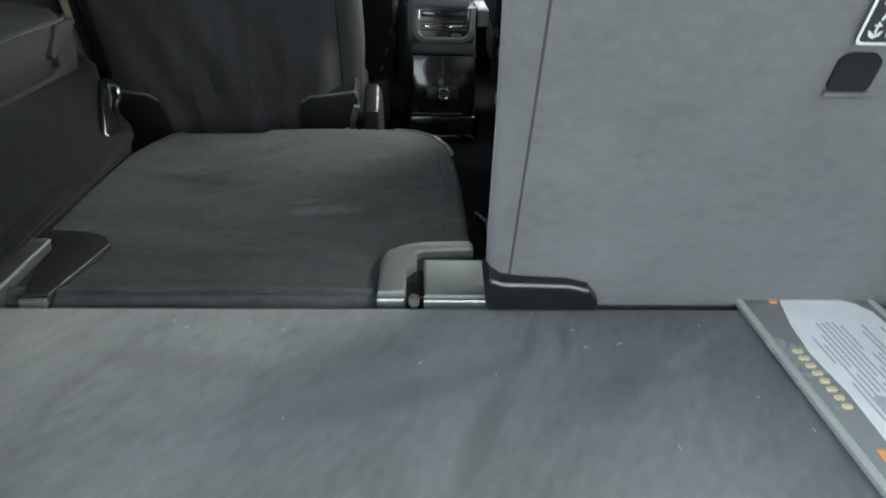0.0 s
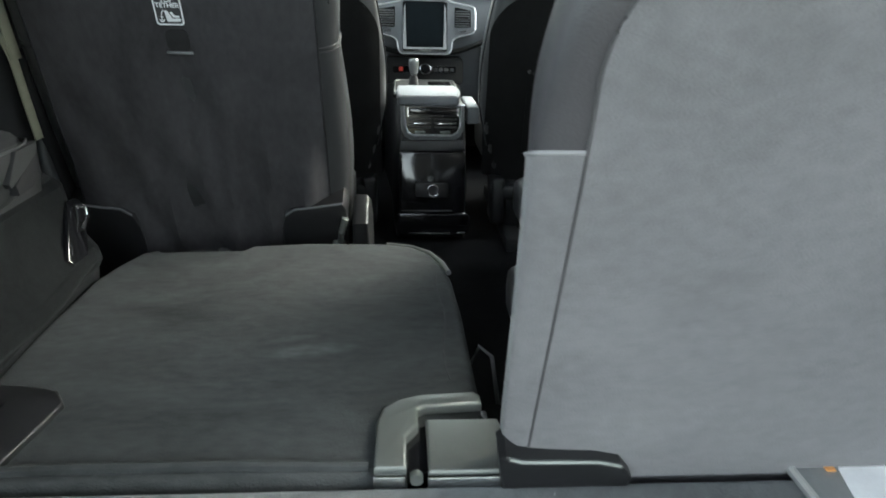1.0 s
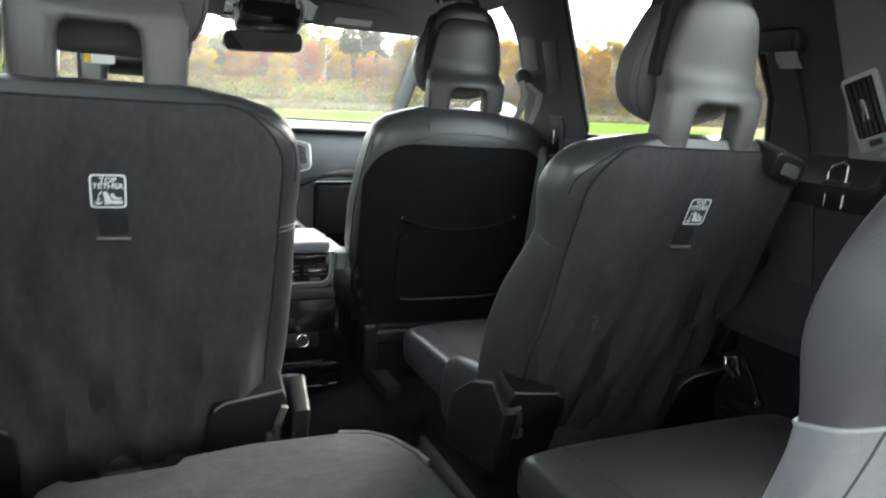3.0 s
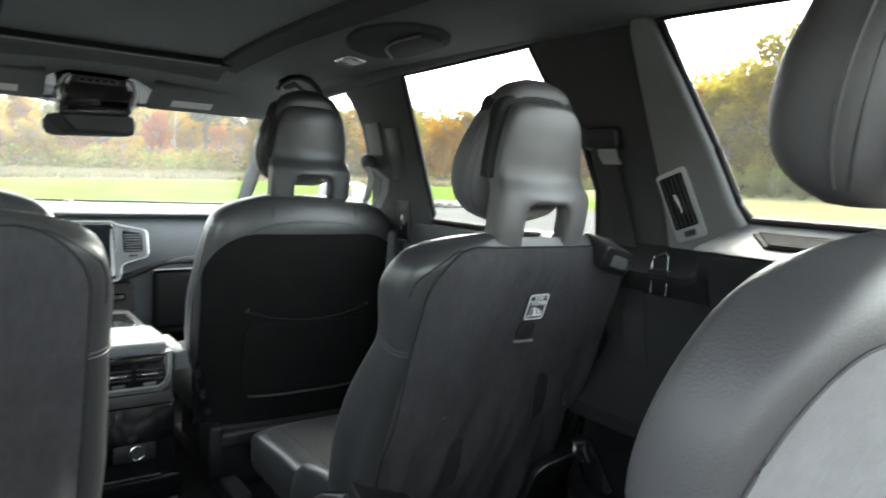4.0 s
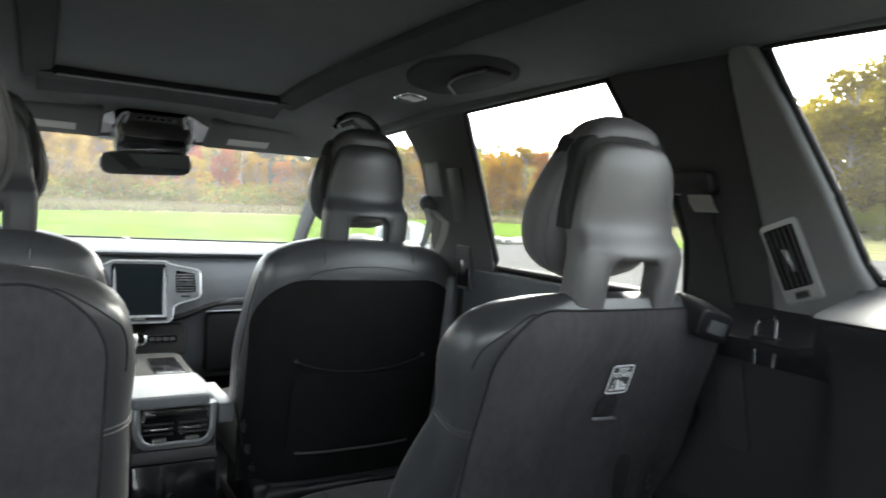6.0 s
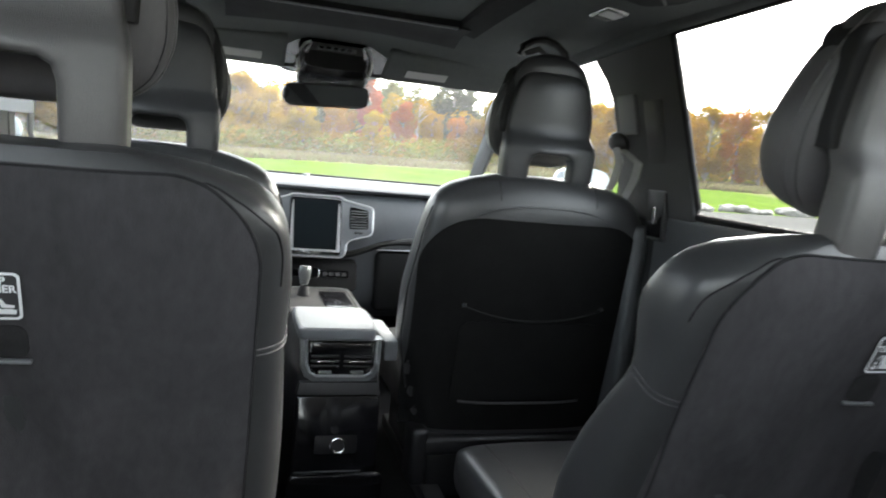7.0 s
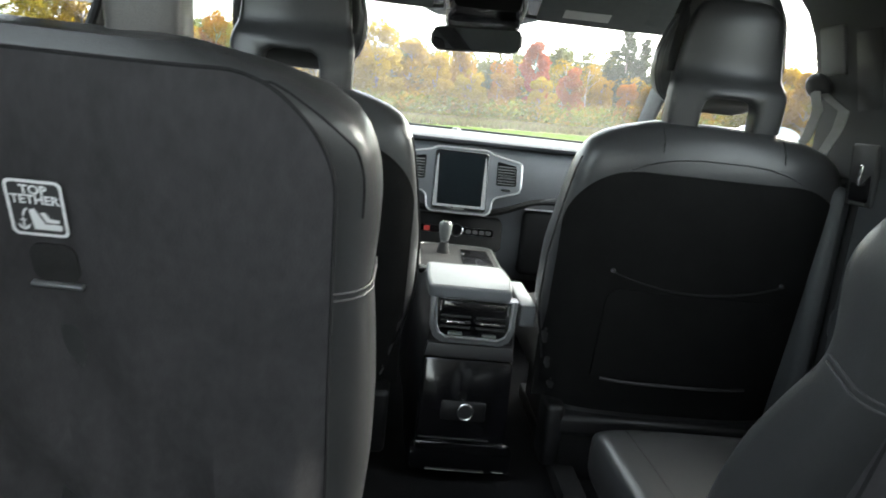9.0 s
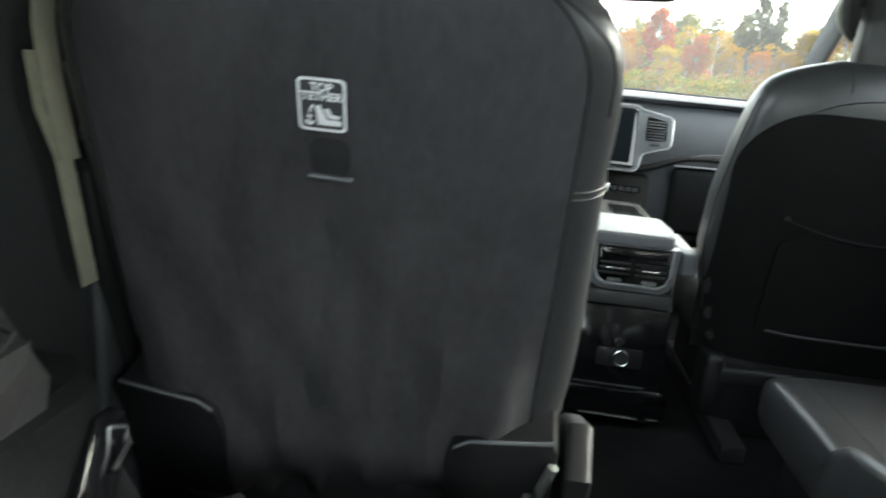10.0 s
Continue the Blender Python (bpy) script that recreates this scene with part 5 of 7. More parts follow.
def front_seat(cx, side):
    seat = thing("front_seat", (cx, 2.3, FLOOR_Z), "black leather front seat with a dark net-covered back", "car seat", "front seats")
    fr = SeatFrame(cx, 2.105, 0.72, 8)
    broad = 0.012 if side > 0 else 0.0
    rows = [(-0.05, 0.225, 0.0, 0.10), (0.05, 0.255, 0.0, 0.15), (0.18, 0.285, 0.0, 0.18), (0.30, 0.285, 0.0, 0.18), (0.42, 0.268, 0.0, 0.165), (0.495, 0.254, 0.004, 0.15), (0.53, 0.236, 0.012, 0.14), (0.555, 0.205, 0.022, 0.128), (0.570, 0.16, 0.034, 0.115), (0.576, 0.115, 0.05, 0.10)]
    sb = SeatBack(fr, [(v, a + broad, b, c) for v, a, b, c in rows], 3.2)
    part("backrest", sb.mesh(), leather, seat)
    bm, half = sb.panel(0.268 + broad, -0.03, 0.488, 0.13, 0.002)
    shell = part("back_net", bm, seat_shell, seat, "black net back panel")
    # sagging pocket edge and lower lip
    part("pocket_edge", tube(bmesh.new(), [sb.rear(u, 0.285 - 0.030 * (1 - (u / 0.17) ** 2), 0.008) for u in np.linspace(-0.17, 0.17, 25)], 0.0022, 6), matte_black, shell)
    part("pocket", sb.panel(0.175, 0.05, 0.25, 0.03, 0.006, 24, 16)[0], seat_shell, shell)
    part("lower_lip", tube(bmesh.new(), [sb.rear(u, 0.046 + 0.004 * (abs(u) / 0.15) ** 4, 0.010) for u in np.linspace(-0.155, 0.155, 21)], 0.0032, 6), plastic, shell)
    for s_ in (-1, 1):
        part("pocket_hook", disc(bmesh.new(), sb.rear(s_ * 0.172, 0.287, 0.0), (0, -1, 0), 0.005, 0.003, 0.012, 12), plastic, shell)
        part("stitching", tube(bmesh.new(), [sb.rear(s_ * (0.118), v, 0.001) for v in (0.528, 0.545, 0.558, 0.567)], 0.0016, 6), plastic_black, seat)
    # piped seam round the shoulder
    part("piping", tube(bmesh.new(), [fr(s2 * hw, v, 0.045) for s2, v, hw in [(-1, v, sb.at(v)[0] + 0.001) for v in np.linspace(0.06, 0.5, 16)]], 0.0025, 6), plastic_black, seat)
    part("piping", tube(bmesh.new(), [fr(hw, v, 0.045) for v, hw in [(v, sb.at(v)[0] + 0.001) for v in np.linspace(0.06, 0.5, 16)]], 0.0025, 6), plastic_black, seat)
    part("piping", tube(bmesh.new(), [sb.rear(u, 0.520 - 0.05 * (abs(u) / 0.2) ** 3, 0.0) for u in np.linspace(-0.232, 0.232, 35)], 0.0018, 6), leather, seat)
    # darker leather stands for the weaker light on the front headrests
    headrest(seat, fr, 0.016 - broad, 0.549, 0.045, 5, 1.0, shell_mat=leather, pad_mat=leather)
    cushion(seat, cx - 0.26, cx + 0.26, 2.17, 2.62, 0.66, 0.82, leather)
    part("seat_base", box(cx - 0.21, cx + 0.21, 2.14, 2.55, FLOOR_Z, 0.68, 0.02), plastic_black, seat)
    part("cross_tube", box(cx - 0.23, cx + 0.23, 2.09, 2.14, 0.635, 0.68, 0.012, 3), plastic_black, seat)
    for s_ in (-1, 1):
        part("bolster_link", box(cx + s_ * 0.235 - 0.02, cx + s_ * 0.235 + 0.02, 2.09, 2.18, 0.56, 0.70, 0.012, 3), plastic_black, seat)
        part("rail", box(cx + s_ * 0.19 - 0.025, cx + s_ * 0.19 + 0.025, 2.02, 2.60, FLOOR_Z, FLOOR_Z + 0.04, 0.006), plastic, seat)
    return seat


front_seat(0.427, 1)
front_seat(-0.415, -1)

# ---- dashboard ----
dash = thing("dashboard", (0, 3.1, 0.80), "grey dashboard with a tall screen and bright-framed vents", "dashboard")
rings = []
for x in np.linspace(-0.69, 0.69, 47):
    b = 0.05 * (x / 0.69) ** 2
    rings.append([(x, y + b * k, z) for y, z, k in ((3.42, 0.75, 0), (2.97, 0.75, 1), (2.92, 0.83, 1), (2.93, 0.96, 1), (2.915, 1.02, 1), (2.93, 1.10, 1), (2.95, 1.155, 1), (2.985, 1.178, 1), (3.42, 1.185, 0))])
part("fascia", loft(bmesh.new(), rings), dash_skin, dash)
rings = []
for x in np.linspace(-0.70, 0.70, 47):
    b = 0.05 * (x / 0.69) ** 2
    rings.append([(x, y + b, z) for y, z in ((2.952, 1.182), (2.945, 1.190), (2.955, 1.198), (3.10, 1.203), (3.42, 1.206), (3.42, 1.180), (2.98, 1.176))])
part("top_pad", loft(bmesh.new(), rings), dash_top, dash, "pale grey dashboard top")
part("screen_base", box(-0.70, 0.70, 3.398, 3.416, 1.198, 1.2135, 0.004), matte_black, dash, "black rubber strip at the windscreen base")
part("sensor", disc(bmesh.new(), (0.0, 3.36, 1.205), (0, 0, 1), 0.018, 0.012, 0.010, 20), plastic_grey, dash)


def dface(a, b, d):
    """On the sloped centre of the dashboard: a across, b up, d out towards the seats."""
    return Vector((a, 2.898 + (b - 1.07) * 0.30 - d, b))


half_b = [(0.0, 1.166), (0.080, 1.165), (0.095, 1.155), (0.182, 1.138), (0.190, 1.128), (0.190, 1.058), (0.183, 1.046), (0.118, 1.028), (0.104, 1.018), (0.100, 0.984), (0.088, 0.970), (0.0, 0.969)]
frame_out = soft(half_b[1:-1] + [(-a, b) for a, b in half_b[-2:0:-1]], 0.010)
bz = part("centre_bezel", prism(bmesh.new(), frame_out, dface, -0.03, 0.010, 0.003), bezel_grey, dash, "grey centre bezel")
part("bezel_edge", tube(bmesh.new(), [dface(a, b, 0.009) for a, b in frame_out], 0.0032, 6, True), bright_trim, bz, "bright metal outline")
scr = part("screen_housing", prism(bmesh.new(), rounded(-0.085, 0.085, 0.977, 1.158, 0.012), dface, 0.0, 0.014, 0.004), gloss_black, dash, "black screen housing")
part("display", prism(bmesh.new(), rounded(-0.068, 0.068, 0.997, 1.150, 0.004), dface, 0.0135, 0.0152), screen_black, scr, "dark glass display")
for s_ in (-1, 1):
    part("side_trim", prism(bmesh.new(), [(s_ * 0.069, 0.992), (s_ * 0.081, 0.989), (s_ * 0.0795, 1.06), (s_ * 0.0775, 1.130), (s_ * 0.0735, 1.146), (s_ * 0.0715, 1.10)], dface, 0.013, 0.0170), bright_trim, scr, "tapering metal strip beside the display")
    a0, a1 = (0.112, 0.172) if s_ > 0 else (-0.172, -0.112)
    v_ = part("air_vent", prism(bmesh.new(), soft([(s_ * 0.112, 1.136), (s_ * 0.172, 1.126), (s_ * 0.174, 1.066), (s_ * 0.112, 1.064)], 0.006), dface, 0.008, 0.0115), gloss_black, dash, "dark air vent")
    for k in range(7):
        b = 1.069 + k * 0.0085
        part("slat", prism(bmesh.new(), [(a0 + 0.003, b), (a1 - 0.003, b), (a1 - 0.003, b + 0.0036), (a0 + 0.003, b + 0.0036)], dface, 0.009, 0.015), plastic_grey, v_)
    part("vent_tab", prism(bmesh.new(), rounded((a0 + a1) / 2 - 0.020, (a0 + a1) / 2 + 0.020, 1.091, 1.098, 0.002), dface, 0.012, 0.019), chrome, v_)
    part("vent_wheel", prism(bmesh.new(), rounded((a0 + a1) / 2 - 0.014, (a0 + a1) / 2 + 0.014, 1.049, 1.055, 0.002), dface, 0.008, 0.013), chrome, dash)
part("home_button", prism(bmesh.new(), rounded(-0.018, 0.018, 0.981, 0.986, 0.002), dface, 0.013, 0.016), steel, scr)
part("foot_trim", prism(bmesh.new(), rounded(-0.081, 0.081, 0.988, 0.994, 0.002), dface, 0.013, 0.0165), bright_trim, scr, "metal strip under the display")

# lower centre: dark panel with a chrome-ringed start knob
lowp = part("control_panel", prism(bmesh.new(), rounded(-0.150, 0.150, 0.855, 0.955, 0.02), lambda a, b, d: Vector((a, 2.885 + (b - 0.9) * 0.35 - d, b)), -0.05, 0.0, 0.006), matte_black, dash, "dark lower control panel")


def lface(a, b, d):
    return Vector((a, 2.885 + (b - 0.9) * 0.35 - d, b))


part("button_row", prism(bmesh.new(), rounded(-0.120, 0.120, 0.900, 0.920, 0.006), lface, 0.0, 0.003), gloss_black, lowp)
for k in range(2):
    part("trim_line", tube(bmesh.new(), [lface(a, 0.899 + 0.022 * k, 0.002) for a in np.linspace(-0.12, 0.12, 9)], 0.0012, 6), chrome, lowp)
part("hazard_button", prism(bmesh.new(), rounded(-0.098, -0.080, 0.903, 0.918, 0.003), lface, 0.002, 0.005), red_button, lowp, "red hazard button")
part("knob_ring", ring(bmesh.new(), lface(0.004, 0.912, 0.008), (0, -1, 0.35), 0.019, 0.0035), chrome, lowp, "chrome ring of the start knob")
part("knob", disc(bmesh.new(), lface(0.004, 0.912, 0.0), (0, -1, 0.35), 0.016, 0.015, 0.014), gloss_black, lowp)
for k in range(4):
    part("button", prism(bmesh.new(), rounded(0.034 + 0.021 * k, 0.051 + 0.021 * k, 0.904, 0.916, 0.003), lface, 0.002, 0.0045), plastic, lowp)

# lower edge of the fascia, sweeping down to the centre
part("fascia_lip", loft(bmesh.new(), [[(x, 2.902 + 0.05 * (x / 0.69) ** 2 + dy, 1.022 - 0.055 * math.exp(-(x / 0.20) ** 4) + dz) for dy, dz in ((0.03, 0.012), (0.0, 0.010), (-0.006, 0.002), (-0.002, -0.008), (0.03, -0.012))] for x in np.linspace(-0.67, 0.67, 49)]), matte_black, dash, "rounded lower edge of the fascia")
# leaf-shaped trim blade with a bright lower edge, on both sides
def blade(a, b, d):
    return Vector((a, 2.903 + 0.05 * (a / 0.69) ** 2 - d, b))


for s_ in (1, -1):
    leaf = [(0.214, 0.997), (0.236, 1.014), (0.262, 1.027), (0.30, 1.036), (0.36, 1.042), (0.46, 1.044), (0.58, 1.041), (0.66, 1.034), (0.66, 1.006), (0.50, 1.003), (0.34, 1.001), (0.25, 0.998)]
    tb = part("trim_blade", prism(bmesh.new(), [(s_ * a, b) for a, b in leaf], blade, -0.02, 0.004, 0.001), ledge_grey, dash, "leaf-shaped grey trim blade")
    part("blade_edge", tube(bmesh.new(), [blade(s_ * a, 0.9965 + 0.006 * (a - 0.214) / 0.446, 0.004) for a in np.linspace(0.214, 0.66, 14)], 0.0024, 6), bright_trim, tb, "bright metal line")
part("glovebox", box(0.215, 0.66, 2.905, 2.96, 0.78, 0.99, 0.02, 3), matte_black, dash, "dark glovebox lid")
part("glovebox", box(-0.66, -0.215, 2.905, 2.96, 0.78, 0.99, 0.02, 3), matte_black, dash)

# steering wheel ahead of the left seat
wheel = thing("steering_wheel", (-0.415, 2.72, 1.02), "black leather steering wheel", "steering wheel")
part("rim", ring(bmesh.new(), (-0.415, 2.72, 1.02), (0, -1, 0.45), 0.18, 0.014), leather, wheel)
part("hub", disc(bmesh.new(), (-0.415, 2.76, 1.00), (0, -1, 0.45), 0.07, 0.06, 0.05), plastic_black, wheel)
part("column", disc(bmesh.new(), (-0.415, 2.95, 0.915), (0, -1, 0.45), 0.05, 0.05, 0.22), plastic_black, wheel)
for a in (0, math.pi, -math.pi / 2):
    q = Vector((0, -1, 0.45)).normalized().to_track_quat("Z", "Y").to_matrix()
    c0 = Vector((-0.415, 2.725, 1.018))
    d0 = q @ Vector((math.cos(a), math.sin(a), 0))
    part("spoke", tube(bmesh.new(), [c0 + d0 * 0.05, c0 + d0 * 0.18], 0.013, 8), plastic_black, wheel)

# ---- centre console ----
con = thing("centre_console", (0, 2.5, FLOOR_Z), "dark centre console with rear air vents and a padded lid", "console")
rings = []
for y, z1, hw in ((2.150, 0.885, 0.090), (2.17, 0.895, 0.098), (2.30, 0.895, 0.108), (2.50, 0.885, 0.112), (2.62, 0.87, 0.118), (2.80, 0.86, 0.135), (2.95, 0.86, 0.15)):
    rings.append([(a * 1.0, y, b) for a, b in ((-hw - 0.006, FLOOR_Z), (-hw - 0.006, 0.66), (-hw, 0.80), (-hw + 0.004, z1 - 0.02), (-hw + 0.02, z1), (hw - 0.02, z1), (hw - 0.004, z1 - 0.02), (hw, 0.80), (hw + 0.006, 0.66), (hw + 0.006, FLOOR_Z))])
part("tunnel", loft(bmesh.new(), rings), plastic_black, con)
# padded lid, overhanging to the rear
lid_out = soft([(-0.100, 2.118), (0.072, 2.118), (0.082, 2.20), (0.080, 2.335), (-0.100, 2.335), (-0.104, 2.20)], 0.016)
bm = prism(bmesh.new(), lid_out, lambda a, b, d: Vector((a, b, d + 0.004 * math.sin(math.pi * (b - 2.118) / 0.217))), 0.902, 0.928, 0.006, 3)
lid = part("lid", bm, lid_skin, con, "padded grey armrest lid")
lid_in = soft([(-0.094, 2.124), (0.067, 2.124), (0.076, 2.20), (0.074, 2.329), (-0.094, 2.329), (-0.098, 2.20)], 0.014)
part("seam", tube(bmesh.new(), [(a, b, 0.9275 + 0.004 * math.sin(math.pi * (b - 2.118) / 0.217)) for a, b in lid_in], 0.0012, 6, True), plastic, lid)


def cface(a, b, d):
    """On the rear end of the console."""
    return Vector((a, 2.150 - (0.90 - b) * 0.10 - d, b))


U = [(-0.092, 0.900), (-0.090, 0.835), (-0.080, 0.812), (-0.062, 0.802), (0.062, 0.802), (0.080, 0.812), (0.090, 0.835), (0.092, 0.900)]
bez = part("vent_bezel", prism(bmesh.new(), U, cface, -0.03, 0.008, 0.004), satin_grey, con, "satin metal vent frame")
part("vent_outline", tube(bmesh.new(), [cface(a * 0.87, 0.9 - (0.9 - b) * 0.86, 0.009) for a, b in U], 0.003, 6), bright_trim, bez)
vent = part("air_vents", prism(bmesh.new(), [(-0.077, 0.896), (-0.075, 0.842), (-0.066, 0.820), (0.066, 0.820), (0.075, 0.842), (0.077, 0.896)], cface, 0.006, 0.0105), gloss_black, con, "black rear air vents")
part("control_strip", prism(bmesh.new(), rounded(-0.066, 0.066, 0.875, 0.893, 0.003), cface, 0.010, 0.014, 0.001), gloss_black, vent)
for s_ in (-1, 1):
    for k in range(3):
        part("slat", prism(bmesh.new(), rounded(min(s_ * 0.006, s_ * 0.068), max(s_ * 0.006, s_ * 0.068), 0.838 + 0.011 * k, 0.8415 + 0.011 * k, 0.001), cface, 0.009, 0.016), plastic_black, vent)
    part("vent_tab", prism(bmesh.new(), rounded(s_ * 0.036 - 0.019, s_ * 0.036 + 0.019, 0.8475, 0.854, 0.002), cface, 0.012, 0.020, 0.001), chrome, vent)
    part("vent_wheel", prism(bmesh.new(), rounded(s_ * 0.036 - 0.015, s_ * 0.036 + 0.015, 0.822, 0.829, 0.003), cface, 0.010, 0.018, 0.001), steel, vent)
    part("strip_end", prism(bmesh.new(), rounded(s_ * 0.0705 - 0.002, s_ * 0.0705 + 0.002, 0.870, 0.893, 0.001), cface, 0.010, 0.016), chrome, vent)
part("skirt", prism(bmesh.new(), [(-0.090, 0.800), (-0.096, 0.770), (0.096, 0.770), (0.090, 0.800)], cface, -0.03, 0.006, 0.004), plastic, con)
part("lower_panel", prism(bmesh.new(), rounded(-0.096, 0.096, 0.52, 0.768, 0.012), cface, -0.03, 0.003, 0.003), gloss_black, con, "glossy black lower panel")
sock = part("power_socket", prism(bmesh.new(), rounded(-0.048, 0.048, 0.636, 0.678, 0.006), cface, 0.002, 0.007, 0.002), plastic_black, con, "power socket with a bright ring")
part("socket_ring", ring(bmesh.new(), cface(0.004, 0.657, 0.009), (0, -1, 0.1), 0.0165, 0.003), chrome, sock)
part("socket_cap", disc(bmesh.new(), cface(0.004, 0.657, 0.004), (0, -1, 0.1), 0.015, 0.014, 0.008), plastic, sock)
part("socket_cover", disc(bmesh.new(), cface(-0.004, 0.690, 0.0), (0, -1, 0.1), 0.010, 0.009, 0.008), chrome, sock)
duct = part("floor_duct", prism(bmesh.new(), rounded(-0.105, 0.112, 0.525, 0.590, 0.015), cface, 0.0, 0.012, 0.004), gloss_black, con, "black floor air duct")
part("duct_edge", tube(bmesh.new(), [cface(a, 0.530, 0.014) for a in np.linspace(-0.070, 0.055, 9)], 0.002, 6), chrome, duct)
part("duct_edge", tube(bmesh.new(), [cface(a, 0.532, 0.014) for a in np.linspace(0.075, 0.098, 5)], 0.002, 6), chrome, duct)
part("duct_edge", tube(bmesh.new(), [cface(a, 0.596, 0.006) for a in np.linspace(-0.09, 0.06, 9)], 0.0014, 6), plastic_grey, duct)
# side pad beside the lid
part("side_pad", box(0.098, 0.134, 2.15, 2.36, 0.845, 0.893, 0.006, 3), lid_skin, con)
# shifter and its surround
part("shift_plate", box(-0.115, 0.105, 2.45, 2.78, 0.868, 0.884, 0.006), matte_black, con)
part("plate_edge", tube(bmesh.new(), rounded_path := [(a, b, 0.884) for a, b in rounded(-0.112, 0.102, 2.455, 2.775, 0.03)], 0.003, 6, True), steel, con, "satin metal surround")
part("tray_lid", box(0.005, 0.085, 2.50, 2.70, 0.882, 0.890, 0.004), gloss_black, con)
sh = part("shift_stem", disc(bmesh.new(), (-0.045, 2.66, 0.88), (0, -0.05, 1), 0.020, 0.012, 0.035), plastic, con)
part("shift_collar", disc(bmesh.new(), (-0.045, 2.658, 0.915), (0, -0.05, 1), 0.013, 0.013, 0.005), chrome, sh)
rings = []
for h, a, b in ((0.918, 0.012, 0.012), (0.935, 0.016, 0.015), (0.955, 0.019, 0.016), (0.968, 0.018, 0.015), (0.974, 0.012, 0.010)):
    rings.append([(-0.045 + a * math.cos(2 * math.pi * j / 16), 2.657 + b * math.sin(2 * math.pi * j / 16), h) for j in range(16)])
part("shift_knob", loft(bmesh.new(), rings), crystal, sh, "clear glassy shift knob")

# ---- mirror, visors, lamps, grips ----
mir = thing("rear_view_mirror", (0, 2.76, 1.55), "black rear-view mirror under an overhead sensor pod", "mirror")
rings = []
for x in np.linspace(-0.125, 0.125, 17):
    e = math.sqrt(max(0.06, 1 - (abs(x) / 0.127) ** 12))
    rings.append([(x - 0.012, 2.735 + d - 0.12 * x, 1.475 + 0.034 * e * z + 0.045 * x) for d, z in ((0, -1), (-0.004, -0.9), (-0.004, 0.9), (0, 1), (0.03, 0.7), (0.035, 0), (0.03, -0.7))])
part("housing", loft(bmesh.new(), rings), plastic_black, mir)
bm = bmesh.new()
prism(bm, rounded(-0.119, 0.119, -0.028, 0.028, 0.009), lambda a, b, d: Vector((a - 0.012, 2.7305 - d - 0.12 * a + 0.045 * b, 1.475 + b + 0.045 * a)), 0.0, 0.0012)
part("glass", bm, mirror_glass, mir, "mirror glass")
rings = []
for y, hw, z0, z1 in ((2.655, 0.090, 1.546, 1.612), (2.69, 0.104, 1.516, 1.610), (2.75, 0.104, 1.500, 1.602), (2.82, 0.090, 1.498, 1.575), (2.88, 0.06, 1.492, 1.53)):
    rings.append([(a, y, b) for a, b in rounded(-hw, hw, z0, z1, 0.02, 4)])
pod_b = part("pod", loft(bmesh.new(), rings), gloss_black, mir, "black sensor pod")
for s_ in (-1, 1):
    part("rim", tube(bmesh.new(), [(s_ * 0.074, 2.650, 1.612), (s_ * 0.090, 2.650, 1.606), (s_ * 0.101, 2.658, 1.586), (s_ * 0.105, 2.668, 1.562), (s_ * 0.100, 2.674, 1.540)], 0.0045, 8), bright_trim, pod_b, "pale rim of the pod")
pod_l = part("lamp_console", prism(bmesh.new(), rounded(-0.092, 0.092, 1.560, 1.612, 0.022), lambda a, b, d: Vector((a, 2.655 + (1.615 - b) * 0.5 - d, b)), 0.0, 0.012, 0.004), plastic_black, mir, "overhead lamp console")
for s_ in (-1, 1):
    part("lens", prism(bmesh.new(), [(s_ * 0.088, 1.570), (s_ * 0.091, 1.585), (s_ * 0.080, 1.606), (s_ * 0.070, 1.608), (s_ * 0.078, 1.585), (s_ * 0.074, 1.567)], lambda a, b, d: Vector((a, 2.643 + (1.615 - b) * 0.5 - d, b)), 0.0, 0.005), chrome, pod_l)
part("button_strip", prism(bmesh.new(), rounded(-0.055, 0.055, 1.595, 1.605, 0.003), lambda a, b, d: Vector((a, 2.643 + (1.615 - b) * 0.5 - d, b)), 0.0, 0.004), plastic_grey, pod_l)
for k in range(5):
    part("button", prism(bmesh.new(), rounded(-0.045 + 0.02 * k - 0.007, -0.045 + 0.02 * k + 0.007, 1.597, 1.603, 0.002), lambda a, b, d: Vector((a, 2.639 + (1.615 - b) * 0.5 - d, b)), 0.0, 0.003), gloss_black, pod_l)

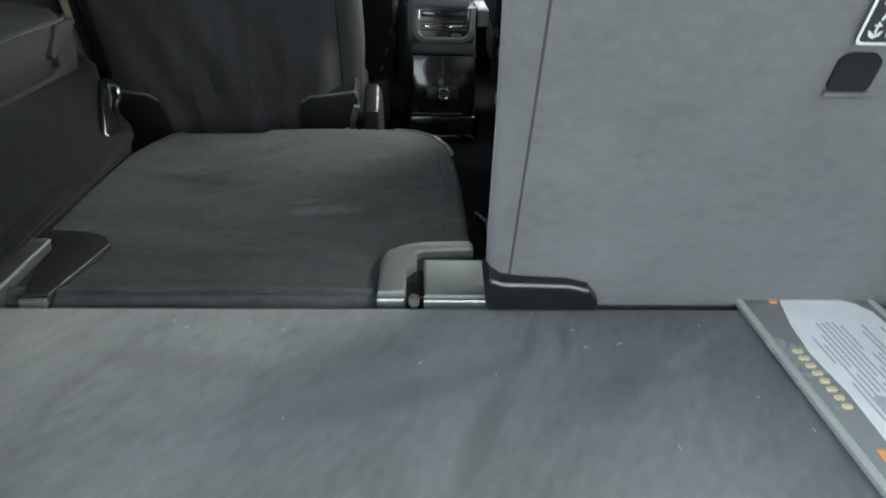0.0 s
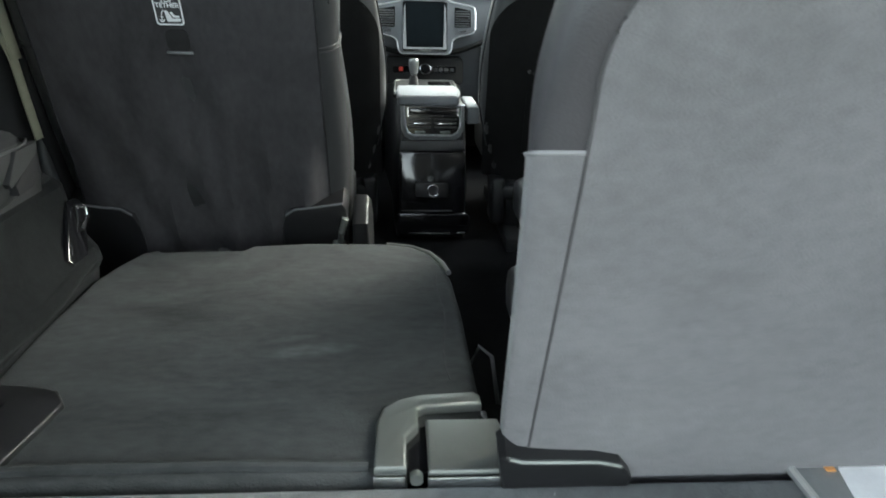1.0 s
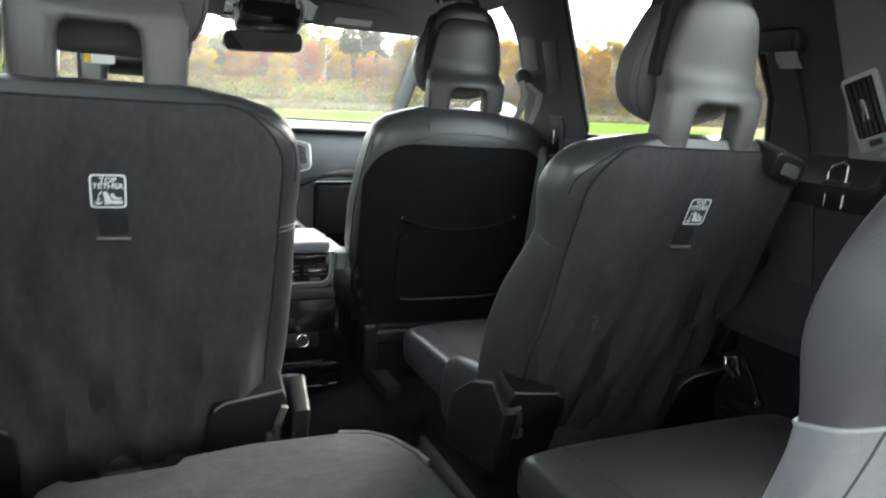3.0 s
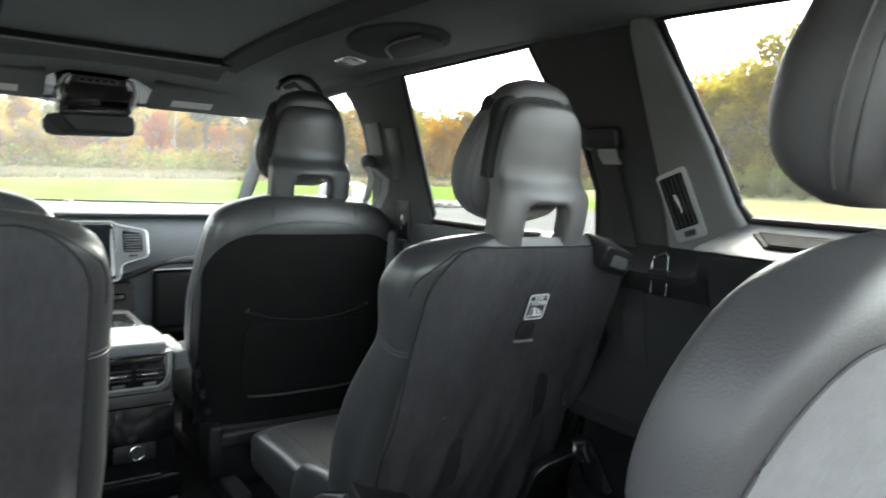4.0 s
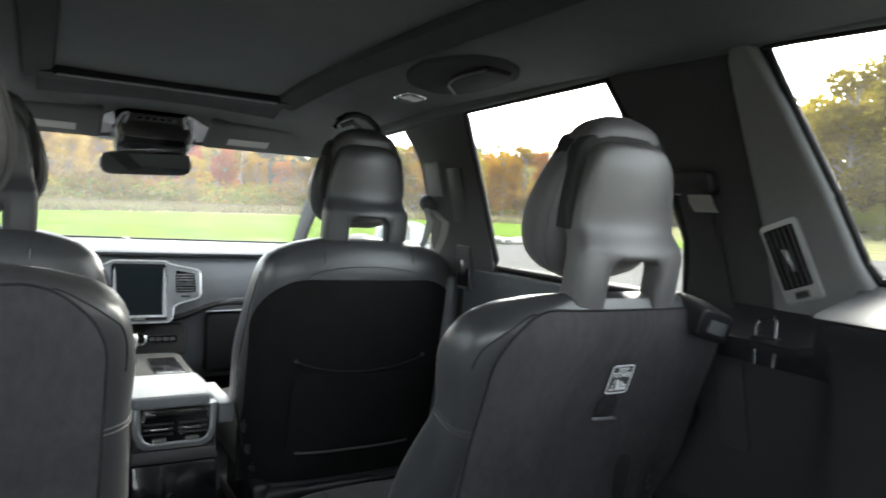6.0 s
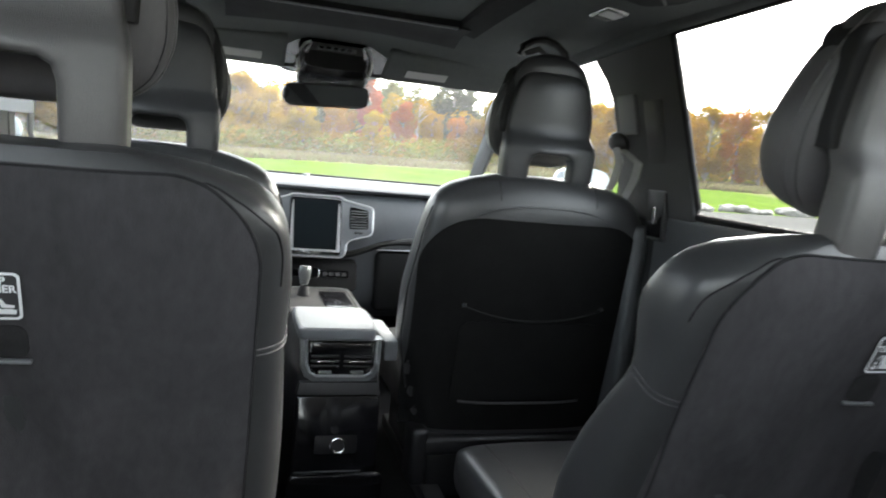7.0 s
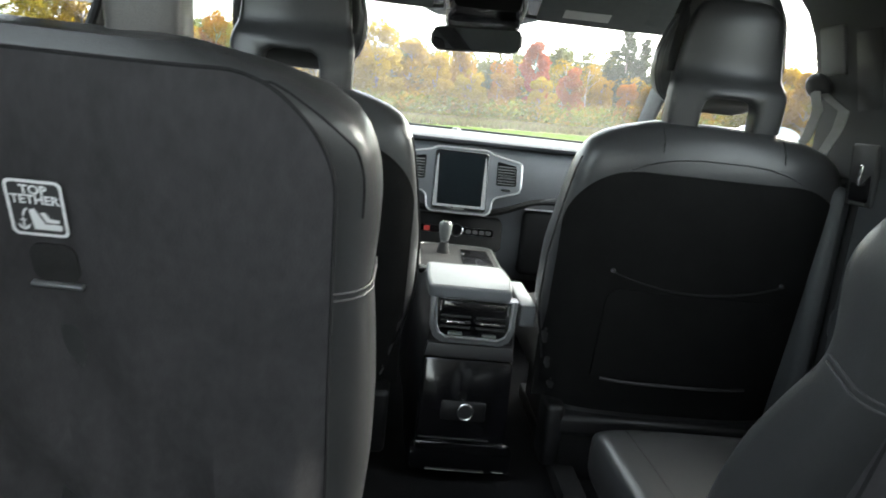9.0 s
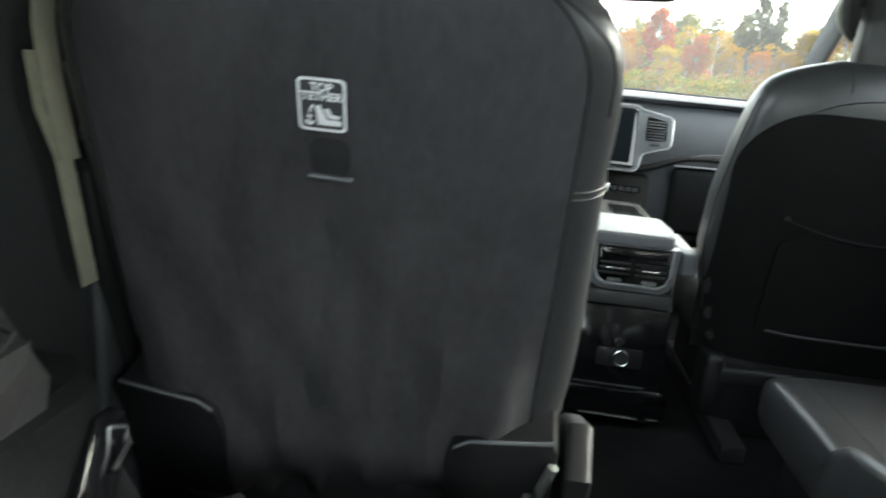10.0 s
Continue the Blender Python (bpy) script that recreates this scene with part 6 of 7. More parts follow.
for s_ in (-1, 1):
    vis = thing("sun_visor", (s_ * 0.34, 2.66, 1.60), "charcoal cloth sun visor with a pale label", "sun visor", "sun visors")
    vm = Matrix.Translation((s_ * 0.345, 2.64, 1.578)) @ Matrix.Rotation(radians(-26), 4, "X")
    part("panel", rbox(bmesh.new(), -0.205, 0.205, -0.07, 0.075, -0.011, 0.011, 0.009, 3, m=vm), headliner, vis)
    part("label", rbox(bmesh.new(), -s_ * 0.078 - 0.062, -s_ * 0.078 + 0.062, 0.004, 0.040, -0.0128, -0.011, 0.0005, 1, m=vm), label_grey, vis, "pale grey printed label")
    bm = bmesh.new()
    tube(bm, [vm @ Vector((-s_ * 0.20, 0.07, 0.0)), vm @ Vector((-s_ * 0.23, 0.07, 0.0)), vm @ Vector((-s_ * 0.24, 0.06, 0.03))], 0.006, 8)
    part("hinge_rod", bm, plastic, vis)
    # reading lamp above the rear door
    dl = thing("reading_lamp", (s_ * 0.37, 1.82, 1.625), "small clear reading lamp in the headliner", "lamp", "reading lamps")
    lm = Matrix.Translation((s_ * 0.450, 1.93, roof_z(0.45, 1.93) + 0.002)) @ Matrix.Rotation(radians(s_ * 8), 4, "Y")
    part("frame", rbox(bmesh.new(), -0.026, 0.026, -0.040, 0.040, -0.008, 0.006, 0.005, 3, m=lm), chrome, dl)
    part("lens", rbox(bmesh.new(), -0.020, 0.020, -0.033, 0.010, -0.0095, -0.004, 0.002, 2, m=lm), white_print, dl, "clear lamp lens")
    part("switch", rbox(bmesh.new(), -0.018, 0.018, 0.014, 0.032, -0.0095, -0.004, 0.002, 2, m=lm), plastic_black, dl)
    # folding grip
    gp = thing("grab_handle", (s_ * 0.47, 1.56, 1.62), "dark folding grab handle over the rear door", "handle", "grab handles")
    def gh(a, b, d):
        return Vector((s_ * a, b, roof_z(a, b) - d))
    hollow = [(0.352, 1.765), (0.340, 1.72), (0.334, 1.66), (0.343, 1.57), (0.360, 1.50), (0.392, 1.473), (0.442, 1.492), (0.482, 1.55), (0.50, 1.65), (0.50, 1.76), (0.46, 1.815), (0.385, 1.80)]
    # darker plate below the roof cloth, its colour standing for a shaded hollow
    part("recess", prism(bmesh.new(), soft(hollow, 0.02), gh, -0.012, 0.008, 0.004), frame_cloth, gp, "darker plate standing for the shaded handle recess")
    body = [(0.392, 1.525), (0.391, 1.597), (0.401, 1.66), (0.417, 1.695), (0.457, 1.74), (0.488, 1.70), (0.470, 1.56), (0.440, 1.515)]
    part("grip", prism(bmesh.new(), soft(body, 0.012), gh, 0.0, 0.014, 0.004, 3), panel_black, gp)
    part("grip_edge", tube(bmesh.new(), [gh(a, b, 0.014) for a, b in ((0.389, 1.522), (0.387, 1.56), (0.388, 1.597), (0.392, 1.635), (0.400, 1.665), (0.415, 1.695), (0.435, 1.718), (0.462, 1.748))], 0.0026, 8), plastic_grey, gp, "pale edge of the grip")
    # front grip above the passenger door, arched over its pale recess
    gp = thing("grab_handle", (s_ * 0.44, 2.25, 1.62), "black arched grab handle at the roof edge", "handle", "grab handles")
    part("grip", tube(bmesh.new(), [(s_ * 0.375, 2.21, 1.585), (s_ * 0.385, 2.21, 1.606), (s_ * 0.410, 2.21, 1.622), (s_ * 0.440, 2.21, 1.628), (s_ * 0.470, 2.21, 1.622), (s_ * 0.495, 2.21, 1.604), (s_ * 0.505, 2.21, 1.582)], 0.009, 8), plastic_black, gp)
    part("recess", prism(bmesh.new(), [(s_ * 0.400, 1.600), (s_ * 0.438, 1.618), (s_ * 0.470, 1.598), (s_ * 0.462, 1.588), (s_ * 0.438, 1.602), (s_ * 0.408, 1.590)], lambda a, b, d: Vector((a, 2.235 + d, b)), 0.0, 0.02, 0.002), plastic_grey, gp, "pale inner face")

    # pillar air vent beside the rear glass
    fside = on_side(s_, 0.014)
    pv = thing("pillar_vent", (s_ * 0.66, 1.12, 1.36), "grey-framed upright air vent in the pillar", "air vent", "pillar vents")

    def pf(a, b, d):
        return fside(1.0935 - a + b * 0.33, 1.342 + b + a * 0.36, d)
    part("frame", prism(bmesh.new(), rounded(-0.030, 0.030, -0.056, 0.056, 0.007), pf, -0.004, 0.014, 0.003), bright_trim, pv)
    part("core", prism(bmesh.new(), rounded(-0.024, 0.022, -0.036, 0.048, 0.003), pf, 0.008, 0.0148), gloss_black, pv)
    for k in range(5):
        a = -0.0185 + 0.0085 * k
        part("slat", prism(bmesh.new(), [(a, -0.034), (a + 0.003, -0.034), (a + 0.003, 0.046), (a, 0.046)], pf, 0.012, 0.0185), plastic, pv)
    part("tab", prism(bmesh.new(), rounded(-0.001, 0.008, -0.016, 0.016, 0.003), pf, 0.015, 0.028, 0.002), chrome, pv, "bright sliding tab")
    part("badge", prism(bmesh.new(), rounded(-0.010, 0.012, -0.051, -0.041, 0.002), pf, 0.013, 0.0155), steel, pv)
    for k in range(3):
        part("badge_bar", prism(bmesh.new(), rounded(-0.007 + 0.0062 * k, -0.003 + 0.0062 * k, -0.049, -0.043, 0.001), pf, 0.0155, 0.0163), plastic_black, pv)

    # rear belt: guide on the dark pillar, webbing down to the stowed tongue
    fb = on_side(s_, 0.010)
    belt = thing("seat_belt", (s_ * 0.62, 1.25, 1.20), ("dark" if s_ > 0 else "yellow-lit") + " seat belt hanging from the quarter pillar", "seat belt", "seat belts")
    bm = prism(bmesh.new(), rounded(1.215, 1.300, 1.435, 1.475, 0.012), fb, -0.002, 0.024, 0.006, 3)
    part("upper_guide", bm, plastic_black, belt, "black belt guide")
    wb = []
    # left belt carries the yellowish window light in its colour, right one stays dark
    runs = [[(1.250, 1.45, 0.026), (1.245, 1.41, 0.020), (1.232, 1.33, 0.014), (1.200, 1.22, 0.02), (1.15, 1.05, 0.045)]] if s_ > 0 else [
        [(1.252, 1.45, 0.026), (1.262, 1.32, 0.020), (1.276, 1.22, 0.016), (1.284, 1.172, 0.016), (1.304, 1.104, 0.016)], [(1.262, 1.20, 0.012), (1.274, 1.15, 0.010), (1.296, 1.104, 0.012)], [(1.300, 1.108, 0.012), (1.316, 1.04, 0.012), (1.332, 0.975, 0.012)]]
    for k, run in enumerate(runs):
        hw_ = 0.024 if s_ > 0 else (0.014, 0.006, 0.012)[k]
        wb = [[fb(y - hw_, z, d), fb(y + hw_, z, d), fb(y + hw_, z, d + 0.002), fb(y - hw_, z, d + 0.002)] for y, z, d in run]
        part("webbing", loft(bmesh.new(), wb), webbing if s_ > 0 else webbing_yellow_lit, belt)
    wl = [[fb(y - 0.022, z, d), fb(y + 0.022, z, d), fb(y + 0.022, z, d + 0.002), fb(y - 0.022, z, d + 0.002)] for y, z, d in ((1.232, 1.435, 0.030), (1.228, 1.422, 0.032), (1.222, 1.408, 0.029))]
    part("worn_fold", loft(bmesh.new(), wl), webbing_light, belt, "pale fold of the webbing")
    bm = bmesh.new()
    tube(bm, [fb(1.117, 1.190, 0.066), fb(1.119, 1.244, 0.064), fb(1.114, 1.254, 0.064), fb(1.094, 1.262, 0.064), fb(1.087, 1.256, 0.064), fb(1.086, 1.190, 0.066)], 0.0024, 8)
    part("tongue", bm, chrome, belt, "bright belt tongue")
    part("tongue_body", prism(bmesh.new(), rounded(1.080, 1.124, 1.215, 1.232, 0.004), fb, 0.030, 0.072, 0.004), plastic_black, belt)

    # front belt on the door pillar, its height adjuster and the pillar air vent
    fd = on_side(s_, 0.012)
    belt = thing("seat_belt", (s_ * 0.66, 2.15, 1.3), "seat belt with a rounded guide on the door pillar", "seat belt", "seat belts")
    part("adjuster_cover", prism(bmesh.new(), rounded(2.078, 2.156, 1.425, 1.515, 0.006), fd, -0.002, 0.006, 0.002), plastic_grey, belt, "grey adjuster cover")
    part("slide_cover", prism(bmesh.new(), rounded(1.975, 2.045, 1.27, 1.50, 0.006), fd, -0.002, 0.004, 0.002), plastic, belt)
    rings = []
    for k in range(9):
        t = k / 8
        r_ = 0.026 * math.sin(math.pi * (0.08 + 0.84 * t)) ** 0.6
        rings.append([fd(2.135 + r_ * 1.25 * math.cos(a), 1.402 + r_ * math.sin(a), 0.004 + 0.040 * t) for a in np.linspace(0, 2 * math.pi, 20, endpoint=False)])
    part("guide", loft(bmesh.new(), rings), plastic, belt, "rounded belt guide")
    for run in ([(2.120, 1.392, 0.040), (2.105, 1.356, 0.044), (2.150, 1.302, 0.044), (2.230, 1.235, 0.048), (2.330, 1.14, 0.050), (2.42, 0.95, 0.050)], [(2.110, 1.388, 0.030), (2.045, 1.356, 0.030), (2.066, 1.322, 0.030), (2.130, 1.26, 0.030), (2.20, 1.18, 0.026), (2.25, 1.05, 0.020)]):
        wb = [[fd(y - 0.017, z, d), fd(y + 0.017, z, d), fd(y + 0.017, z, d + 0.002), fd(y - 0.017, z, d + 0.002)] for y, z, d in run]
        part("webbing", loft(bmesh.new(), wb), webbing_light, belt, "pale belt webbing")
    pv = thing("pillar_vent", (s_ * 0.68, 2.02, 1.24), "small dark air vent in the door pillar", "air vent", "door pillar vents")
    part("frame", prism(bmesh.new(), rounded(1.975, 2.050, 1.185, 1.300, 0.006), fd, -0.002, 0.010, 0.003), plastic, pv)
    part("core", prism(bmesh.new(), rounded(1.984, 2.041, 1.194, 1.291, 0.004), fd, 0.006, 0.0108), gloss_black, pv)
    part("tab", prism(bmesh.new(), rounded(2.006, 2.014, 1.222, 1.262, 0.003), fd, 0.010, 0.020, 0.002), chrome, pv)
    part("lower_lip", prism(bmesh.new(), rounded(1.99, 2.035, 1.188, 1.192, 0.001), fd, 0.010, 0.012), steel, pv)

    # outside mirror
    om = thing("door_mirror", (s_ * 0.98, 2.98, 1.24), "pale painted door mirror outside the window", "door mirror", "door mirrors")
    cxm = s_ * 0.99
    rings = []
    for k in range(13):
        t = k / 12
        e = math.sqrt(max(0.03, 1 - (1 - t) ** 2.2)) if t < 0.999 else 1.0
        e = (0.35 + 0.65 * math.sin(math.pi / 2 * t))
        rings.append([(cxm + 0.115 * e * a, 3.11 - 0.13 * t, 1.265 + 0.075 * e * b) for a, b in [(math.copysign(abs(math.cos(q)) ** 0.6, math.cos(q)), math.copysign(abs(math.sin(q)) ** 0.6, math.sin(q))) for q in np.linspace(0, 2 * math.pi, 28, endpoint=False)]])
    part("housing", loft(bmesh.new(), rings), body_paint, om)
    mm = Matrix.Translation((cxm, 2.976, 1.265)) @ Matrix.Rotation(radians(s_ * 14), 4, "Z")
    part("glass", rbox(bmesh.new(), -0.10, 0.10, -0.004, 0.0, -0.062, 0.062, 0.002, 1, m=mm), mirror_glass, om, "mirror glass reflecting the sky")
    part("arm", box(min(s_ * 0.72, s_ * 0.90), max(s_ * 0.72, s_ * 0.90), 3.00, 3.08, 1.175, 1.215, 0.015, 3), plastic_black, om)

# ---- loose things on the luggage floor ----
card = thing("document_sleeve", (0.37, 0.55, LOAD_Z), "grey plastic sleeve with a printed white sheet", "document sleeve")


def tf(a, b, d):
    return Vector((a - 0.014, b + 0.004, LOAD_Z + 0.001 + d))


part("sleeve", prism(bmesh.new(), rounded(0.287, 0.441, 0.30, 0.718, 0.012), tf, 0.0, 0.006, 0.002), clear_grey, card)
part("rim", tube(bmesh.new(), [tf(a, b, 0.006) for a, b in rounded(0.291, 0.437, 0.304, 0.714, 0.010)], 0.0034, 6, True), label_grey, card, "raised pale grey rim")
part("orange_edge", tube(bmesh.new(), [tf(a, 0.7145, 0.0085) for a in np.linspace(0.298, 0.43, 8)], 0.0026, 6), orange_film, card, "orange edge")
part("sheet", prism(bmesh.new(), [(0.335, 0.694), (0.340, 0.699), (0.395, 0.699), (0.415, 0.690), (0.426, 0.672), (0.426, 0.32), (0.326, 0.32), (0.320, 0.46), (0.324, 0.54), (0.320, 0.60), (0.325, 0.65)], tf, 0.006, 0.0068), paper, card, "white printed sheet")
rg = random.Random(5)
for k in range(15):
    a = 0.334 + 0.0058 * k
    b0, b1 = 0.36 + rg.uniform(0, 0.05), 0.670 - rg.uniform(0, 0.06) - 0.0016 * k
    cut = rg.uniform(0.45, 0.58)
    for c0, c1 in ((b0, cut), (cut + rg.uniform(0.006, 0.03), b1)):
        part("printed_bar", prism(bmesh.new(), [(a, c0), (a + 0.0022, c0), (a + 0.0022, c1), (a, c1)], tf, 0.0068, 0.0072), print_grey, card)
for k in range(8):
    b = 0.600 - 0.0115 * k
    part("gold_bar", prism(bmesh.new(), rounded(0.304 + 0.0006 * k, 0.314 + 0.0004 * k, b, b + 0.0055, 0.002), tf, 0.006, 0.0075), gold_print, card)
part("gold_bar", prism(bmesh.new(), rounded(0.322, 0.331, 0.690, 0.697, 0.002), tf, 0.006, 0.0075), orange_film, card)
part("gold_bar", prism(bmesh.new(), rounded(0.306, 0.313, 0.440, 0.470, 0.002), tf, 0.006, 0.0072), orange_film, card)
part("stamp", prism(bmesh.new(), rounded(0.340, 0.356, 0.515, 0.535, 0.007), tf, 0.0072, 0.0076), print_grey, card)

# lint on the luggage carpet
lint = bmesh.new()
rl = random.Random(5)
for k in range(26):
    x, y = rl.uniform(-0.45, 0.27), rl.uniform(0.30, 0.68)
    a, q = rl.uniform(0, 6.28), rl.uniform(0.002, 0.006)
    tube(lint, [(x, y, LOAD_Z + 0.0012), (x + q * math.cos(a), y + q * math.sin(a), LOAD_Z + 0.0022)], 0.0004, 5)
single("carpet_lint", lint, label_grey, "pale specks of lint on the carpet", "lint", kind="stuff")

# ---- outdoors ----
SLOPE = 0.024      # the land rises gently to the right
bm = bmesh.new()
bmesh.ops.create_grid(bm, x_segments=60, y_segments=60, size=2500)
for q in bm.verts:
    q.co.z = -0.02 + SLOPE * q.co.x
single("ground", bm, grassland, "mown green field with dry meadow beyond", kind="structure")
bm = bmesh.new()
prism(bm, [(-60, -60), (25, -60), (26, 0), (26, 13), (24.6, 16.8), (20, 20.4), (12, 21.3), (0, 20.0), (-60, 17)], lambda a, b, d: Vector((a, b, d + SLOPE * a)), -0.015, 0.0)
single("road", bm, asphalt, "grey asphalt parking ground", kind="structure")


def at_bearing(az, dist):
    x = math.sin(radians(az)) * dist
    return Vector((x, math.cos(radians(az)) * dist, SLOPE * x))


def leaf_mesh(name, blobs, count, size, mat, seed, flat=0.0):
    """Many small bent leaf clumps scattered through soft blobs (x, y, z, rx, rz, weight)."""
    rg = np.random.default_rng(seed)
    w = np.array([b[5] for b in blobs], float)
    pick = rg.choice(len(blobs), count, p=w / w.sum())
    bl = np.array(blobs, float)[pick]
    d = rg.normal(size=(count, 3))
    d /= np.linalg.norm(d, axis=1)[:, None]
    rad = rg.uniform(0.35, 1.0, count) ** 0.5
    p = bl[:, :3] + d * rad[:, None] * np.stack([bl[:, 3], bl[:, 3], bl[:, 4]], 1)
    a = rg.normal(size=(count, 3))
    a[:, 2] *= 1 - flat
    a /= np.linalg.norm(a, axis=1)[:, None]
    b = np.cross(a, rg.normal(size=(count, 3)))
    b /= np.linalg.norm(b, axis=1)[:, None]
    sz = size * rg.uniform(0.5, 1.25, count)[:, None]
    mid = np.cross(a, b) * sz * 0.35
    vs = np.stack([p - a * sz, p - b * sz * 0.55 + mid, p + a * sz, p + b * sz * 0.55 + mid], 1).reshape(-1, 3)
    me = bpy.data.meshes.new(name)
    me.from_pydata(vs.tolist(), [], [(4 * k, 4 * k + 1, 4 * k + 2, 4 * k + 3) for k in range(count)])
    me.materials.append(mat)
    return me


def limb(bm, a, b, r0, r1, wob, rg, n=5):
    a, b = Vector(a), Vector(b)
    rings = []
    for k in range(n + 1):
        p = a.lerp(b, k / n) + Vector((rg.uniform(-wob, wob), rg.uniform(-wob, wob), 0)) * (0 if k in (0,) else 1)
        r = r0 + (r1 - r0) * k / n
        rings.append([p + Vector((r * math.cos(2 * math.pi * j / 6), r * math.sin(2 * math.pi * j / 6), 0)) for j in range(6)])
    loft(bm, rings)


def make_tree(name, label, mat, trunk_mat, seed, shape):
    """A tree one metre tall: trunk, limbs and a crown of leaf clumps."""
    rg = random.Random(seed)
    tr = thing(name, (0, 0, 0), label, "tree")
    bm = bmesh.new()
    limb(bm, (0, 0, -0.01), (rg.uniform(-0.02, 0.02), 0, 0.9 if shape != "bush" else 0.4), 0.018, 0.004, 0.008, rg, 8)
    blobs = []
    if shape == "pine":
        for k in range(19):
            h = 0.12 + 0.85 * k / 18
            r = (0.20 * (1 - h) + 0.035) * rg.uniform(0.8, 1.25)
            for j in range(5):
                a = rg.uniform(0, 6.28)
                limb(bm, (0, 0, h), (r * math.cos(a), r * math.sin(a), h + 0.01), 0.004, 0.001, 0.003, rg, 2)
                blobs.append((r * 0.62 * math.cos(a), r * 0.62 * math.sin(a), h, r * 0.60, 0.034, r))
        count, size = 6500, 0.017
    else:
        lo, hi, wid = {"round": (0.12, 0.92, 0.30), "tall": (0.10, 0.95, 0.19), "bush": (0.08, 0.85, 0.50), "thin": (0.3, 0.95, 0.22)}[shape]
        for k in range(38 if shape != "thin" else 18):
            h = rg.uniform(lo, hi)
            t = (h - lo) / (hi - lo)
            r = wid * (math.sin(math.pi * (0.12 + 0.80 * t)) ** 0.7) * rg.uniform(0.35, 1.0)
            a = rg.uniform(0, 6.28)
            limb(bm, (0, 0, max(0.05, h - 0.16)), (r * math.cos(a), r * math.sin(a), h), 0.007, 0.0015, 0.008, rg, 3)
            q = rg.uniform(0.06, 0.13) * (wid / 0.30) ** 0.5
            blobs.append((r * math.cos(a), r * math.sin(a), h, q, q * 0.85, q * q))
        count, size = (9000, 0.0165) if shape != "thin" else (2600, 0.010)
    part("trunk", bm, trunk_mat, tr)
    cr = new("crown", leaf_mesh("crown", blobs, count, size, mat, seed))
    cr.parent = tr
    return tr


kinds = {
    "yellow": ("yellow-leaved autumn tree at the field edge", leaf_yellow, bark, "round"),
    "gold": ("golden autumn tree beyond the meadow", leaf_gold, bark, "round"),
    "orange": ("orange autumn tree beyond the meadow", leaf_orange, bark, "round"),
    "red": ("tall red maple in autumn leaf", leaf_red, bark, "tall"),
    "red_low": ("rounded red maple in autumn leaf", leaf_red, bark, "round"),
    "green": ("broad green tree beyond the meadow", leaf_green, bark, "tall"),
    "olive": ("olive-yellow tree beside the road", leaf_olive, bark, "round"),
    "pine": ("tall dark pine above the wood", leaf_pine, bark, "pine"),
    "bare": ("pale half-bare birch at the wood edge", leaf_gold, bark_pale, "thin"),
    "bush": ("low green bush on the verge", leaf_bush, bark, "bush"),
}
stock = {}
planted = set()


def plant(kind, az, dist, el, width=1.0, turn=0.0, var=0):
    """Plants a tree on a bearing so tall that its top stands at an elevation."""
    label, lm, tm, shape = kinds[kind]
    key = (kind, var)
    height = dist * math.tan(radians(el)) + 1.35 - at_bearing(az, dist).z
    m = Matrix.Translation(at_bearing(az, dist)) @ Matrix.Rotation(turn, 4, "Z") @ Matrix.Diagonal((height * width, height * width, height, 1))
    if key not in stock:
        stock[key] = make_tree("bush" if kind == "bush" else "tree", label, lm, tm, 11 + 7 * len(stock), shape)
        stock[key].matrix_basis = m
        stock[key]["group"] = "field trees"
        return stock[key]
    base = stock[key]
    t = copy_thing(base, Matrix.Identity(4))
    t.matrix_basis = m
    return t


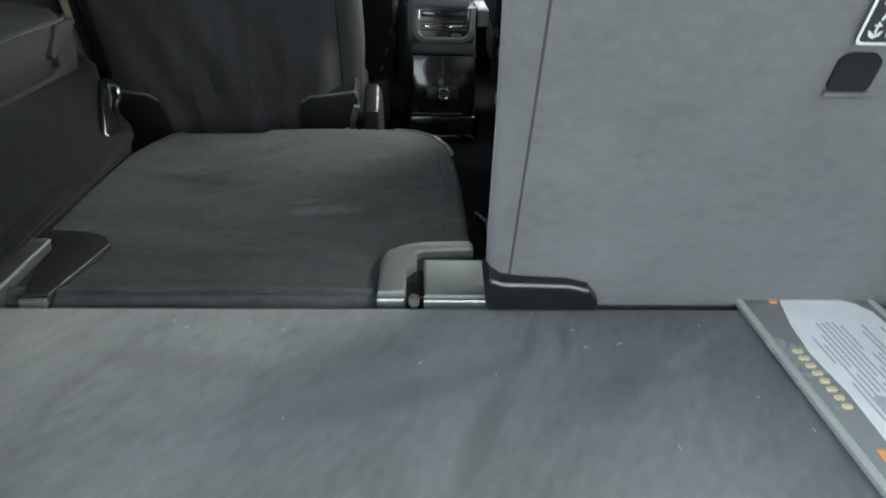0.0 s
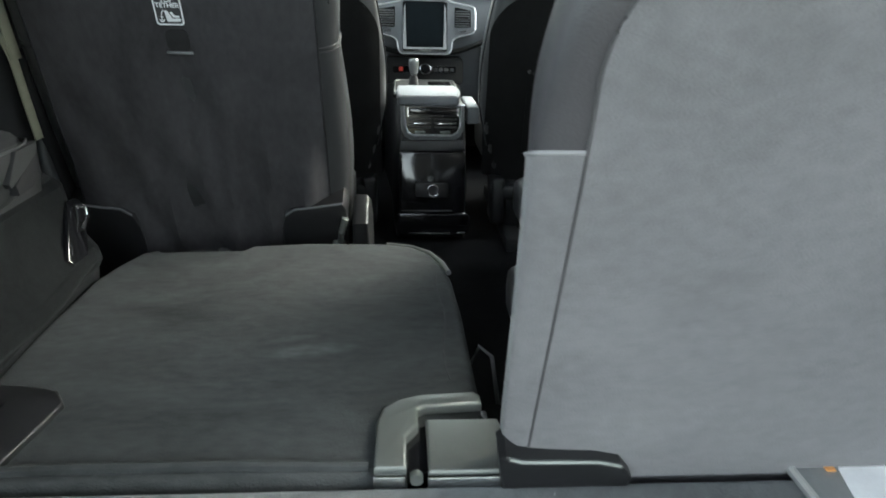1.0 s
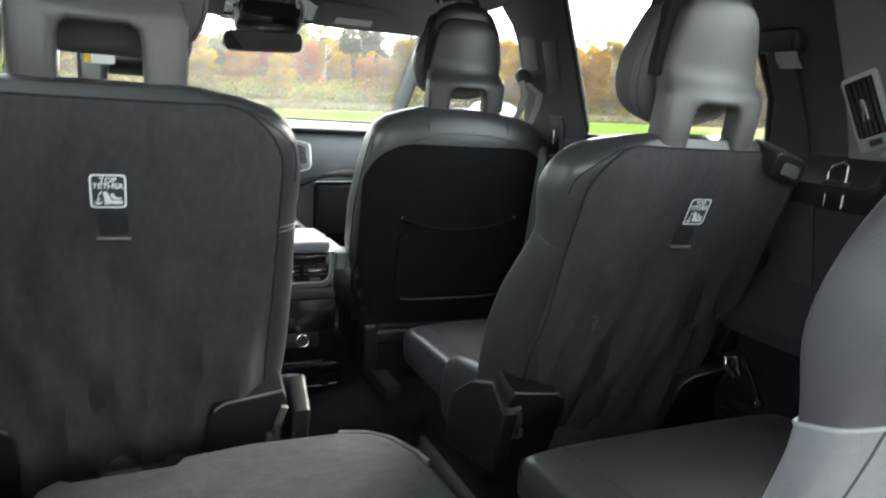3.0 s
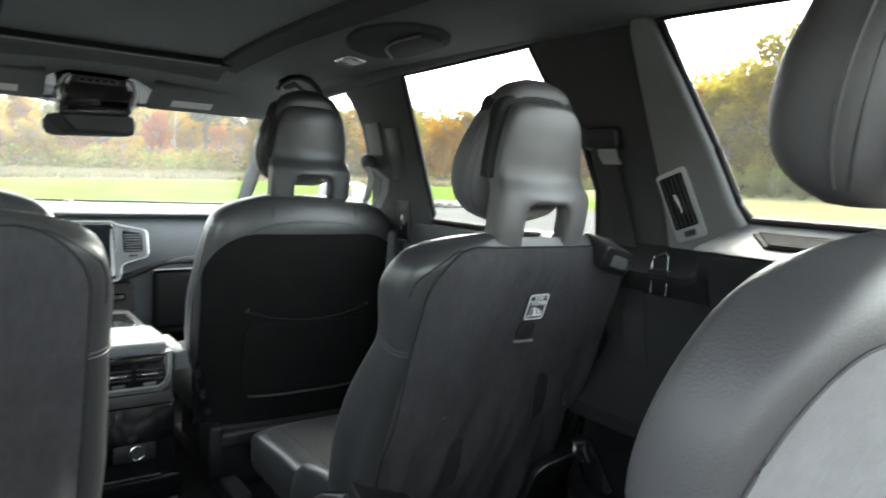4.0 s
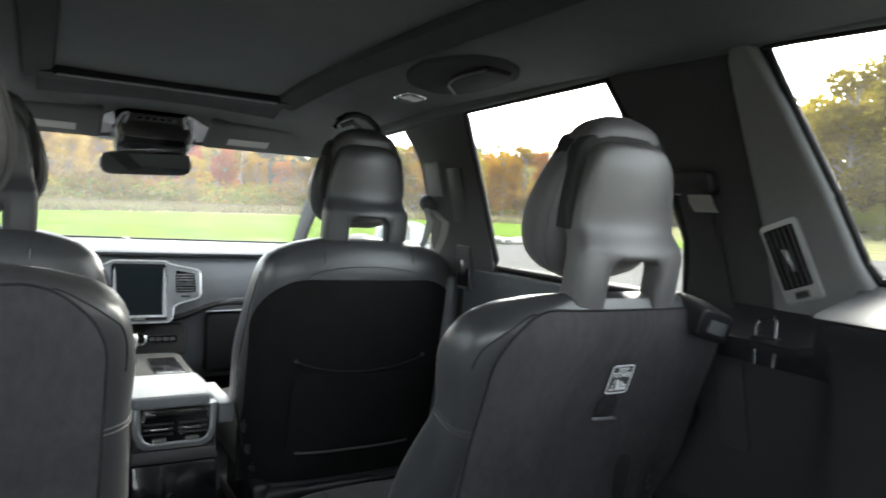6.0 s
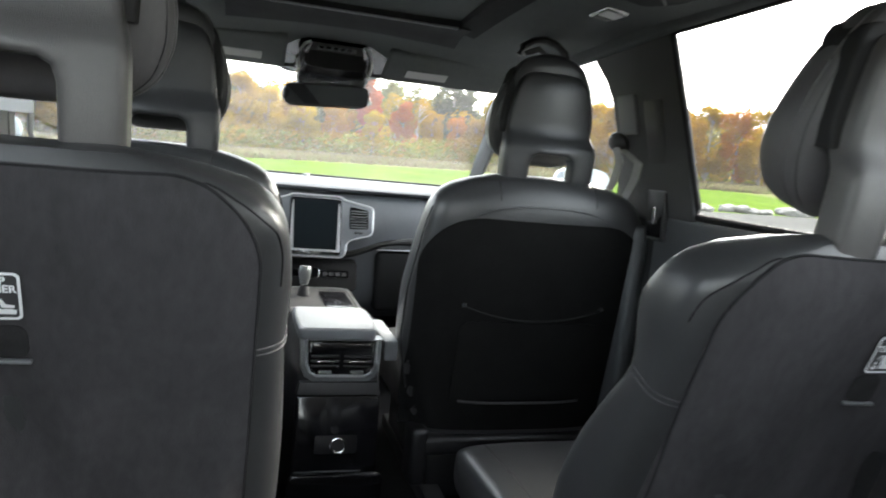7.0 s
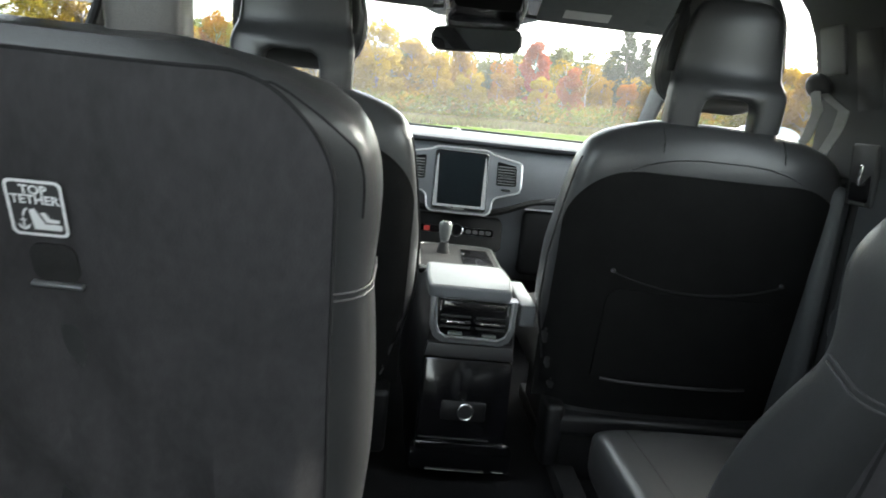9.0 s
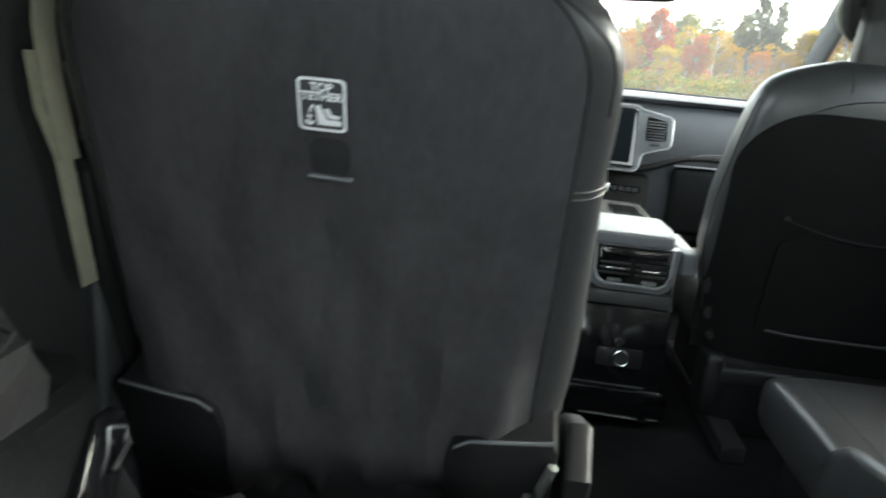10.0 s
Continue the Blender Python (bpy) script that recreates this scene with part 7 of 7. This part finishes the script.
# the wood ahead, as seen through the windscreen
for kind, az, el, width, dist, var in [
    ("yellow", -3.2, 6.2, 1.0, 100, 0), ("yellow", -5.6, 5.6, 1.0, 104, 1), ("gold", -0.6, 5.0, 1.0, 112, 0), ("green", -1.0, 5.2, 1.2, 122, 0), ("yellow", 1.6, 4.4, 1.0, 102, 0), ("gold", 3.4, 5.1, 0.9, 108, 1),
    ("yellow", 4.4, 3.4, 1.2, 99, 1), ("green", 5.9, 4.0, 1.2, 122, 1), ("orange", 7.0, 4.7, 0.8, 112, 0), ("gold", 6.6, 3.2, 1.1, 100, 0), ("red", 9.4, 6.1, 1.0, 108, 0), ("yellow", 10.0, 3.2, 1.0, 97, 0), ("green", 8.2, 5.0, 1.0, 124, 0),
    ("green", 11.1, 5.7, 1.1, 122, 1), ("red_low", 12.3, 4.2, 0.8, 104, 0), ("bare", 11.8, 4.9, 1.1, 110, 0), ("bare", 13.6, 4.6, 1.2, 106, 1), ("green", 13.2, 5.4, 1.1, 124, 0), ("yellow", 14.8, 3.9, 0.8, 110, 1), ("pine", 16.3, 7.9, 1.1, 118, 0), ("pine", 17.7, 6.8, 1.0, 118, 0),
    ("pine", 15.2, 5.8, 1.0, 122, 0), ("orange", 16.8, 3.5, 0.9, 102, 1), ("gold", 18.4, 3.5, 1.0, 100, 1), ("olive", 20.0, 5.2, 1.0, 104, 0), ("gold", 22.0, 5.4, 1.0, 100, 0), ("green", 23.5, 5.6, 1.0, 112, 1), ("olive", 25.5, 5.6, 1.0, 96, 1), ("yellow", 27.5, 5.8, 1.0, 98, 0),
    ("gold", 29.5, 5.6, 1.0, 94, 1), ("olive", 31.5, 6.0, 1.0, 92, 0), ("orange", 33.2, 5.6, 0.9, 96, 0), ("yellow", 34.8, 5.9, 0.9, 90, 1), ("gold", 36.6, 5.9, 1.0, 92, 0), ("orange", 38.6, 6.0, 0.9, 92, 1), ("yellow", 40.4, 6.1, 0.9, 90, 0), ("gold", 42.4, 6.2, 1.0, 88, 1), ("olive", 44.6, 6.6, 1.0, 86, 1), ("gold", 47.0, 7.0, 1.0, 84, 0),
    ("olive", 49.5, 8.0, 1.0, 80, 0), ("olive", 52.2, 9.0, 0.9, 76, 1), ("gold", 54.8, 8.6, 0.9, 76, 1), ("olive", 57.0, 8.8, 0.9, 74, 0), ("olive", 60.2, 12.6, 0.9, 72, 1), ("olive", 63.5, 14.0, 0.9, 70, 0), ("olive", 67.0, 13.0, 0.9, 70, 1), ("gold", 71.0, 12.0, 0.9, 72, 0), ("olive", 76.0, 12.0, 1.0, 74, 1), ("olive", 82.0, 11.0, 1.0, 78, 0),
    ("yellow", -8.0, 6.0, 1.0, 98, 0), ("gold", -10.4, 5.6, 1.0, 100, 1), ("yellow", -13.0, 6.2, 1.0, 96, 1), ("orange", -15.6, 5.6, 1.0, 98, 0), ("yellow", -18.4, 6.0, 1.0, 94, 0), ("gold", -21.4, 6.2, 1.0, 92, 0), ("yellow", -24.6, 6.4, 1.0, 90, 1), ("olive", -28.0, 6.6, 1.0, 88, 0),
    ("yellow", -32.0, 7.0, 1.0, 84, 0), ("gold", -36.5, 7.4, 1.0, 80, 1), ("yellow", -41.0, 8.0, 1.0, 76, 1), ("olive", -46.0, 8.4, 1.0, 74, 1), ("gold", -52.0, 9.0, 1.0, 70, 0), ("olive", -59.0, 9.5, 1.0, 68, 0), ("gold", -67.0, 10.0, 1.0, 66, 1)]:
    plant(kind, az, dist, el, width, turn=az * 1.7, var=var)
for k, (az, el, dist) in enumerate([(55.5, 1.8, 62), (57.2, 2.2, 62), (58.9, 2.5, 61), (60.6, 2.4, 61), (62.3, 2.6, 60), (64.4, 2.3, 60), (66.8, 2.4, 60), (50.0, 1.0, 66), (46.5, 0.9, 66)]):
    plant("bush", az, dist, el, 0.8, turn=az * 2.1, var=k % 2)

for k, (az, el, dist) in enumerate([(-44, 8, 48), (-52, 8.5, 46), (-60, 9, 44), (-68, 9, 44), (-77, 9.5, 42), (-86, 9, 44), (-95, 9, 44), (-104, 9, 44), (-114, 8.5, 46), (-125, 8, 48)]):
    plant("yellow" if k % 3 else "olive", az, dist, el, 1.15, turn=az * 1.3, var=k % 2)

# distant wood that closes the gaps between the nearer trunks
def wood(name, label, mat, seed, lo, hi, bearings, count, size, rise, near=112, far=136):
    rg = random.Random(seed)
    blobs = []
    for k in range(560):
        az = rg.uniform(*bearings)
        dist = rg.uniform(near, far) if az < 45 else rg.uniform(84, 98)
        p = at_bearing(az, dist)
        h = rg.uniform(lo, hi) * (1 + rise * max(0.0, (az - 45) / 25))
        blobs.append((p.x, p.y, p.z + h, rg.uniform(2.0, 3.6), rg.uniform(1.4, 2.6), 1.0))
    ob = new(name, leaf_mesh(name, blobs, count, size, mat, seed))
    return tagged(ob, label, "trees", kind="stuff")


wood("far_wood", "far autumn wood in green and gold", leaf_green, 3, 0.5, 10.5, (-22, 50), 62000, 0.40, 0.3)
wood("far_wood", "far undergrowth in gold", leaf_gold, 4, 0.3, 8.5, (-22, 50), 46000, 0.36, 0.4)
wood("far_wood", "far olive undergrowth", leaf_olive, 6, 0.3, 5.0, (-22, 50), 32000, 0.34, 0.7)
wood("far_wood", "dense olive wood beside the road", leaf_olive, 14, 0.3, 9.5, (47, 84), 60000, 0.42, 0.95)
wood("far_wood", "olive undergrowth beside the road", leaf_bush, 15, 0.3, 5.0, (47, 84), 40000, 0.36, 0.5)
wood("far_wood", "far woods beyond the side windows", leaf_gold, 7, 0.3, 7.0, (-100, -20), 40000, 0.40, 0.0)
wood("far_wood", "low golden scrub at the wood edge", leaf_gold, 12, 0.2, 1.8, (-22, 48), 22000, 0.30, 0.4, 96, 108)
wood("far_wood", "low olive scrub at the wood edge", leaf_bush, 13, 0.2, 1.4, (-22, 48), 24000, 0.30, 0.4, 94, 106)
wood("far_wood", "far tangle of bare twigs", bark_pale, 8, 0.8, 5.5, (-22, 76), 500, 0.35, 0.6)

# dry meadow: tufts and seed heads
def tufts(name, label, mat, seed, count, near, far, high):
    rg = np.random.default_rng(seed)
    az = np.radians(rg.uniform(-60, 62, count))
    dist = near + (far - near) * rg.uniform(0, 1, count) ** 0.8
    x, y = np.sin(az) * dist, np.cos(az) * dist
    ok = y > 50 + 6 * np.sin(x * 0.11) + rg.uniform(0, 4, count)
    x, y = x[ok], y[ok]
    n = len(x)
    vs, fs = [], []
    for k in range(n):
        h = high * rg.uniform(0.4, 1.2)
        for j in range(3):
            a, w = rg.uniform(0, 6.28), 0.09 * rg.uniform(0.6, 1.8)
            lean = rg.uniform(-0.25, 0.25, 2) * h
            b = len(vs)
            g = SLOPE * x[k] - 0.02
            vs += [(x[k] + w * math.cos(a), y[k] + w * math.sin(a), g), (x[k] - w * math.cos(a), y[k] - w * math.sin(a), g), (x[k] + lean[0], y[k] + lean[1], g + h)]
            fs.append((b, b + 1, b + 2))
    me = bpy.data.meshes.new(name)
    me.from_pydata(vs, [], fs)
    me.materials.append(mat)
    return tagged(new(name, me), label, "grass", kind="stuff")


tufts("meadow_grass", "tall dry meadow grass", leaf_straw, 21, 30000, 50, 105, 0.42)
tufts("meadow_weeds", "pale seed heads in the meadow", leaf_reed, 22, 6000, 54, 100, 0.42)
tufts("meadow_weeds", "green weeds along the mown edge", leaf_green, 23, 8000, 50, 75, 0.4)

# stones heaped along the asphalt edge
rg = random.Random(9)
stones = []
for v in range(4):
    bm = bmesh.new()
    bmesh.ops.create_icosphere(bm, subdivisions=2, radius=1.0)
    for q in bm.verts:
        q.co *= 1 + 0.32 * noise.noise(q.co * 1.3 + Vector((v * 5.0, 0, 0)))
        q.co.z *= 0.62
    stones.append(to_mesh("stone", bm, rock, sharp=20))
for k in range(60):
    x = rg.uniform(9, 20)
    y = 21.5 - (x - 9) * 0.06 + rg.uniform(0.2, 1.4)
    r = rg.uniform(0.10, 0.32)
    ob = new("stone", stones[k % 4])
    ob.matrix_basis = Matrix.Translation((x, y, SLOPE * x + r * 0.3)) @ Matrix.Rotation(rg.uniform(0, 6.28), 4, "Z") @ Matrix.Diagonal((r * rg.uniform(0.9, 1.6), r, r, 1))
    tagged(ob, "rough grey field stone at the asphalt edge", "stone", "edge stones")
